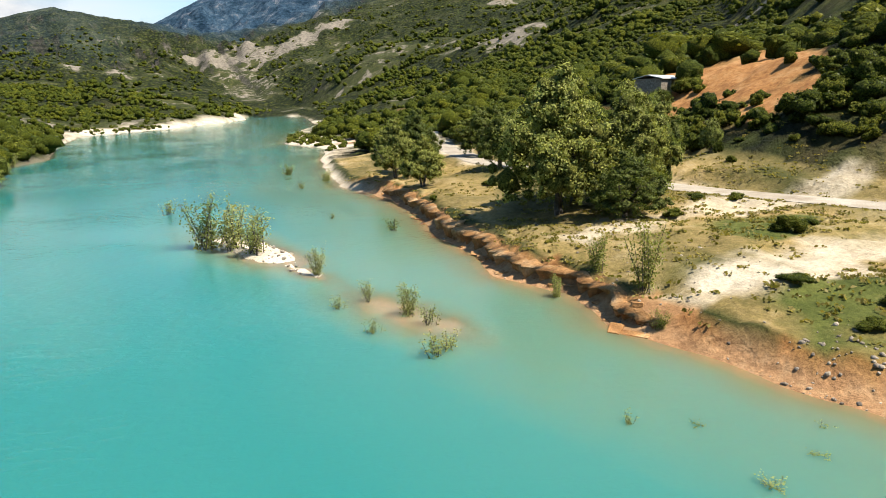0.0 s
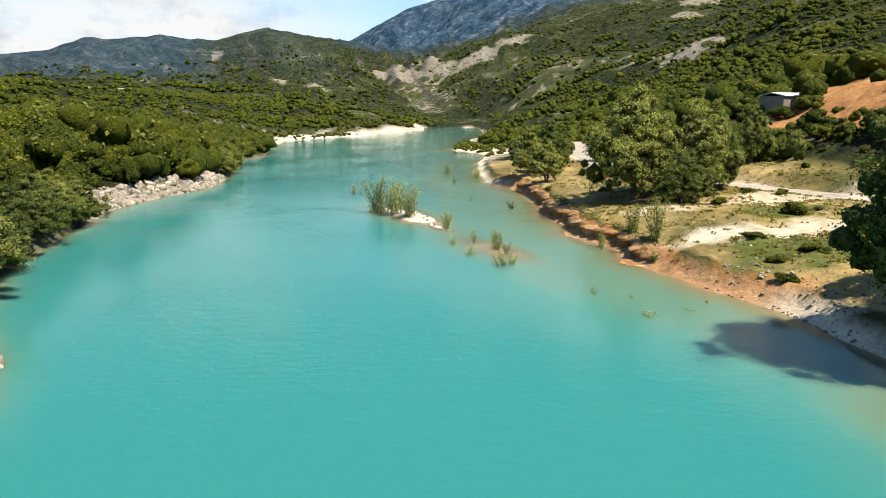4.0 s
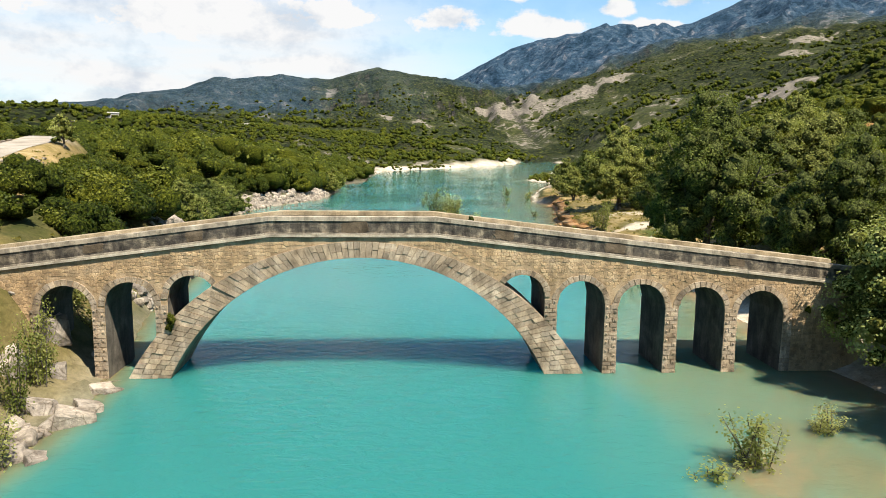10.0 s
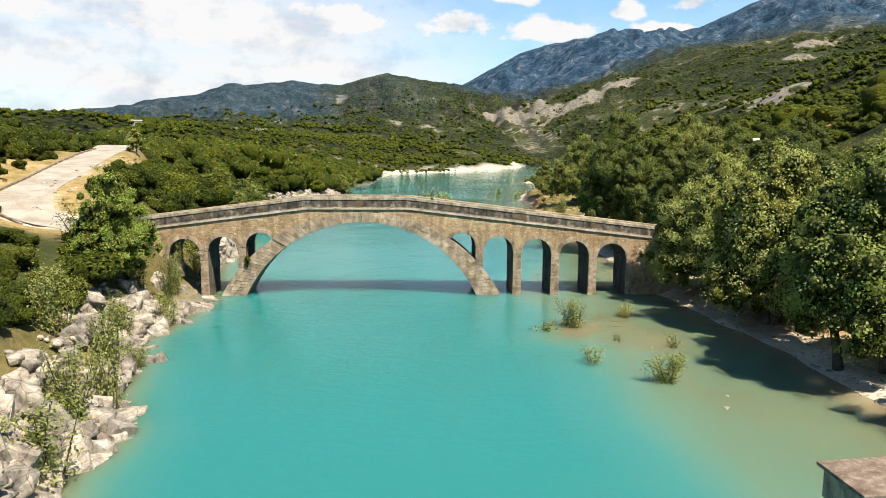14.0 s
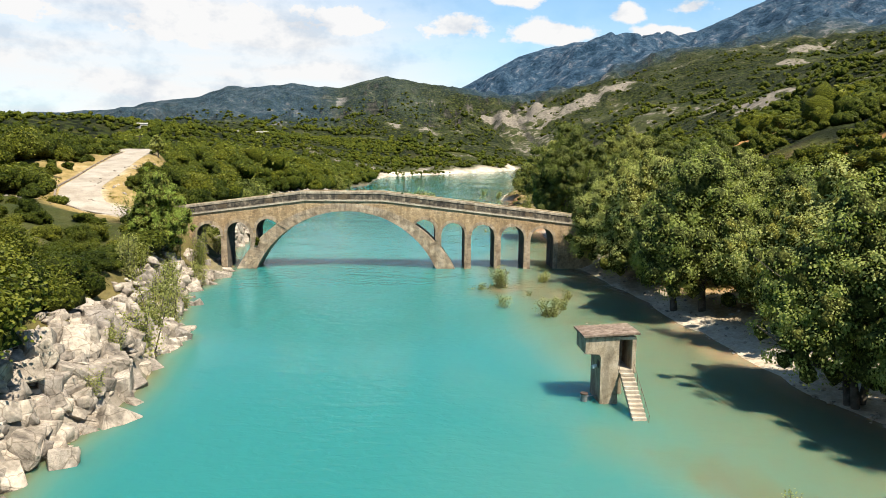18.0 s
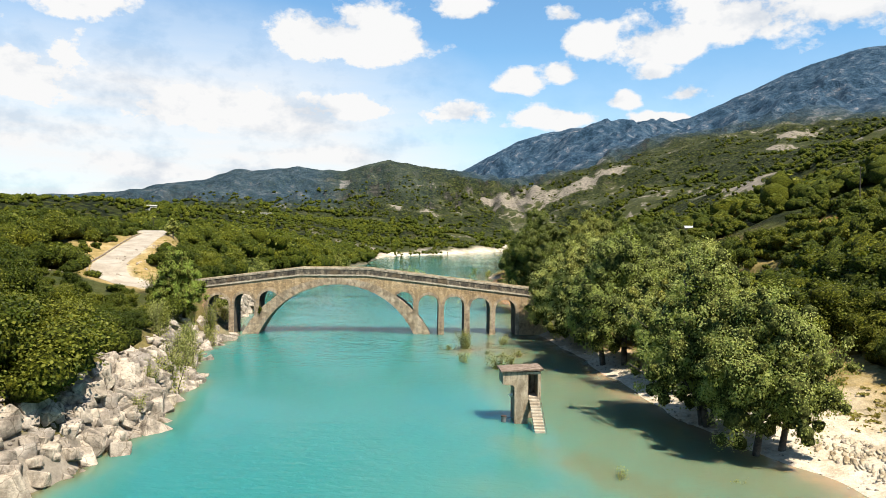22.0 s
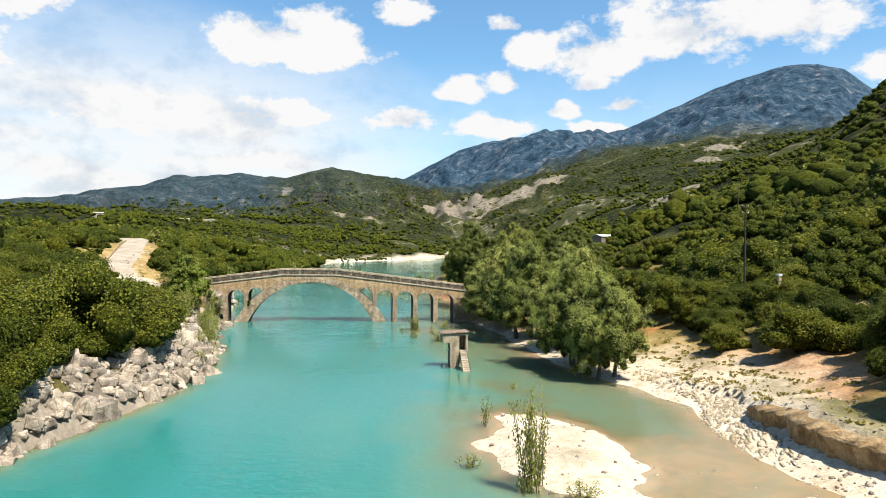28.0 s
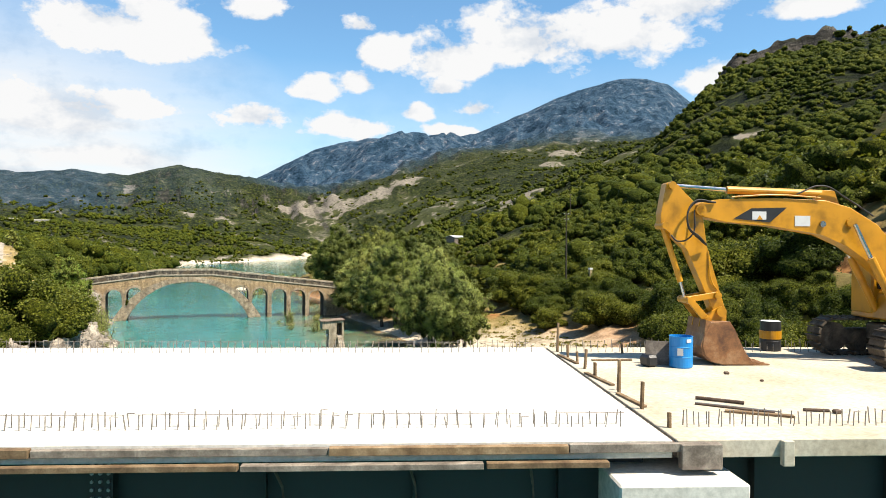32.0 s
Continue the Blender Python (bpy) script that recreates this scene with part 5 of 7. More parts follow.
part("undercarriage", box(bmesh.new(), 9.0, 10.8, -1.1, 1.1, 0.45, 0.95, 0.06), MAT_TRACK_STEEL, digger)
part("slew_ring", rod(bmesh.new(), (9.9, 0, 0.95), (9.9, 0, 1.1), 0.7, sides=24), MAT_TRACK_STEEL, digger)
part("house", prism(bmesh.new(), [(8.75, 1.1), (12.6, 1.1), (12.75, 1.5), (12.6, 2.35), (10.4, 2.4), (8.9, 1.8)], -1.4, 1.4, bevel=0.04), MAT_YELLOW, digger)
cab = part("cab", box(bmesh.new(), 8.75, 10.3, 0.45, 1.4, 1.2, 2.95, 0.06), MAT_YELLOW, digger)
part("window", box(bmesh.new(), 8.9, 10.15, 0.43, 0.452, 1.9, 2.8, 0.0), MAT_GLASS, cab)


# ---------------- trees, shrubs and scrub ----------------
def leaf_material(name, dark, mid, light, patch=0.25, gloss=0.5, through_light=0.45):
    """Leaves that differ one by one, bush by bush and in broad patches, and let some light through."""
    mat, nodes, links, shader = node_material(name, gloss, 0.09)
    place = world_place(nodes)
    island = nodes.new("ShaderNodeNewGeometry").outputs["Random Per Island"]
    big = noise_node(nodes, links, patch, 4, place, 0.2)
    tone = math_node(nodes, links, "FRACT", math_node(nodes, links, "ADD", attribute(nodes, "tone"), nodes.new("ShaderNodeObjectInfo").outputs["Random"]))
    f = math_node(nodes, links, "ADD", math_node(nodes, links, "MULTIPLY", island, 0.28), math_node(nodes, links, "MULTIPLY", big, 0.48))
    f = math_node(nodes, links, "ADD", f, math_node(nodes, links, "MULTIPLY", tone, 0.42))
    colour = ramp_node(nodes, links, f, [(0.3, dark), (0.56, mid), (0.84, light)])
    links.new(colour, shader.inputs["Base Color"])
    glow = nodes.new("ShaderNodeBsdfTranslucent")
    links.new(mix_node(nodes, links, 1.0, colour, (1.35, 1.35, 0.6), "MULTIPLY"), glow.inputs[0])
    both = nodes.new("ShaderNodeMixShader")
    both.inputs[0].default_value = through_light
    links.new(shader.outputs[0], both.inputs[1])
    links.new(glow.outputs[0], both.inputs[2])
    links.new(both.outputs[0], nodes["Material Output"].inputs[0])
    return mat


def core_material(name, pit_shade, dark, mid, light):
    """The close inner foliage: small leaves, with the shade in the pits between them painted in, different from bush to
    bush.
    """
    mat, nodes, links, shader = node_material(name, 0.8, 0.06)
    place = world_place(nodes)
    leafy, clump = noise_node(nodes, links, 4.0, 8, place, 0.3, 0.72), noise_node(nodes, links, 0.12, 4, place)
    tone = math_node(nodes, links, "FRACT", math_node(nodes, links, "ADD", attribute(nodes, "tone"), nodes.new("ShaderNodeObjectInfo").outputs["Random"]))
    colour = ramp_node(nodes, links, leafy, [(0.36, pit_shade), (0.47, dark), (0.56, mid), (0.7, light)])
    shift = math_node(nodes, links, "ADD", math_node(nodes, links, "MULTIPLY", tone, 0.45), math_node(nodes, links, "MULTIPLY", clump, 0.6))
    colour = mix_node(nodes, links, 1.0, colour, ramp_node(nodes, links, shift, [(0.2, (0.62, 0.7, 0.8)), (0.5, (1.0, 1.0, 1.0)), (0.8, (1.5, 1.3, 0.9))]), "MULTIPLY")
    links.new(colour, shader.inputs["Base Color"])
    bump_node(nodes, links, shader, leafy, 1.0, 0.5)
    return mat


MAT_SCRUB = leaf_material("scrub_leaves", (0.014, 0.024, 0.003), (0.05, 0.066, 0.008), (0.145, 0.148, 0.022), 0.12, through_light=0.24)
MAT_PLANE = leaf_material("plane_tree_leaves", (0.1, 0.135, 0.03), (0.2, 0.235, 0.06), (0.33, 0.345, 0.12), 0.3, through_light=0.34)
MAT_DARKTREE = leaf_material("dark_tree_leaves", (0.034, 0.05, 0.01), (0.1, 0.124, 0.024), (0.27, 0.28, 0.08), 0.35, through_light=0.35)
MAT_WILLOW = leaf_material("pale_willow_leaves", (0.09, 0.112, 0.024), (0.175, 0.19, 0.052), (0.3, 0.3, 0.12), 0.6)
# the first colour of each is the painted shade between the leaves
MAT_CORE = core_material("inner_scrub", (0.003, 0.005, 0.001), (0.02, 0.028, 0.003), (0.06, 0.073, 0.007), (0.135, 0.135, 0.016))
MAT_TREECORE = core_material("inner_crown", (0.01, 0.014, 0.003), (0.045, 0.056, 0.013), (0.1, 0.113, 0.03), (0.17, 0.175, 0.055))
MAT_BARK = rough_surface("grey_bark", (0.039, 0.0325, 0.0247), (0.0845, 0.0715, 0.0553), (0.156, 0.1365, 0.1105), 2.0, 0.95, 0.8, 0.03, 24)


def leaves(points, out, size, gen, flat=1.0, loose=0.45):
    """One leaf-shaped quad at each point, leaning outwards."""
    n = len(points)
    normal = out * flat + gen.normal(size=(n, 3)) * loose + np.array([0.05, -0.05, 0.35])
    normal /= np.linalg.norm(normal, axis=1)[:, None]
    side = np.cross(normal, gen.normal(size=(n, 3)))
    side /= np.linalg.norm(side, axis=1)[:, None] + 1e-9
    up = np.cross(normal, side)
    s = size * gen.uniform(0.6, 1.35, (n, 1))
    quad = np.stack([points - up * s * 0.5, points + side * s * 0.36 - up * s * 0.02, points + up * s * 0.55, points - side * s * 0.36 + up * s * 0.03], 1)
    return quad.reshape(-1, 3)


def lumpy_cloud(count, lumps, leaf, gen, height=1.1, spread=0.68):
    """Leaves of a bush one metre in radius: several round clumps, with gaps between them."""
    c = gen.normal(size=(lumps, 3))
    c /= np.linalg.norm(c, axis=1)[:, None]
    c *= gen.uniform(0.2, spread, (lumps, 1))
    c[:, 2] = np.abs(c[:, 2]) * height + 0.35
    r = gen.uniform(0.24, 0.46, lumps) if lumps > 6 else gen.uniform(0.36, 0.64, lumps)
    k = gen.integers(0, lumps, count)
    d = gen.normal(size=(count, 3))
    d /= np.linalg.norm(d, axis=1)[:, None]
    d[:, 2] = np.where(d[:, 2] < -0.35, -d[:, 2], d[:, 2])
    pts = c[k] + d * (r[k] * gen.uniform(0.7, 1.0, count) * np.where(gen.random(count) < 0.16, 1.28, 1.05))[:, None]
    return leaves(pts, d, leaf, gen, 1.0, 0.7), c, r


def ball(rich):
    """Points and faces of a round body: 42 points when rich, else 12."""
    bm = bmesh.new()
    bmesh.ops.create_icosphere(bm, subdivisions=2 if rich else 1, radius=1)
    v, f = np.array([p.co for p in bm.verts]), np.array([[p.index for p in q.verts] for q in bm.faces])
    bm.free()
    return v, f


BALLS = {True: ball(True), False: ball(False)}


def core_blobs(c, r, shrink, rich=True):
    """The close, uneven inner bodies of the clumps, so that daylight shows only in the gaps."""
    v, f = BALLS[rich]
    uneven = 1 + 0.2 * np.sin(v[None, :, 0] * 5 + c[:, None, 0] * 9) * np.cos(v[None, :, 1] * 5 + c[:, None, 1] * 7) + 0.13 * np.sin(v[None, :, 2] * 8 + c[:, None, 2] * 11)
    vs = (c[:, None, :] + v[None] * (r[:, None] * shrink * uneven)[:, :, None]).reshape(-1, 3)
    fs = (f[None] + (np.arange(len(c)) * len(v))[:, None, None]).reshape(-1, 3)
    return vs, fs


def bush_kind(count, lumps, leaf, seed, cores=True, height=1.15, rich=True, close=0.86):
    gen = np.random.default_rng(seed)
    v, c, r = lumpy_cloud(count, lumps, leaf, gen, height)
    q = np.arange(len(v)).reshape(-1, 4)
    faces = np.concatenate([q[:, [0, 1, 2]], q[:, [0, 2, 3]]])
    if not cores:
        return v, faces, np.zeros(len(faces), np.int32)
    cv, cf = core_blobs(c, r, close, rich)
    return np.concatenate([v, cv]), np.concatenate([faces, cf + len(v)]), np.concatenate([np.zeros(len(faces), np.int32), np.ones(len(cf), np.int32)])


def bush_mesh(name, kind, mat, core=None):
    v, f, m = kind
    me = quick_mesh(name, v, f, mat, tris=True)
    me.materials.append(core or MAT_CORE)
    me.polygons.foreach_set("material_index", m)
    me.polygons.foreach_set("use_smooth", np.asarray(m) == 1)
    me.update()
    return me


def thicket(name, kinds, places, mat, label):
    """Many bushes as one mesh. places: x, y, z, radius, stretch, turn."""
    vs, fs, ms, ts, base = [], [], [], [], 0
    tone = np.random.default_rng(len(places)).random(len(places))
    pick = np.arange(len(places)) % len(kinds)
    for k, (v, f, m) in enumerate(kinds):
        p = places[pick == k]
        if not len(p):
            continue
        c, s = np.cos(p[:, 5]), np.sin(p[:, 5])
        x = (v[None, :, 0] * c[:, None] - v[None, :, 1] * s[:, None]) * p[:, 3:4] + p[:, 0:1]
        y = (v[None, :, 0] * s[:, None] + v[None, :, 1] * c[:, None]) * p[:, 3:4] + p[:, 1:2]
        z = v[None, :, 2] * (p[:, 3] * p[:, 4])[:, None] + p[:, 2:3]
        vs.append(np.stack([x, y, z], -1).reshape(-1, 3))
        fs.append((f[None] + (np.arange(len(p)) * len(v))[:, None, None] + base).reshape(-1, 3))
        ms.append(np.tile(m, len(p)))
        ts.append(np.repeat(tone[pick == k], len(v)))
        base += len(p) * len(v)
    me = quick_mesh(name, np.concatenate(vs), np.concatenate(fs), mat, tris=True)
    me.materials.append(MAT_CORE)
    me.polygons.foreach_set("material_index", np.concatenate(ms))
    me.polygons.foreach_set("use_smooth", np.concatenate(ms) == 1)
    me.attributes.new("tone", "FLOAT", "POINT").data.foreach_set("value", np.concatenate(ts).astype(np.float32))
    me.update()
    return tagged(new(name, me), label, "scrub", kind="stuff")


FINE = [bush_kind(6500, 22, 0.042, 100 + i, rich=False, close=0.8) for i in range(6)]
NEAR = [bush_kind(1150, 16, 0.078, 180 + i, rich=False, close=0.84) for i in range(6)]
MIDDLE = [bush_kind(300, 11, 0.1, 120 + i, rich=False, close=0.9) for i in range(6)]
COARSE = [bush_kind(46, 5, 0.17, 140 + i, rich=False, close=0.95) for i in range(5)]
DISTANT = [bush_kind(8, 3, 0.26, 160 + i, rich=False, close=1.0) for i in range(5)]


def scrub_cover(x, y, z):
    """How likely a bush is to stand at a place."""
    dl, dr = along(LEFT, y) - x, x - along(RIGHT, y)
    marks = ground_marks(x, y, z)
    cover = np.where(dl > 0, np.clip((dl - np.interp(y, (-110, -62, -52, -38, -20, 0, 18, 50, 58, 104, 112, 165, 180), (2.6, 2.2, 2.8, 3.8, 3.6, 5.0, 3.0, 2.6, -0.4, -0.4, 3.0, 3.0, 0.8)) + fbm(x, y, 9, 2, 5) * 2.5) / 1.2, 0, 1), 0.0)
    start = np.interp(y, (-110, -85, -69, -62, -56, -27, -4, 18, 90, 125, 170, 200), (9, 10, 11.5, 13.5, 16, 21, 22, 48, 50, 40, 38, 14))
    cover = np.where(dr > 0, np.clip((dr - start + fbm(x, y, 10, 2, 6) * 4) / 1.5, 0, 1), cover)
    cover = cover * (1 - marks["sand"] * (y > 34)) * (1 - marks["scar"] * 0.85) * (1 - marks["red"] * 0.9)
    cover = cover * np.clip(1.06 + fbm(x, y, 55, 3, 7) * 0.8, 0.3, 1)
    cover = np.where((x > 60) & (fbm(x, y, 26, 3, 23) < np.where(y > 60, -0.2, -0.9)), 0, cover)
    for lane in LANES:
        d, _ = lane_at(lane, x, y)
        cover = np.where(d < lane[1] + 1.8, 0, cover)
    verge, _ = lane_at(LEFT_LANE, x, y)
    cover = np.where((verge < 5.6) & (x > -30 - y * 0.28), 0, cover)
    cover = np.where((x > -36) & (x < -20) & (y > -16) & (y < 6), cover * 0.45, cover)
    cover = np.where((x > -32) & (x < -18) & (y > -7) & (y < 12), 0, cover)
    reach_out, az = np.hypot(x - 5, y + 80), np.degrees(np.arctan2(x - 5, y + 80))
    cover = np.where((reach_out > 582) & (reach_out < 640) & (az > 38), cover * 0.12, cover)
    cover = np.where((np.abs((x - 9.95) * 0.28 + (y + 132) * 0.96) < 7.5) & (z > 4), 0, cover)
    return cover


def scatter(x0, x1, y0, y1, step, seed):
    gen = np.random.default_rng(seed)
    gx, gy = np.meshgrid(np.arange(x0, x1, step), np.arange(y0, y1, step))
    x, y = gx.ravel() + gen.uniform(-0.5, 0.5, gx.size) * step, gy.ravel() + gen.uniform(-0.5, 0.5, gx.size) * step
    z = land(x, y)
    keep = (gen.random(len(x)) < scrub_cover(x, y, z)) & (z > 0.8)
    return x[keep], y[keep], z[keep], gen


x, y, z, gen = scatter(-116, 158, -185, 328, 3.4, 301)
axis = np.interp(y, (-150, -100, 30, 330), (4, 10, 2, 2))
off = np.hypot(x - axis, np.clip(y - 25, 0, None)) + np.clip(-150 - y, 0, None)
radius = gen.uniform(1.9, 3.3, len(x)) * np.where(gen.random(len(x)) < 0.12, 1.4, 1.0)
radius = radius * np.where((x > 40) & (y < -15), 1.3, 1.1)
radius = radius * np.where(off > 90, 1.25, 1.0) * np.clip(1 + fbm(x, y, 16, 3, 64) * 1.3, np.where((x > 40) & (y < -15), 0.9, 0.65), np.where(y < -10, 1.25, 1.6))
stretch = gen.uniform(0.7, 1.1, len(x))
# lower growth below the lane and the track
below = (x > -40 - np.clip(y, 0, 12) * 0.4) & (x < -18) & (y > -34) & (y < 12)
tall_cap = np.where((x > -38) & (y > -26), 8.4, 10.0)
radius = radius * np.where(below, np.clip((tall_cap - z) / (1.45 * radius * stretch), 0.4, 1.0), 1.0)
before = (x > -52) & (x < -20) & (y > 12) & (y < 74)
radius = radius * np.where(before, np.clip((13.4 - z) / (1.45 * radius * stretch), 0.35, 1.0), 1.0)
open_slope = (x > 84) & (x < 122) & (y > 92) & (y < 138)
radius = radius * np.where(open_slope, 0.62, 1.0)
hidden = (x > 56) & (x < 64.5) & (y > -102) & (y < -80)
radius = radius * np.where(hidden, np.clip((12.0 - z) / (1.45 * radius * stretch), 0.6, 1.0), 1.0)
bushes = np.stack([x, y, z - 0.3, radius, stretch, gen.uniform(0, 6.28, len(x))], 1)
# the nearest ones on both slopes are things of their own
single = np.where(((x > -40) & (x < -12) & (y > -112) & (y < -14)) | ((x > 44) & (x < 66) & (y > -104) & (y < -34)))[0][:300]
mask = np.zeros(len(x), bool)
mask[single] = True
SHRUB_MESHES = [bush_mesh("shrub", k, MAT_SCRUB) for k in FINE]
for n, i in enumerate(single):
    ob = new("shrub", SHRUB_MESHES[n % 6])
    bx, by, bz, r, st, turn = bushes[i]
    ob.matrix_world = pose(bx, by, bz, 0, 0, math.degrees(turn)) @ Matrix.Diagonal((r, r, r * st, 1))
    tagged(ob, "dense olive green evergreen shrub on the slope", "shrub", "shrubs on the river slopes")
near = ~mask & (off < 64) & (y < 74) & (y > -130)
mid = ~mask & ~near & (off < 130) & (y > -150)
thicket("scrub", NEAR, bushes[near], MAT_SCRUB, "dense green evergreen scrub on the river slopes")
thicket("scrub", MIDDLE, bushes[mid], MAT_SCRUB, "dense green evergreen scrub along the valley")
thicket("scrub", COARSE, bushes[~mask & ~near & ~mid], MAT_SCRUB, "green scrub on the valley sides")

# willow scrub on the gravel bars
gen = np.random.default_rng(305)
x, y = gen.uniform(46, 96, 260), gen.uniform(230, 350, 260)
x2, y2 = gen.uniform(-10, 60, 120), gen.uniform(430, 520, 120)
x, y = np.concatenate([x, x2]), np.concatenate([y, y2])
z = land(x, y)
ok = (z > 0.25) & (z < 3.5)
bar = np.stack([x[ok], y[ok], z[ok] - 0.2, gen.uniform(0.7, 1.9, ok.sum()), gen.uniform(0.7, 1.3, ok.sum()), gen.uniform(0, 6.28, ok.sum())], 1)
thicket("willow_scrub", COARSE, bar, MAT_WILLOW, "pale green willow scrub on the gravel bars")

def hill_scrub(count, near_r, far_r, az0, az1, kinds, size, seed, label):
    """Scrub and woods spread evenly over a sector of the hills."""
    gen = np.random.default_rng(seed)
    rr, az = np.sqrt(gen.uniform(near_r ** 2, far_r ** 2, count)), np.radians(gen.uniform(az0, az1, count))
    x, y = 5 + rr * np.sin(az), -80 + rr * np.cos(az)
    z = land(x, y)
    keep = (gen.random(count) < scrub_cover(x, y, z)) & (z > 0.8) & ((x < -112) | (x > 152) | (y > 322))
    x, y, z, rr = x[keep], y[keep], z[keep], rr[keep]
    grove = np.clip(1 + fbm(x, y, 60, 3, 44) * 1.1, 0.5, 1.7)
    places = np.stack([x, y, z - 0.6, gen.uniform(*size, len(x)) * grove, gen.uniform(0.6, 1.05, len(x)), gen.uniform(0, 6.28, len(x))], 1)
    thicket("scrub", kinds, places, MAT_SCRUB, label)


hill_scrub(9500, 150, 430, -2, 64, COARSE, (1.8, 3.4), 302, "dark green scrub and trees on the hillside")
hill_scrub(2600, 150, 430, -46, -2, COARSE, (2.2, 3.8), 303, "dark green scrub on the low plateau")
hill_scrub(5500, 430, 640, 22, 62, COARSE, (1.5, 3.2), 307, "dark low scrub under the crags")
hill_scrub(13000, 430, 1000, -34, 58, DISTANT, (2.4, 4.4), 304, "distant dark green woods and scrub")
hill_scrub(5000, 1000, 1900, -30, 48, DISTANT, (3.6, 6.4), 306, "far dark woods on the hills")


def tree_kind(seed, stems=1, leafcount=7000, leaf=0.3, tall=1.0, clumps=170, mat=MAT_PLANE, low=1.3, spire=0.2):
    """A tree ten metres tall, six in radius at most: trunk, limbs and a crown of leafy clumps on the limbs. Returns an Empty."""
    gen = np.random.default_rng(seed)
    thing = empty("tree")
    tips = []
    for s in range(stems):
        lean = Vector((gen.normal() * 0.7, gen.normal() * 0.7, 0)) * (0.6 if stems > 1 else 0.25)
        foot = Vector((gen.normal() * 0.35, gen.normal() * 0.35, -0.6)) * (1 if stems > 1 else 0.2)
        foot.z = -0.7
        fork = foot + lean + Vector((0, 0, gen.uniform(3.0, 4.2)))
        bm = bmesh.new()
        mid = foot.lerp(fork, 0.5) + Vector((gen.normal() * 0.12, gen.normal() * 0.12, 0))
        rod(bm, foot, mid, 0.34 / stems ** 0.4, 0.26 / stems ** 0.4, 9)
        rod(bm, mid, fork, 0.26 / stems ** 0.4, 0.2 / stems ** 0.4, 9)
        part("trunk", bm, MAT_BARK, thing, smooth=True)
        for b in range(7 if stems == 1 else 4):
            a, up = gen.uniform(0, 6.28), gen.uniform(0.25, 1.3)
            length = gen.uniform(2.4, 4.2)
            way = Vector((math.cos(a) * math.cos(up), math.sin(a) * math.cos(up), math.sin(up)))
            start = foot.lerp(fork, gen.uniform(0.6, 1.0))
            knee = start + way * length * 0.55
            tip = knee + (way + Vector((0, 0, 0.35))) * length * 0.55
            bm = bmesh.new()
            rod(bm, start, knee, 0.12, 0.08, 7)
            rod(bm, knee, tip, 0.08, 0.03, 6)
            for _ in range(3):
                p = start.lerp(tip, gen.uniform(0.45, 0.95))
                q = p + Vector(gen.normal(size=3)) * 0.8 + Vector((0, 0, 0.4))
                rod(bm, p, q, 0.035, 0.012, 5)
                tips.append(q)
            part("limb", bm, MAT_BARK, thing)
            tips += [knee, tip, start.lerp(tip, 0.75)]
    # the crown: leafy sprays on several rounded lobes that stand on the limbs, with dark hollows between them
    c = np.array([tips[i] for i in gen.integers(0, len(tips), clumps // 4)]) + gen.normal(size=(clumps // 4, 3)) * 0.5
    lobes = [(0.3 * gen.normal(), 0.3 * gen.normal(), 7.9 * tall, 1.35)]
    for ring_z, ring_r, ring_n, ring_s in ((6.3, 1.75, 5, 1.5), (4.3, 2.6, 7, 1.6), (2.5, 2.9, 7, 1.35)):
        turn = gen.uniform(0, 6.28)
        for i in range(ring_n):
            ang = turn + 6.283 * i / ring_n + gen.normal() * 0.2
            out_r = ring_r * gen.uniform(0.75, 1.22) * (1 - spire * (ring_z - 2.5) / 9)
            lobes.append((out_r * math.cos(ang), out_r * math.sin(ang), max(ring_z * tall + gen.normal() * 0.5, low + 0.7), ring_s * gen.uniform(0.75, 1.15)))
    lobes = np.array(lobes)
    weight = lobes[:, 3] ** 2
    which = gen.choice(len(lobes), clumps - len(c), p=weight / weight.sum())
    d = gen.normal(size=(len(which), 3)) + np.array([0, 0, 0.25])
    d /= np.linalg.norm(d, axis=1)[:, None]
    on_lobe = lobes[which, :3] + d * (lobes[which, 3] * gen.uniform(0.7, 1.08, len(which)))[:, None] * np.array([1, 1, 1.12])
    on_lobe[:, 2] = np.maximum(on_lobe[:, 2], low + gen.uniform(0, 0.6, len(which)))
    c = np.concatenate([c, on_lobe])
    r = gen.uniform(0.32, 0.72, clumps)
    k = gen.integers(0, clumps, leafcount)
    u = gen.normal(size=(leafcount, 3))
    u /= np.linalg.norm(u, axis=1)[:, None]
    pts = c[k] + u * (r[k] * gen.uniform(0.4, 1.3, leafcount))[:, None] * np.array([1, 1, 0.72])
    home = np.concatenate([np.zeros((clumps // 4, 3)), d])[k]
    v = leaves(pts, u * 0.7 + home * 0.7, leaf, gen, 1.0, 0.5)
    q = np.arange(len(v)).reshape(-1, 4)
    f = np.concatenate([q[:, [0, 1, 2]], q[:, [0, 2, 3]]])
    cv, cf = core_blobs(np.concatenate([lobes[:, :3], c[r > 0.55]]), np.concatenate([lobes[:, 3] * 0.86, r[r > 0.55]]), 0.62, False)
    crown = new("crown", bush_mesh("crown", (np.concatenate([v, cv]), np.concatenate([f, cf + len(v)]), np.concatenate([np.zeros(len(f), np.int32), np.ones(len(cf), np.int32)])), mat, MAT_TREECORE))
    crown.parent = thing
    return thing


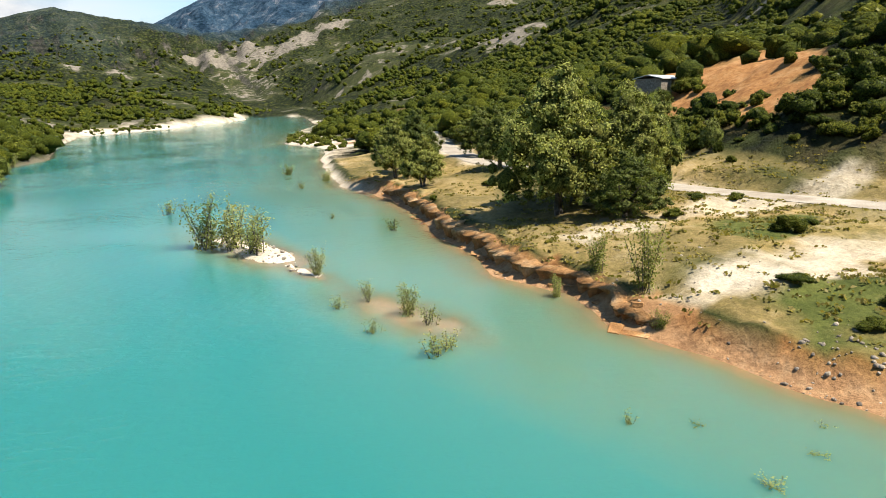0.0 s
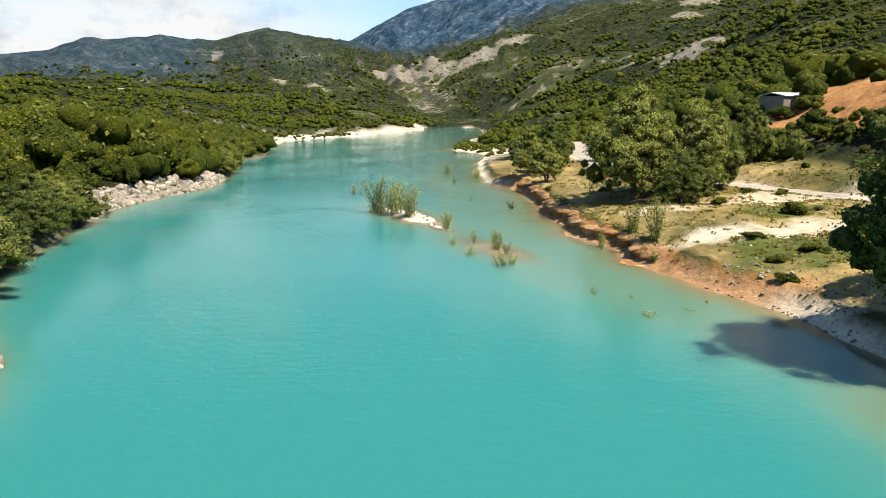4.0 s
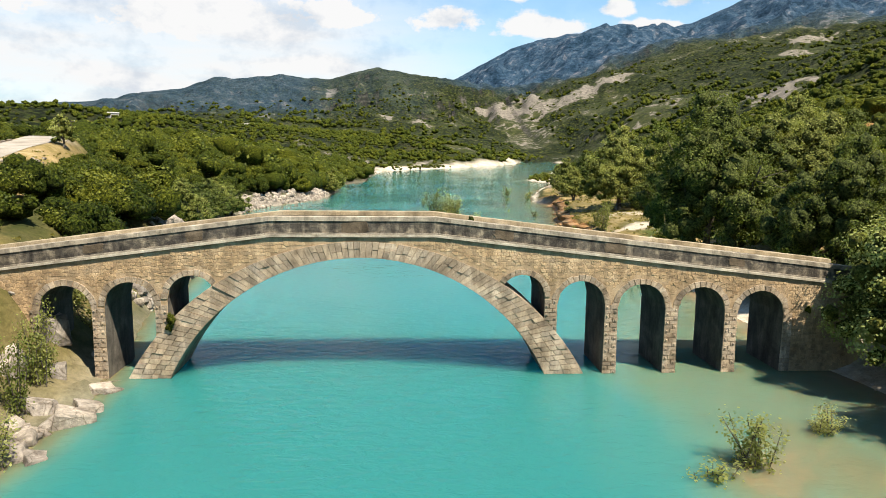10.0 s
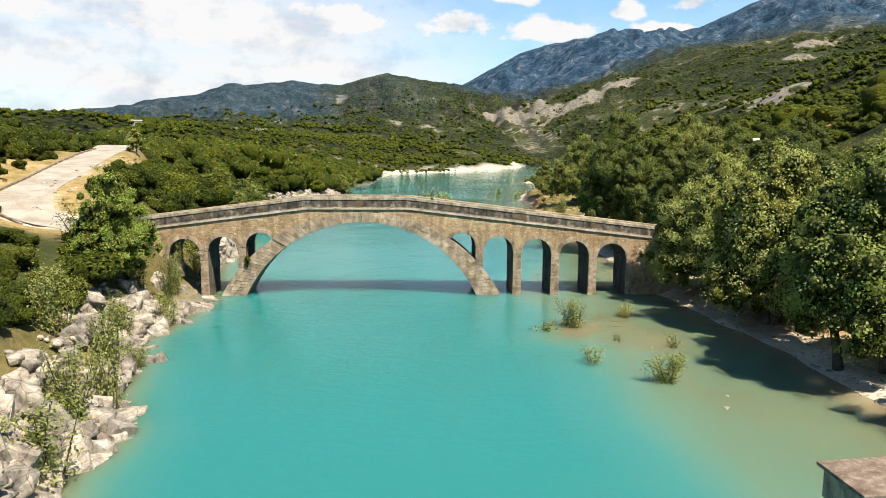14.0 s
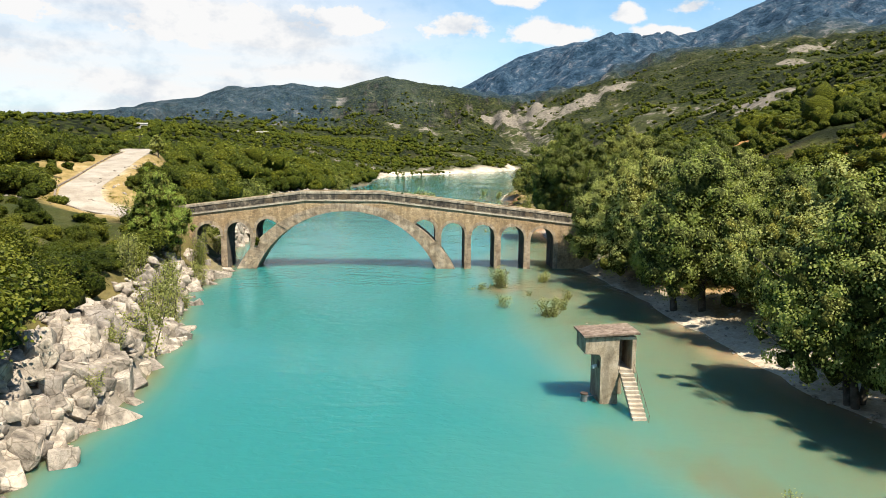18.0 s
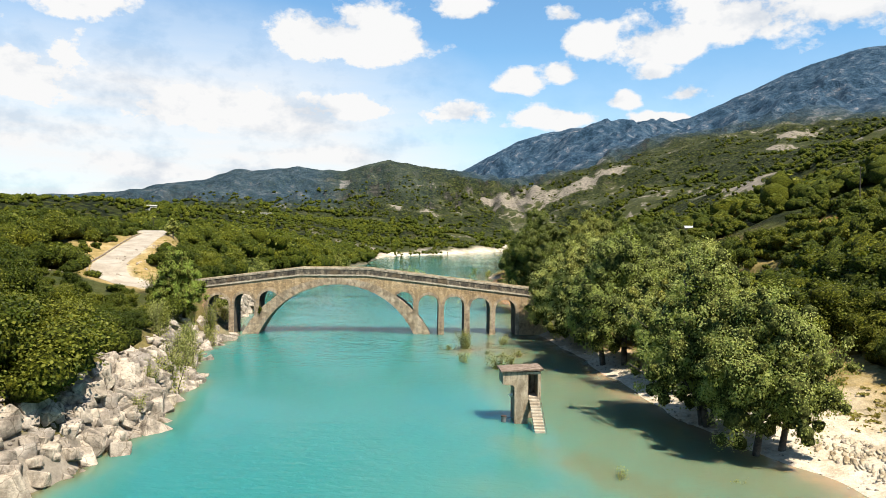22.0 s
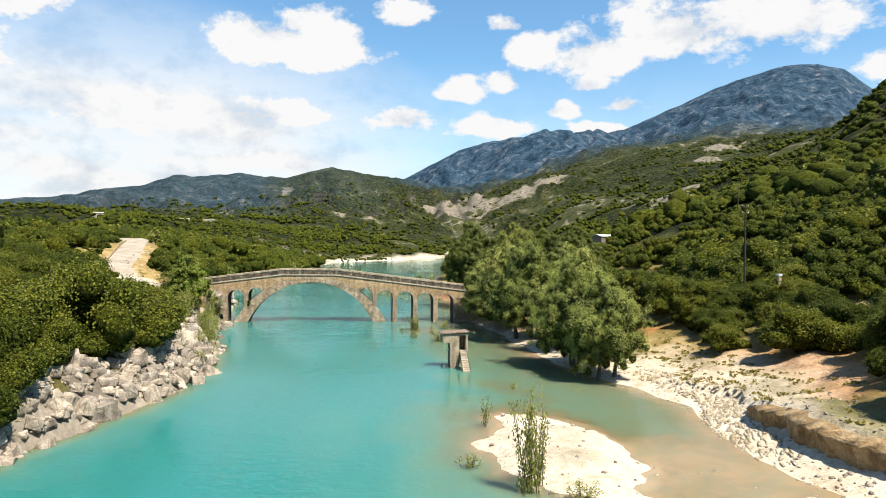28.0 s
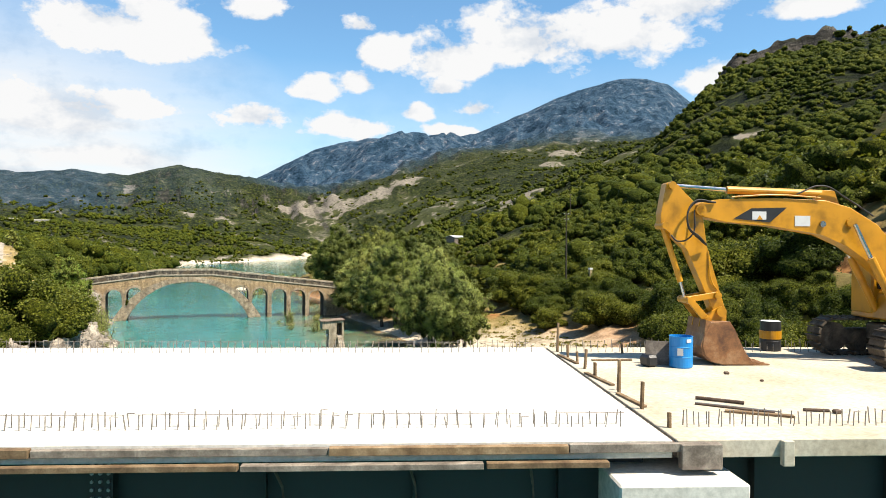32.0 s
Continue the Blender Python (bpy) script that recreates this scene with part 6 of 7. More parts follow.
def plant(kind, x, y, tall, wide, turn, label, category="tree", group="", sink=0.15, z=None):
    """Sets a copy of a tree ten metres tall and nine wide at a place."""
    ground_z = float(land([x], [y])[0]) if z is None else z
    ob = copy_thing(kind, Matrix())
    ob.matrix_world = pose(x, y, ground_z - sink, 0, 0, turn) @ Matrix.Diagonal((wide / 9, wide / 9, tall / 10, 1))
    return tagged(ob, label, category, group)


MAT_FRESH = leaf_material("fresh_green_leaves", (0.055, 0.095, 0.013), (0.125, 0.185, 0.028), (0.23, 0.285, 0.06), 0.4, through_light=0.35)
FRESH_TREES = [tree_kind(451, stems=2, leafcount=26000, leaf=0.16, clumps=420, mat=MAT_FRESH, low=0.2, spire=0.3)]
PLANE_TREES = [tree_kind(400 + i, stems=2 + i % 2, leafcount=62000, leaf=0.118, clumps=700, low=0.7) for i in range(3)]
DARK_TREES = [tree_kind(420 + i, stems=2, leafcount=62000, leaf=0.1, clumps=640, mat=MAT_DARKTREE, low=0.2) for i in range(3)]
FAR_TREES = [tree_kind(430 + i, stems=2, leafcount=26000, leaf=0.15, clumps=380, mat=MAT_DARKTREE, low=0.15, spire=0.75) for i in range(3)]
SMALL_TREES = [tree_kind(440 + i, stems=3, leafcount=3000, leaf=0.45, clumps=80, mat=MAT_DARKTREE) for i in range(2)]
gen = np.random.default_rng(9)
for i, (x, y, tall, wide) in enumerate(((33.6, -5, 14.5, 13), (34.1, -15, 15.5, 13), (33.7, -27, 16.5, 13.5), (38.5, -39, 15, 12), (33.8, -50.5, 14.5, 11.5), (34.8, -57.5, 12.5, 10),
                                        (42, -30, 14, 12), (43, -17, 14, 12))):
    plant(PLANE_TREES[i % 3], x, y, tall, wide, i * 77, "spreading grey-green plane tree at the water's edge", "tree", "plane trees on the bank")
for i, (x, y, tall, wide) in enumerate(((36.2, 30, 19.5, 17), (46, 33, 18, 15), (53, 38, 18, 16), (38.5, 13, 14.5, 12), (50, 13, 15, 14), (61, 30, 16, 15))):
    plant(DARK_TREES[i % 3], x, y, tall, wide, i * 63, "tall dark green tree beside the old bridge", "tree", "trees beyond the bridge")
for i, (x, y, tall, wide) in enumerate(((44.5, 88.5, 17.5, 15), (54.5, 88.5, 14, 12), (50, 94, 15, 12), (48, 81.5, 7.5, 9), (44.8, 124, 8.5, 8), (46.5, 138, 11, 9), (53, 144, 12, 10), (81, 112, 11, 8), (61, 128, 11, 9), (70, 150, 11, 10), (57, 150, 9, 8))):
    plant(FAR_TREES[(i + 1) % 3], x, y, tall, wide, i * 51, "round leafy tree on the red earth bank", "tree", "trees on the terrace")
for i, (y, tall, wide) in enumerate(((60, 8.5, 9), (66, 7.5, 8), (72, 8.5, 9), (79, 7, 8), (86, 8, 9), (93, 7, 8), (100, 7.5, 9), (178, 7, 8), (188, 8, 9))):
    plant(FAR_TREES[i % 3], float(along(LEFT, np.array([y]))[0]) - 0.5, y, tall, wide, i * 71, "dense dark tree overhanging the water's edge", "tree", "trees on the far shore")
plant(FRESH_TREES[0], -19.6, -10.4, 9.3, 7.2, 20, "bright green tree below the old bridge's end")
for i, (x, y, tall, wide) in enumerate(((59.5, 91, 12.5, 6.5), (62.5, 94, 10, 5), (80.5, 101, 5.5, 3.4))):
    plant(PLANE_TREES[i], x, y, tall, wide, i * 40, "slim pale green young tree on the terrace", "tree", "young trees on the terrace")
plant(SMALL_TREES[0], -43.2, 57.5, 5.2, 4, 0, "small tree at the lane's verge")


def young_shrub(seed, count=260, leaf=0.2, bare=0.0):
    """A waterside shrub one metre tall: thin stems with loose leaves."""
    gen = np.random.default_rng(seed)
    thing = empty("shrub")
    bm = bmesh.new()
    stems = []
    for _ in range(9):
        a, lean = gen.uniform(0, 6.28), gen.uniform(0.05, 0.4)
        tip = Vector((math.cos(a) * lean, math.sin(a) * lean, gen.uniform(0.6, 1.0)))
        foot = Vector((gen.normal() * 0.08, gen.normal() * 0.08, -0.15))
        rod(bm, foot, tip, 0.012, 0.004, 4)
        stems.append((foot, tip))
    part("stem", bm, MAT_BARK, thing)
    pts = []
    for _ in range(count):
        foot, tip = stems[gen.integers(0, len(stems))]
        p = foot.lerp(tip, gen.uniform(0.25 + bare * 0.4, 1.03)) + Vector(gen.normal(size=3)) * 0.06
        pts.append(p)
    pts = np.array(pts)
    out = pts - np.array([0, 0, 0.4])
    v = leaves(pts, out, leaf * 0.5, gen)
    q = np.arange(len(v)).reshape(-1, 4)
    foliage = new("foliage", quick_mesh("foliage", v, np.concatenate([q[:, [0, 1, 2]], q[:, [0, 2, 3]]]), MAT_WILLOW, tris=True))
    foliage.parent = thing
    return thing


YOUNG = [young_shrub(500 + i, 1500 if i < 2 else 260, 0.08 if i < 2 else 0.13, 0 if i < 2 else 0.5) for i in range(4)]
# waterside shrubs: x, y, height, width, kind
IN_WATER = ((10.4, 104, 6.2, 6.5, 0), (12.6, 101.5, 4.8, 6, 1), (14.1, 97.7, 4.2, 5.4, 0), (17.1, 86.7, 2.6, 2.2, 1), (18.2, 76.5, 2.0, 1.8, 2), (19.6, 72.1, 2.5, 2.6, 0), (15.5, 75.8, 1.5, 1.5, 3),
            (17.8, 63.6, 1.9, 2.6, 3), (18.9, 64.5, 1.6, 2, 2), (21.8, 51.2, 1.1, 1.0, 2), (23, 44.1, 1.0, 1.6, 2), (8.9, 131.3, 2.5, 3, 3), (31.6, 103.5, 2.0, 3, 2), (19.9, 69.2, 1.5, 2, 3), (15.9, 69.4, 1.4, 1.6, 3),
            (24.6, 49.5, 0.7, 1.2, 3), (27, 45, 0.7, 1.4, 3), (29.5, 46.5, 0.7, 1.2, 2), (13.5, 60, 0.5, 0.8, 3), (37, 175, 3, 3.5, 0), (33, 150, 1.6, 1.8, 3), (28, 116, 1.2, 1.2, 2),
            (18, -13.1, 2.8, 3.6, 0), (20.7, -27.3, 2.4, 3.2, 1), (17.1, -23.2, 1.7, 2.4, 3), (23.6, -9.6, 1.8, 2.6, 0), (15.7, -14.2, 1.3, 2.8, 3), (24.1, -19.7, 1.5, 1.8, 2), (20.4, -17.7, 1.0, 1.0, 3), (22.5, -24.5, 1.8, 2, 2),
            (17.6, -90.8, 6.4, 2.7, 0), (18.6, -89.6, 4.4, 1.9, 1), (17.9, -75.9, 2.6, 1.5, 2), (15, -85.9, 1.5, 2, 3), (20.3, -92.6, 1.6, 2.6, 1), (23.5, -62, 1.2, 1.2, 3))
for i, (x, y, tall, wide, k) in enumerate(IN_WATER):
    zz = max(float(land([x], [y])[0]), -0.45)
    plant(YOUNG[k], x, y, tall * 10 * 1.05, wide * 9 * 1.1, i * 47, "pale green willow shrub standing in the shallows", "shrub", "shrubs in the shallows", 0.1, zz)
ON_BANK = ((-11.6, -35.5, 4.6, 3.6, 1), (-11.8, -31, 5.2, 3.4, 1), (-13.6, -26.5, 4.2, 4, 0), (-10.6, -45.5, 2.6, 2.8, 0), (-12.4, -58, 2.4, 3.2, 0), (-15.5, -20, 3.2, 3.6, 1), (-21.5, -3.5, 3.2, 4, 0), (-24, -6.5, 3.5, 5, 1), (-18.6, -8.5, 2.6, 3.6, 0), (-18, -1.6, 2.2, 2.6, 1), (-18.4, 7, 3.6, 5, 0), (-21, 9, 4, 5, 1), (-22.5, 0.5, 1.6, 2.5, 0), (35.3, 70.2, 3.1, 3.4, 0), (34.6, 64.2, 5.3, 4, 1), (32.1, 59.9, 1.4, 1.9, 0), (31.6, 70.6, 2.4, 2, 1), (-15.1, -12.1, 2.8, 3.6, 0), (-15.9, -27.6, 5.2, 3.4, 1), (-10.6, -40.5, 4.4, 4.6, 0),
           (-16.2, -28.6, 3.9, 3.4, 1), (-9.6, -51, 1.8, 2.6, 1), (-12, -36, 2.2, 3, 0), (-13.4, -23.5, 2.2, 3, 0), (-9.8, -56.5, 1.2, 1.6, 0), (-16.7, -6.8, 4.6, 2.6, 1), (-17.2, -3.4, 4.8, 3, 0), (-22.2, 44.5, 3.4, 3.4, 0),
           (-29, 72, 2.6, 4, 0), (-25, 150, 3.5, 5, 1), (-21, 182, 3.5, 6, 0), (-19, 236, 4, 7, 1), (41, 160, 3, 4, 0), (30.3, -63, 1.0, 1.4, 1))
for i, (x, y, tall, wide, k) in enumerate(ON_BANK):
    plant(YOUNG[k], x, y, tall * 10, wide * 9, i * 59, "light green waterside shrub on the bank", "shrub", "shrubs on the bank")
LOW = ((106.5, 139, 3.6, 6.5), (110.5, 137, 3.4, 6), (103, 142.5, 3.6, 6), (114.5, 138, 3, 5), (54.1, 67.5, 1.6, 3.2), (57.5, 68, 1.0, 2.2), (79.4, 98.5, 2.2, 1.6), (77, 94, 1.0, 1.6), (41, 57, 0.7, 2.6), (43, 51, 0.8, 3.2), (38.5, 50, 0.7, 2.4), (36, 46, 0.7, 2.4), (47, 45, 0.7, 3), (62, 80, 0.9, 2.0),
       (58, 82, 0.9, 2.2), (52, 79, 0.9, 2.4), (66, 60, 0.8, 2.2), (46, 100, 1.0, 2.6), (50, 112, 1.2, 2.6), (40, 110, 0.8, 1.6), (84, 90, 1.2, 1.8), (88, 110, 2.0, 2.8), (94, 116, 2.4, 3.0), (98, 108, 2.2, 2.8))
for i, (x, y, tall, wide) in enumerate(LOW):
    ob = new("shrub", SHRUB_MESHES[i % 6])
    ob.matrix_world = pose(x, y, float(land([x], [y])[0]) - 0.2, 0, 0, i * 40) @ Matrix.Diagonal((wide * 0.55, wide * 0.55, tall * 0.8, 1))
    tagged(ob, "low rounded green shrub on the grassy terrace", "shrub", "shrubs on the terrace")
for i, (x, y, tall, wide) in enumerate(((-19.6, -66.5, 4.6, 7), (-16.8, -71.5, 4.2, 6.5), (-16.6, -77, 4.4, 7), (-18.4, -60.5, 4.2, 6), (-17.2, -82.5, 4.4, 7), (-20, -73.5, 5, 7))):
    ob = new("shrub", SHRUB_MESHES[i % 6])
    ob.matrix_world = pose(x, y, float(land([x], [y])[0]) - 0.5, 0, 0, i * 67) @ Matrix.Diagonal((wide * 0.5, wide * 0.5, tall * 0.75, 1))
    tagged(ob, "dense dark green shrub hanging over the rock face", "shrub", "shrubs over the rock face")
# tufts of dry and green grass on the terrace and on the gravel
gen = np.random.default_rng(81)
tx = np.concatenate([gen.uniform(33, 100, 9000), gen.uniform(33, 50, 1800), gen.uniform(-45, -24, 900)])
ty = np.concatenate([gen.uniform(36, 150, 9000), gen.uniform(-105, -2, 1800), gen.uniform(2, 62, 900)])
tz = land(tx, ty)
marks = ground_marks(tx, ty, tz)
ok = (gen.random(len(tx)) < 0.25 + fbm(tx, ty, 12, 3, 19) * 1.3 + marks["turf"] * 0.6) & (tz > 0.9) & (lane_at(RIGHT_LANE, tx, ty)[0] > 2.4) & (lane_at(LEFT_LANE, tx, ty)[0] > 3.6)
tx, ty, tz = np.repeat(tx[ok], 7), np.repeat(ty[ok], 7), np.repeat(tz[ok], 7)
pts = np.stack([tx + gen.normal(size=len(tx)) * 0.22, ty + gen.normal(size=len(tx)) * 0.22, tz + 0.1], 1)
v = leaves(pts, np.array([0, 0, 0.1]) + gen.normal(size=(len(tx), 3)) * 0.4, 0.32, gen)
q = np.arange(len(v)).reshape(-1, 4)
MAT_TUFT = leaf_material("dry_grass_tufts", (0.0585, 0.0715, 0.013), (0.1365, 0.1235, 0.0325), (0.273, 0.221, 0.0845), 0.15)
tagged(new("grass", quick_mesh("grass", v, q, MAT_TUFT)), "sparse tufts of dry and green grass", "grass", kind="stuff")
for kind in FRESH_TREES + PLANE_TREES + DARK_TREES + FAR_TREES + SMALL_TREES + YOUNG:
    for o in [*kind.children_recursive, kind]:
        bpy.data.objects.remove(o)


# ---------------- boulders and stones ----------------
MAT_ROCK = rough_surface("bleached_limestone", (0.12, 0.1, 0.08), (0.32, 0.275, 0.22), (0.43, 0.38, 0.315), 0.9, 0.92, 1.0, 0.1, 5, 0.25, streak=0.3, crack=0.9)


def rock_mesh(seed, flat=0.75):
    """A fractured stone of about one metre: a hull with sharp, slightly worn edges."""
    gen = np.random.default_rng(seed)
    bm = bmesh.new()
    corner = gen.uniform(-0.72, 0.72, (15, 3)) * np.array([1, gen.uniform(0.6, 0.95), flat * gen.uniform(0.65, 1.05)])
    corner[:8] = (np.array([(i, j, k) for i in (-1, 1) for j in (-1, 1) for k in (-1, 1)]) * np.array([0.56, 0.46, 0.4 * flat / 0.75])) * gen.uniform(0.65, 1.15, (8, 3))
    for c in corner:
        bm.verts.new(c)
    made = bmesh.ops.convex_hull(bm, input=bm.verts[:])
    bmesh.ops.delete(bm, geom=list(set(made["geom_interior"] + made["geom_unused"])), context="VERTS")
    bmesh.ops.dissolve_limit(bm, angle_limit=radians(14), verts=bm.verts[:], edges=bm.edges[:])
    bmesh.ops.bevel(bm, geom=bm.edges[:], offset=0.045, segments=1, affect="EDGES")
    bmesh.ops.triangulate(bm, faces=bm.faces[:])
    bmesh.ops.subdivide_edges(bm, edges=[e for e in bm.edges if e.calc_length() > 0.35], cuts=1)
    bmesh.ops.triangulate(bm, faces=bm.faces[:])
    for v in bm.verts:
        v.co += Vector(gen.normal(size=3)) * 0.014
    me = bpy.data.meshes.new("boulder")
    bm.to_mesh(me)
    bm.free()
    me.materials.append(MAT_ROCK)
    return me


ROCKS = [rock_mesh(600 + i) for i in range(12)]
gen = np.random.default_rng(33)
# the rocky foot of the left bank: stretches along the river, how far up it reaches, how many, size
for y0, y1, up, count, small, big in ((-100, -62, 3.3, 72, 0.6, 2.0), (-62, -34, 3.7, 124, 0.6, 2.1), (-34, -8, 4.2, 50, 0.6, 2.0), (-8, 6, 5.0, 14, 0.8, 2.0), (18, 57, 3.2, 44, 0.9, 2.8)):
    for _ in range(count):
        y = gen.uniform(y0, y1)
        d = gen.uniform(-0.3, 1) ** 1 * up
        x = float(along(LEFT, np.array([y]))[0]) - d
        s = gen.uniform(small, big) * (1.0 if gen.random() < 0.6 else 0.65)
        z = max(float(land([x], [y])[0]), -0.4)
        ob = new("boulder", ROCKS[gen.integers(0, 12)])
        ob.matrix_world = pose(x, y, z + s * 0.02, gen.uniform(-12, 34), gen.uniform(-34, 12), gen.uniform(10, 60) + 90 * gen.integers(0, 4)) @ Matrix.Diagonal((s, s * gen.uniform(0.7, 1), s * gen.uniform(0.8, 1.3), 1))
        tagged(ob, "pale angular limestone boulder at the waterline", "boulder", "boulders on the bank")


for x, y, a, b in ((23.7, -30.2, 1.0, 0.8), (22.6, -32.2, 0.9, 0.75), (20.2, -24.1, 0.7, 0.5), (20.0, -60.5, 0.7, 0.55)):
    ob = new("boulder", ROCKS[int(y) % 12])
    ob.matrix_world = pose(x, y, -0.24, 8, -6, 25 + y * 9) @ Matrix.Diagonal((a, b, 0.42, 1))
    tagged(ob, "flat brown stone awash in the shallows", "boulder", "stones in the shallows")


def rubble_field(name, places, label, mat=None, kinds=None, tilt=40):
    kinds = kinds or SMALL_ROCKS
    base = [np.array([v.co for v in m.vertices]) for m in kinds]
    faces = [np.array([p.vertices for p in m.polygons]) for m in kinds]
    vs, fs, b = [], [], 0
    for i, (x, y, z, s) in enumerate(places):
        k = i % len(base)
        m = np.array((pose(0, 0, 0, gen.uniform(-tilt, tilt), gen.uniform(-tilt, tilt), gen.uniform(0, 360)) @ Matrix.Diagonal((s, s, s, 1))).to_3x3())
        vs.append(base[k] @ m.T + np.array([x, y, z]))
        fs.append(faces[k] + b)
        b += len(base[k])
    me = quick_mesh(name, np.concatenate(vs), np.concatenate(fs), mat or MAT_ROCK_LOOSE, tris=True)
    return tagged(new(name, me), label, "stones", kind="stuff")


def small_rock(seed):
    g = np.random.default_rng(seed)
    bm = bmesh.new()
    bmesh.ops.create_icosphere(bm, subdivisions=1, radius=0.6)
    for v in bm.verts:
        v.co *= g.uniform(0.6, 1.15)
        v.co.z *= 0.6
    me = bpy.data.meshes.new("stone")
    bm.to_mesh(me)
    bm.free()
    return me


SMALL_ROCKS = [small_rock(700 + i) for i in range(8)]
MAT_ROCK_LOOSE = rough_surface("loose_limestone", (0.12, 0.1, 0.08), (0.32, 0.275, 0.22), (0.43, 0.38, 0.315), 0.9, 0.92, 1.0, 0.09, 6, 0.3, island=True, streak=0.3, crack=0.9)
places = []
for y0, y1, up, count in ((-110, -8, 4.2, 1300), (15, 58, 4, 400), (106, 172, 4, 400)):
    y = gen.uniform(y0, y1, count)
    d = gen.uniform(-0.05, 1, count) * up
    x = along(LEFT, y) - d
    places += [(a, b, c, e) for a, b, c, e in zip(x, y, np.maximum(land(x, y), -0.3), gen.uniform(0.15, 0.75, count))]
rubble_field("stones", places, "loose pale limestone rubble on the rocky bank")
places = []
for y0, y1, up, count in ((-105, -60, 3.6, 330), (-60, -34, 3.8, 300), (-34, -8, 4.2, 150), (16, 57, 3.4, 190), (106, 172, 3.2, 300)):
    y = gen.uniform(y0, y1, count)
    x = along(LEFT, y) - gen.uniform(0.0, 1, count) * up
    places += [(a, b, c - 0.1, e) for a, b, c, e in zip(x, y, np.maximum(land(x, y), -0.3), gen.uniform(0.45, 1.35, count))]
rubble_field("ledge_rocks", places, "broken pale limestone ledges of the rocky bank", kinds=ROCKS, tilt=24)
places = []
for x0, x1, y0, y1, count, small, big in ((33, 46, -100, -58, 900, 0.06, 0.34), (26, 38, -104, -86, 400, 0.1, 0.5), (31, 38, 34, 52, 420, 0.1, 0.45), (30.5, 41, -58, -2, 900, 0.08, 0.45), (30, 44, 52, 130, 260, 0.1, 0.35), (14, 20, 82, 106, 160, 0.15, 0.6), (17, 28, -95, -72, 90, 0.1, 0.5),
                                          (-40, -32, -6, 60, 120, 0.2, 0.9)):
    x, y = gen.uniform(x0, x1, count), gen.uniform(y0, y1, count)
    z = land(x, y)
    ok = z > -0.15
    places += [(a, b, c, e) for a, b, c, e in zip(x[ok], y[ok], z[ok], small + (big - small) * gen.random(ok.sum()) ** 2.5)]
rubble_field("stones", places, "scattered pale stones on the gravel banks")


def slab(seed):
    """A broken plate of layered rock."""
    g = np.random.default_rng(seed)
    bm = bmesh.new()
    n = 7
    prism(bm, [(math.cos(a) * g.uniform(0.5, 0.8), math.sin(a) * g.uniform(0.35, 0.6)) for a in np.linspace(0, 6.283, n, endpoint=False)], -0.09, 0.09, Matrix.Rotation(radians(90), 4, "X"))
    bmesh.ops.triangulate(bm, faces=bm.faces[:])
    me = bpy.data.meshes.new("slab")
    bm.to_mesh(me)
    bm.free()
    return me


SLABS = [slab(720 + i) for i in range(6)]
MAT_STRATA = rough_surface("layered_rock", (0.221, 0.1625, 0.091), (0.325, 0.273, 0.1885), (0.416, 0.364, 0.286), 0.6, 0.95, 0.7, 0.04, 10, 0.2, island=True)
# thin layers of rock that break out along the foot of the right bank
base, faces = [np.array([v.co for v in m.vertices]) for m in SLABS], [np.array([p.vertices for p in m.polygons]) for m in SLABS]
vs, fs, b = [], [], 0
for i in range(620):
    y = gen.uniform(-88, -56)
    x = float(along(RIGHT, np.array([y]))[0]) + gen.uniform(0.8, 5.0) + 0.14 * (y + 70)
    s = gen.uniform(0.16, 0.55)
    m = np.array((pose(0, 0, 0, gen.uniform(0, 8), gen.uniform(-9, 0), gen.uniform(40, 75)) @ Matrix.Diagonal((s * 1.9, s * 0.7, s * 0.34, 1))).to_3x3())
    vs.append(base[i % 6] @ m.T + np.array([x, y, float(land([x], [y])[0]) + 0.03]))
    fs.append(faces[i % 6] + b)
    b += len(base[i % 6])
tagged(new("rock_layers", quick_mesh("rock_layers", np.concatenate(vs), np.concatenate(fs), MAT_STRATA, tris=True)), "thin broken layers of pale rock along the bank", "rocks", kind="stuff")


# ledges and clods of red earth that have slipped from the bank into the shallows
MAT_CLOD = rough_surface("red_earth_clod", (0.19, 0.085, 0.028), (0.34, 0.18, 0.07), (0.45, 0.31, 0.17), 0.5, 0.96, 1.0, 0.12, 5, 0.15, streak=0.2)
CLODS = []
for m in ROCKS[:5]:
    m = m.copy()
    m.materials.clear()
    m.materials.append(MAT_CLOD)
    CLODS.append(m)
for i in range(46):
    y = 58 + 80 * (i / 46) + gen.normal() * 2.5
    x = float(along(RIGHT, np.array([y]))[0]) + gen.uniform(-0.5, 2.6)
    s = gen.uniform(0.35, 0.8) if gen.random() < 0.75 else gen.uniform(0.9, 1.5)
    ob = new("earth_ledge", CLODS[i % 5])
    ob.matrix_world = pose(x, y, max(float(land([x], [y])[0]), -0.1) - 0.1 * s, gen.uniform(-12, 12), gen.uniform(-12, 12), gen.uniform(30, 150)) @ Matrix.Diagonal((s * 1.25, s * 0.75, s * gen.uniform(0.35, 0.7), 1))
    tagged(ob, "slipped ledge of bare red-orange earth at the waterline", "earth ledge", "earth ledges on the bank")


# the broken earth bank above the shallows: an upright, gullied face under the turf
MAT_EARTH = rough_surface("ochre_earth_face", (0.2, 0.12, 0.05), (0.37, 0.25, 0.125), (0.47, 0.35, 0.205), 0.9, 0.95, 1.0, 0.12, 5, streak=0.3)


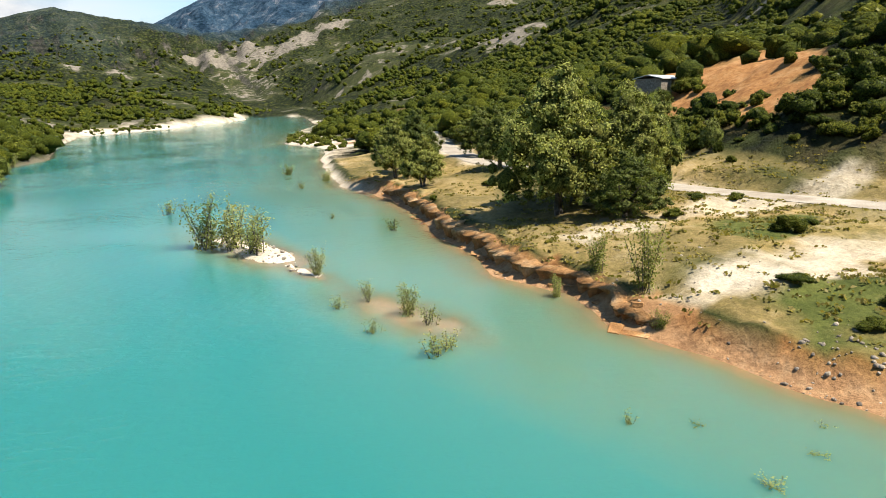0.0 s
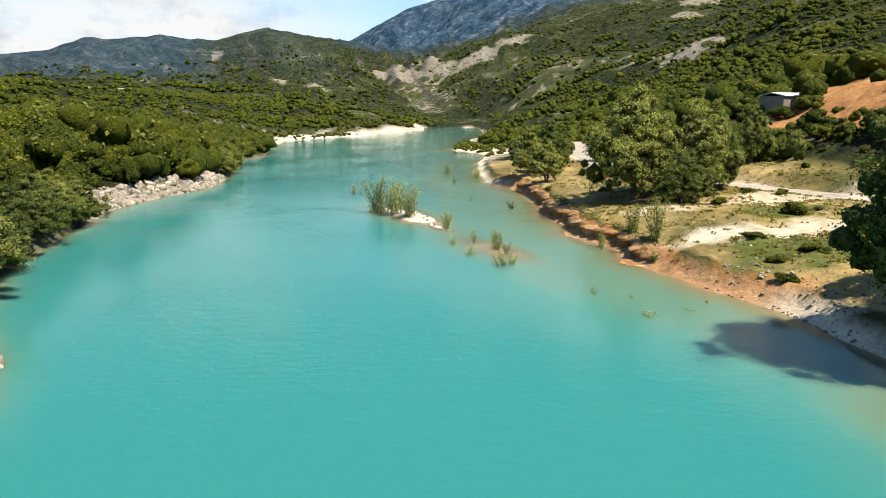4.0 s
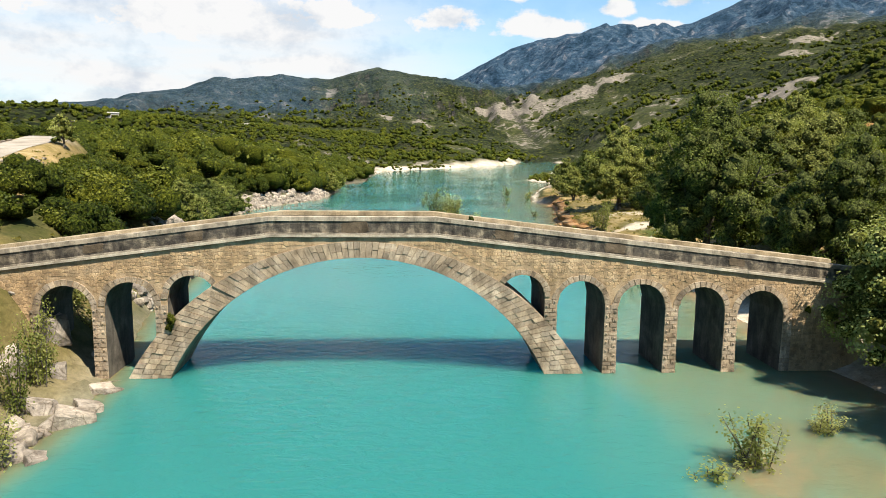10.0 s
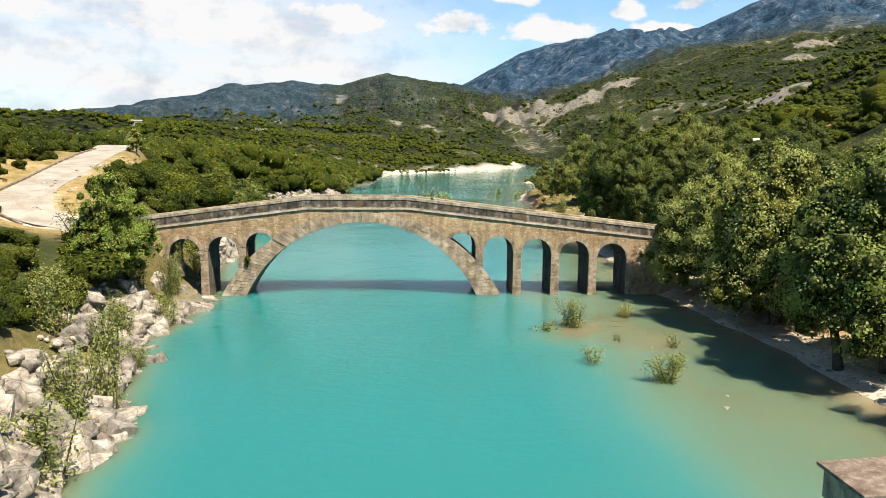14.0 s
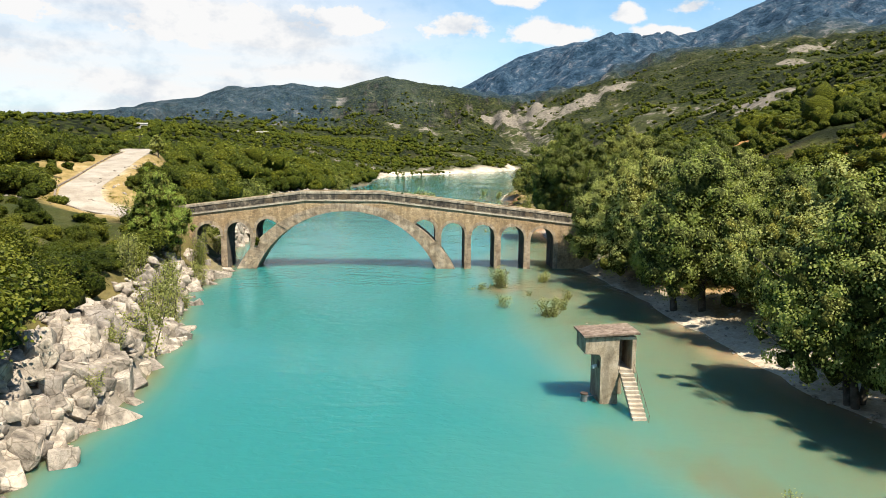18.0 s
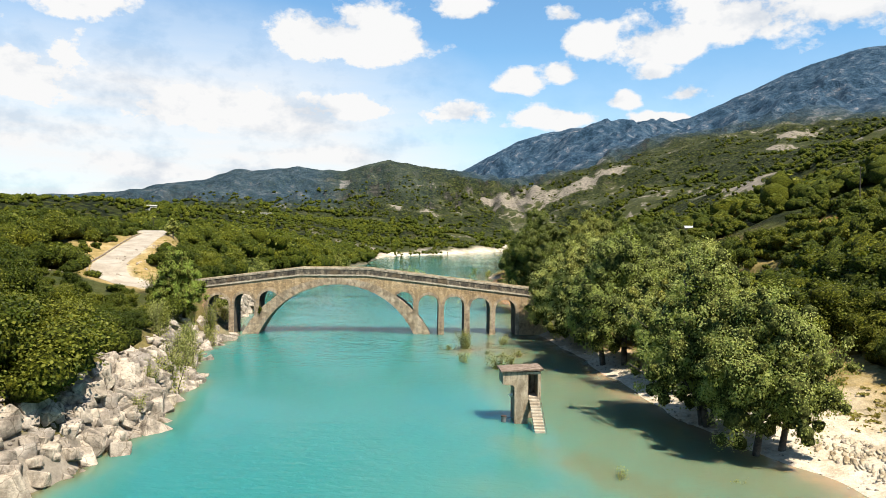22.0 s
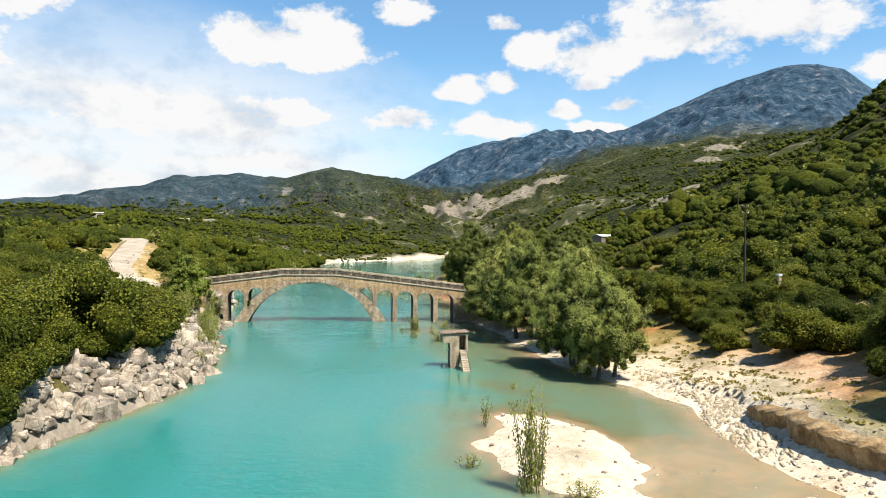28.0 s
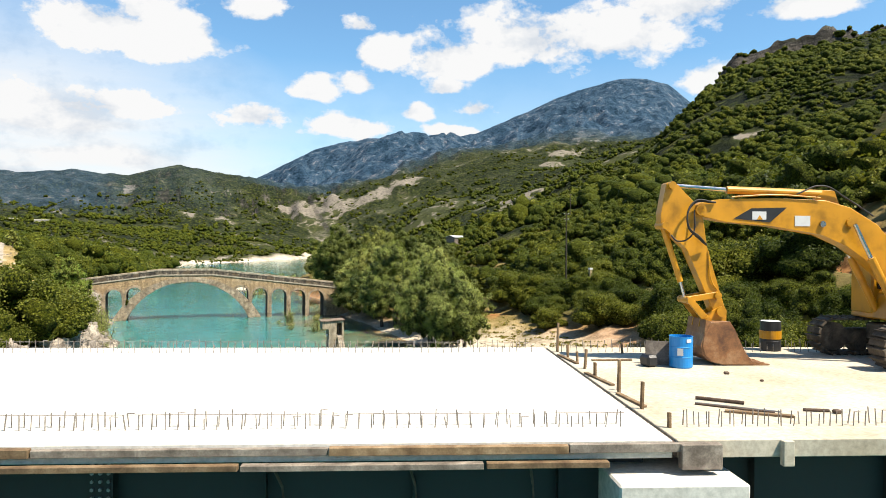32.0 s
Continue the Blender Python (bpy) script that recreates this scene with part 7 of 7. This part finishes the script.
def earth_face(y0, y1, level, share, rough, mat, label):
    """A gullied face of earth along the right bank, where the ground first rises over a level."""
    ys = np.arange(y0, y1, 0.22)
    probe = np.linspace(0, 9, 46)
    foot, top = [], []
    for y in ys:
        x0 = float(along(RIGHT, np.array([y]))[0])
        h = land(x0 + probe, np.full(46, y))
        i = int(np.argmax(h > level)) or 24
        foot.append(x0 + probe[i])
        top.append(float(h[min(i + 5, 45)]))
    foot, top = np.array(foot), np.array(top)
    for _ in range(5):
        foot[1:-1], top[1:-1] = (foot[:-2] + 2 * foot[1:-1] + foot[2:]) / 4, (top[:-2] + 2 * top[1:-1] + top[2:]) / 4
    rows = np.linspace(0, 1, 8)
    fade = np.clip((ys - y0) / 4, 0, 1) * np.clip((y1 - ys) / 5, 0, 1)
    low = min(0.35, level * 0.25)
    gully = np.abs(fbm(ys, ys * 0, 1.6, 3, 9)) * rough
    v = np.concatenate([np.stack([foot - 0.95 + gully * (0.35 + 0.65 * (1 - k)) - 0.25 * k + fbm(ys * 3, ys * 0 + k * 9, 1.5, 3, 4) * 0.3, ys, low + (top - low) * k * (share + 0.4 * fade) + 0.03], 1) for k in rows]
                       + [np.stack([foot + 0.9, ys, top - 0.25], 1)])
    n = len(ys)
    q = np.array([(a * n + i, a * n + i + 1, (a + 1) * n + i + 1, (a + 1) * n + i) for a in range(len(rows)) for i in range(n - 1)])
    tagged(new("earth_bank", quick_mesh("earth_bank", v, q, mat)), label, "bank", kind="structure")


earth_face(-104, -74, 1.8, 0.32, 1.5, MAT_EARTH, "upright gullied face of ochre earth under the turf")
earth_face(60, 134, 0.9, 0.25, 3.6, MAT_CLOD, "broken bluff of red-orange earth above the water")


# ---------------- the old bridge's stones ----------------
stone_rng = np.random.default_rng(51)


def stone_shape(outline, front=-0.035, back=0.03, inset=0.018):
    """Points and faces of one stone of a wall: outline in x and z, its face a little smaller than its body."""
    o = np.array(outline)
    c = o.mean(0)
    d = o - c
    r = np.maximum(np.linalg.norm(d, axis=1), 1e-6)[:, None]
    f = c + d * np.maximum(1 - inset / r, 0.3)
    n = len(o)
    tilt = stone_rng.normal(size=2) * 0.02
    y_front = front + (f - c) @ tilt
    v = [(x, back, z) for x, z in o] + [(x, y, z) for (x, z), y in zip(f, y_front)]
    faces = [tuple(range(n, 2 * n))] + [(i, (i + 1) % n, n + (i + 1) % n, n + i) for i in range(n)]
    return v, faces


def add_stone(name, outline, mat, parent, front=-0.035, inset=0.018, back=0.03):
    v, f = stone_shape(outline, front, back, inset)
    return mesh_object(name, v, f, mat, parent)


def group_part(name):
    ob = empty(name)
    ob.parent = bridge
    return ob


ring = group_part("arch_ring")
# the great arch: voussoirs in one to four rows
steps = 88
for i in range(steps):
    t0, t1 = -1 + 2 * i / steps, -1 + 2 * (i + 1) / steps

    def ring_point(t, k):
        ai, ao = radians(66.2 * t), radians(62.0 * t)
        xi, zi = 12.52 * math.sin(ai), 12.52 * math.cos(ai) - 5.17
        xo, zo = 15.74 * math.sin(ao), 15.74 * math.cos(ao) - 7.39
        return xi + (xo - xi) * k, zi + (zo - zi) * k

    side = abs(t0 + t1) / 2
    rows = (1 if stone_rng.random() < 0.55 else 2) if side < 0.3 else 2 if side < 0.55 else 3 if side < 0.8 else 4
    cuts = [0, *sorted(np.clip((np.arange(1, rows) + stone_rng.uniform(-0.22, 0.22, rows - 1)) / rows, 0.15, 0.85)), 1]
    g = 0.0006
    for k0, k1 in zip(cuts, cuts[1:]):
        h = 0.007 / (1 + 1.5 * side)
        add_stone("voussoir", [ring_point(t0 + g, k0 + h), ring_point(t1 - g, k0 + h), ring_point(t1 - g, k1 - h), ring_point(t0 + g, k1 - h)], MAT_DRESSED, ring, -0.045 + stone_rng.normal() * 0.016, 0.016)

# rings of the small openings
for a, b, top in OPENINGS:
    r, cx = (b - a) / 2, (a + b) / 2
    cz = top - r
    n = 15
    hood = group_part("opening_ring")
    for i in range(n):
        a0, a1 = math.pi * (i + 0.04) / n, math.pi * (i + 0.96) / n
        depth = 0.36 + stone_rng.uniform(-0.03, 0.06)
        pts = [(cx - r * math.cos(a0), cz + r * math.sin(a0)), (cx - r * math.cos(a1), cz + r * math.sin(a1)), (cx - (r + depth) * math.cos(a1), cz + (r + depth) * math.sin(a1)), (cx - (r + depth) * math.cos(a0), cz + (r + depth) * math.sin(a0))]
        if all(z > outer_arch(x) - 0.05 or abs(x) > 13.9 for x, z in pts):
            add_stone("voussoir", pts, MAT_DRESSED, hood, -0.045 + stone_rng.normal() * 0.01)

# piers: courses of quoins with rough bosses
PIERS = ((-19.35, -18.8, 4.2, 1.2), (-15.8, -15.05, 4.2, -0.3), (-12.15, -11.4, 4.5, 2.6), (11.3, 12.1, 4.5, 2.6), (15.1, 15.95, 4.3, -0.3), (18.95, 19.8, 4.1, -0.3), (22.8, 23.65, 3.9, -0.3), (26.65, 27.25, 3.6, -0.3))
for x0, x1, top, low in PIERS:
    pier = group_part("pier")
    z, k = low, 0
    while z < top:
        h = 0.27 + stone_rng.uniform(-0.02, 0.03)
        mid = x0 + (x1 - x0) * (0.62 if k % 2 else 0.38)
        wide = 0.012 * max(0, 2.5 - z)
        for a, b in ((x0 - wide, mid), (mid, x1 + wide)):
            if z + h * 0.5 > outer_arch((a + b) / 2) or abs(a) > 13.9:
                v, f = stone_shape([(a + 0.008, z + 0.008), (b - 0.008, z + 0.008), (b - 0.008, z + h - 0.008), (a + 0.008, z + h - 0.008)], -0.05 + stone_rng.normal() * 0.008)
                if (b - a) < (x1 - x0) * 0.5:
                    bx, bz, s = (a + b) / 2, z + h / 2, 0.05
                    m = len(v)
                    v += [(bx - s, -0.04, bz - s), (bx + s, -0.04, bz - s), (bx + s, -0.04, bz + s), (bx - s, -0.04, bz + s), (bx - s * 0.6, -0.12, bz - s * 0.6), (bx + s * 0.6, -0.12, bz - s * 0.6), (bx + s * 0.6, -0.12, bz + s * 0.6), (bx - s * 0.6, -0.12, bz + s * 0.6)]
                    f += [(m + 4, m + 5, m + 6, m + 7)] + [(m + i, m + (i + 1) % 4, m + 4 + (i + 1) % 4, m + 4 + i) for i in range(4)]
                mesh_object("quoin", v, f, MAT_DRESSED, pier)
        z += h
        k += 1

# rubble in the spandrels
def in_spandrel(x, z):
    if z > deck_z(x) - 0.38 or z < -0.2:
        return False
    if abs(x) < 14.2 and z < outer_arch(x) + 0.05:
        return False
    for a, b, top in OPENINGS:
        r = (b - a) / 2
        if a - 0.42 < x < b + 0.42 and (z < top - r or math.hypot(x - (a + b) / 2, z - top + r) < r + 0.42):
            return False
    return True


rubble = group_part("spandrel")
loose_v, loose_f, base, singles = [], [], 0, 0
cell_w, cell_h = 0.155, 0.205
for j in range(0, 46):
    for i in range(-166, 204):
        if (i + j) % 2:
            continue

        def corner(ii, jj):
            h = math.sin(ii * 12.9898 + jj * 78.233) * 43758.5453
            h2 = math.sin(ii * 39.346 + jj * 11.135) * 24634.6345
            return ii * cell_w + (h - math.floor(h) - 0.5) * 0.13, jj * cell_h + (h2 - math.floor(h2) - 0.5) * 0.12 - 0.3

        pts = [corner(i, j), corner(i + 1, j), corner(i + 2, j), corner(i + 2, j + 1), corner(i + 1, j + 1), corner(i, j + 1)]
        cx, cz = sum(p[0] for p in pts) / 6, sum(p[1] for p in pts) / 6
        if not (-25 < cx < 31) or not all(in_spandrel(*p) for p in pts):
            continue
        pts = [(cx + (x - cx) * 0.965, cz + (z - cz) * 0.955) for x, z in pts]
        front = -0.016 + stone_rng.normal() * 0.006
        if singles < 300 and -12 < cx < 13:
            add_stone("stone", pts, MAT_RUBBLE, rubble, front, 0.022)
            singles += 1
        else:
            v, f = stone_shape(pts, front, 0.03, 0.022)
            loose_v += v
            loose_f += [tuple(k + base for k in q) for q in f]
            base += len(v)
MAT_RUBBLE_JOINED = rough_surface("rubble_masonry_joined", (0.244, 0.157, 0.083), (0.403, 0.281, 0.154), (0.512, 0.383, 0.237), 0.5, 0.92, 0.9, 0.035, 16, 0.24, island=True, streak=0.26)
tagged(mesh_object("rubble", loose_v, loose_f, MAT_RUBBLE_JOINED, rubble), kind="stuff")


# parapets: two courses of blocks under a coping; the cornice
def sloped_block(x0, x1, y0, y1, z0, z1, jitter=0.012):
    j = lambda: stone_rng.normal() * jitter
    a, b = deck_z(x0), deck_z(x1)
    g, c = 0.003, 0.009
    lo, hi = [], []
    for x, z in ((x0 + g, a), (x1 - g, b)):
        s = c if x < (x0 + x1) / 2 else -c
        lo.append([(x, y0, z + z0), (x, y1, z + z0)])
        hi.append([(x + s, y0 + c + j() * 0.4, z + z1 - 0.003), (x + s, y1 - c, z + z1 - 0.003)])
    k = z1 - z0 - 0.03
    v = [lo[0][0], lo[0][1], lo[1][1], lo[1][0]]
    v += [(p[0], p[1], p[2] + k) for p in v]
    v += [hi[0][0], hi[0][1], hi[1][1], hi[1][0]]
    f = [(0, 3, 2, 1)] + [(i, (i + 1) % 4, 4 + (i + 1) % 4, 4 + i) for i in range(4)] + [(4 + i, 4 + (i + 1) % 4, 8 + (i + 1) % 4, 8 + i) for i in range(4)] + [(8, 9, 10, 11)]
    return v, f


def course(length, vary, low, high, keep=(-5.35, 4.55)):
    """Cuts along x, with joints at the kinks."""
    out, x = [low], low
    for stop in (*[k for k in keep if low < k < high], high):
        while stop - x > length * 1.5:
            x += length * (1 + stone_rng.uniform(-vary, vary))
            out.append(x)
        out.append(stop)
        x = stop
    return out


for y0, y1, face in ((0.0, 0.5, "near"), (BRIDGE_WIDTH - 0.5, BRIDGE_WIDTH, "far")):
    wall_run = group_part("parapet_stones")
    cuts = course(1.3, 0.25, -25.9, 31.9)
    for a, b in zip(cuts, cuts[1:]):
        mesh_object("coping_stone", *sloped_block(a, b, y0 - 0.045, y1 + 0.045, 0.7, 0.97), MAT_COPING if face == "near" else MAT_SANDY, wall_run)
    for z0, z1, length in ((0.0, 0.5, 1.5), (0.505, 0.69, 1.2)):
        cuts = course(length, 0.35, -25.9, 31.9)
        for a, b in zip(cuts, cuts[1:]):
            d = stone_rng.uniform(0, 0.014)
            mesh_object("block", *sloped_block(a, b, y0 + d, y1 - d, z0, z1), MAT_PARAPET if face == "near" else MAT_SANDY, wall_run)
# patches of brown render on the near parapet, and later mortar smeared over the coping's joints
MAT_PATCH = rough_surface("brown_render_patch", (0.05, 0.037, 0.024), (0.1, 0.074, 0.047), (0.16, 0.12, 0.08), 1.6, 0.95, 0.9, 0.03, 16)
for x, z, wide, tall in ((-0.35, 0.42, 1.75, 0.72), (8.7, 0.45, 1.2, 0.66), (-9.7, 0.42, 1.0, 0.6), (15.6, 0.4, 1.3, 0.6), (23.4, 0.42, 1.1, 0.5), (-15.5, 0.4, 1.2, 0.5)):
    rim = []
    for k in range(22):
        ang = 6.283 * k / 22
        sq = max(abs(math.cos(ang)), abs(math.sin(ang)))
        u = math.cos(ang) / sq * wide / 2 * (1 + stone_rng.normal() * 0.06)
        rim.append((x + u, deck_z(x + u) + z - 0.06 + math.sin(ang) / sq * tall / 2 * (1 + stone_rng.normal() * 0.07)))
    add_stone("render_patch", [(u, min(w, deck_z(u) + 0.695)) for u, w in rim], MAT_PATCH, bridge, -0.014, 0.03, 0.01)
band = group_part("cornice_stones")
cuts = course(0.95, 0.3, -25.9, 31.9)
MAT_CORNICE = rough_surface("pale_cornice_stone", (0.211, 0.178, 0.127), (0.374, 0.325, 0.245), (0.488, 0.436, 0.337), 1.3, 0.9, 0.5, 0.02, 14, 0.12)
for a, b in zip(cuts, cuts[1:]):
    mesh_object("cornice_stone", *sloped_block(a, b, -0.13 + stone_rng.normal() * 0.008, 0.06, -0.25, -0.095), MAT_CORNICE, band)

# plants rooted in the masonry
for x, y, z, s in ((-11.2, -0.12, 3.3, 0.75), (7.1, 3.66, 9.1, 0.45), (-11.35, -0.1, 2.9, 0.5), (28.2, -0.1, 3.8, 0.5)):
    ob = new("wall_plant", SHRUB_MESHES[int(s * 10) % 6])
    ob.matrix_world = pose(x, y, z, 0, 0, s * 400) @ Matrix.Diagonal((s * 0.6, s * 0.45, s * 0.8, 1))
    tagged(ob, "small green bush rooted in the bridge's masonry", "plant", "plants in the masonry")


# ---------------- lanes and small buildings ----------------
MAT_LANE = rough_surface("white_gravel_lane", (0.221, 0.182, 0.1365), (0.299, 0.26, 0.208), (0.3575, 0.325, 0.273), 0.35, 0.95, 0.4, 0.02, 6)
MAT_KERB = rough_surface("lane_kerb", (0.104, 0.078, 0.0585), (0.182, 0.143, 0.1105), (0.26, 0.2145, 0.169), 1.5, 0.9, 0.5, 0.02, 12)


def lane_mesh(lane, half, lift, offset=0.0, step=1.0):
    pts = np.array(lane[0])
    d = np.concatenate([[0], np.cumsum(np.hypot(*np.diff(pts[:, :2], axis=0).T))])
    s = np.arange(0, d[-1], step)
    line = np.stack([np.interp(s, d, pts[:, i]) for i in range(3)], 1)
    for _ in range(6):
        line[1:-1] = (line[:-2] + 2 * line[1:-1] + line[2:]) / 4
    t = np.gradient(line[:, :2], axis=0)
    t /= np.linalg.norm(t, axis=1)[:, None]
    side = np.stack([t[:, 1], -t[:, 0]], 1)
    cols = np.linspace(-half, half, 9) + offset
    v = np.concatenate([np.concatenate([line[:, :2] + side * c, (line[:, 2] + lift)[:, None]], 1) for c in cols])
    n = len(line)
    v[:, 2] = np.maximum(v[:, 2], land(v[:, 0], v[:, 1]) + lift * 0.6)
    q = np.array([(a * n + i, a * n + i + 1, (a + 1) * n + i + 1, (a + 1) * n + i) for a in range(8) for i in range(n - 1)])
    return v, q


for lane, label in ((LEFT_LANE, "pale gravel lane climbing from the old bridge"), (RIGHT_LANE, "pale gravel lane across the grassy terrace"), (HILL_TRACK, "pale concrete track cut into the scrubby hillside")):
    v, q = lane_mesh(lane, lane[1] - 0.3, 0.06)
    tagged(new("road", quick_mesh("road", v, q, MAT_LANE, smooth=True)), label, "road", kind="structure")
pts = np.array(LEFT_LANE[0])
for i in range(26):
    f = i / 26
    d = np.linspace(0, 1, len(pts))
    p = np.array([np.interp(f * 0.72 + 0.16, d, pts[:, k]) for k in range(3)])
    q = np.array([np.interp(f * 0.72 + 0.19, d, pts[:, k]) for k in range(3)])
    t = (q - p)[:2] / np.linalg.norm((q - p)[:2])
    a = p[:2] + np.array([-t[1], t[0]]) * 3.0
    ob = part("kerb", box(bmesh.new(), -0.95, 0.95, -0.14, 0.14, -0.2, 0.24, 0.03), MAT_KERB)
    ob.matrix_world = pose(a[0], a[1], p[2], 0, -math.degrees(math.atan2(q[2] - p[2], np.linalg.norm((q - p)[:2]))), math.degrees(math.atan2(t[1], t[0])))
    tagged(ob, "low brown stone kerb beside the gravel lane", "kerb", "kerb stones of the lane")

MAT_TIN = paint("white_tin_roof", (0.507, 0.507, 0.494), 0.4, 0.1, 0.7)
MAT_RENDER = rough_surface("pale_render", (0.26, 0.234, 0.195), (0.338, 0.312, 0.273), (0.39, 0.3705, 0.325), 0.5, 0.9, 0.3, 0.01, 6)


def shed(x, y, wide, deep, tall, turn, label, lift=0.0, cover=None, wall=MAT_RENDER):
    z = float(land([x], [y])[0])
    thing = tagged(empty("shed", pose(x, y, z + lift, 0, 0, turn)), label, "shed")
    part("wall", box(bmesh.new(), -wide / 2, wide / 2, -deep / 2, deep / 2, -5, tall), wall, thing)
    part("roof", prism(bmesh.new(), [(-deep / 2 - 0.4, tall - 0.1), (0, tall + 0.7), (deep / 2 + 0.4, tall - 0.1), (deep / 2 + 0.4, tall + 0.05), (0, tall + 0.85), (-deep / 2 - 0.4, tall + 0.05)], -wide / 2 - 0.4, wide / 2 + 0.4, Matrix.Rotation(radians(90), 4, "Z")), cover or MAT_TIN, thing)
    part("door", box(bmesh.new(), -0.5, 0.5, -deep / 2 - 0.04, -deep / 2 - 0.005, 0, 2.0), MAT_RUST, thing)
    return thing


shed(112, 145, 9, 6.5, 2.3, 15, "small dark shed with a white tin roof among the scrub", 0.9, None, MAT_GREY_TIMBER)
shed(-41.8, 237, 6, 3, 1.5, -10, "low concrete shed half hidden in the scrub", 0.6, MAT_RENDER)
shed(-207, 493, 9, 7, 4, 20, "small pale house on the hillside", -0.5, MAT_RENDER)
shed(-262, 1045, 16, 8, 5, 0, "pale farm building on the distant hill", 2.0, MAT_RENDER)
shed(-225, 1060, 20, 8, 5, 10, "pale farm building on the distant hill", 2.0, MAT_RENDER)
shed(86, 20, 4, 3, 2.2, 40, "small pale block hut in the scrub")

MAT_POLE = rough_surface("tarred_pole", (0.0195, 0.0169, 0.0143), (0.0423, 0.0358, 0.0292), (0.0715, 0.0618, 0.052), 3.0, 0.9, 0.4, 0.01, 20)


def utility_pole(x, y, tall, label, arms=2):
    z = float(land([x], [y])[0])
    thing = tagged(empty("utility_pole", pose(x, y, z, 0, 0, 30)), label, "pole")
    part("post", rod(bmesh.new(), (0, 0, -0.8), (0, 0, tall), 0.16, 0.1, 10), MAT_POLE, thing)
    for i in range(arms):
        h = tall - 0.3 - i * 0.9
        part("crossarm", box(bmesh.new(), -0.85, 0.85, -0.06, 0.06, h - 0.06, h + 0.06, 0.01), MAT_POLE, thing)
        for u in (-0.75, 0.0, 0.75):
            part("insulator", rod(bmesh.new(), (u, 0, h + 0.06), (u, 0, h + 0.24), 0.06, 0.03, 8), MAT_LABEL, thing)
    return thing


def top_to(x, y, top):
    return top - float(land([x], [y])[0])


utility_pole(61.5, -40.5, top_to(61.5, -40.5, 20.7), "dark timber utility pole among the scrub")
for x, y, tall in ((-70, 120, 9), (-95, 230, 9), (-60, 200, 9), (120, 60, 9)):
    utility_pole(x, y, tall, "distant timber utility pole on the slope", 1)
MAT_OCHRE = rough_surface("ochre_plaster", (0.26, 0.182, 0.078), (0.377, 0.2925, 0.1625), (0.442, 0.39, 0.273), 1.2, 0.9, 0.3, 0.01, 8)
shrine = tagged(empty("marker_pillar", pose(61.4, -48.5, float(land([61.4], [-48.5])[0]))), "slim ochre and white roadside pillar in the scrub", "pillar")
tall = 4.2
part("shaft", box(bmesh.new(), -0.22, 0.22, -0.22, 0.22, -0.5, tall, 0.02), MAT_OCHRE, shrine)
part("cap", box(bmesh.new(), -0.28, 0.28, -0.28, 0.28, tall, tall + 0.3, 0.03), MAT_LABEL, shrine)
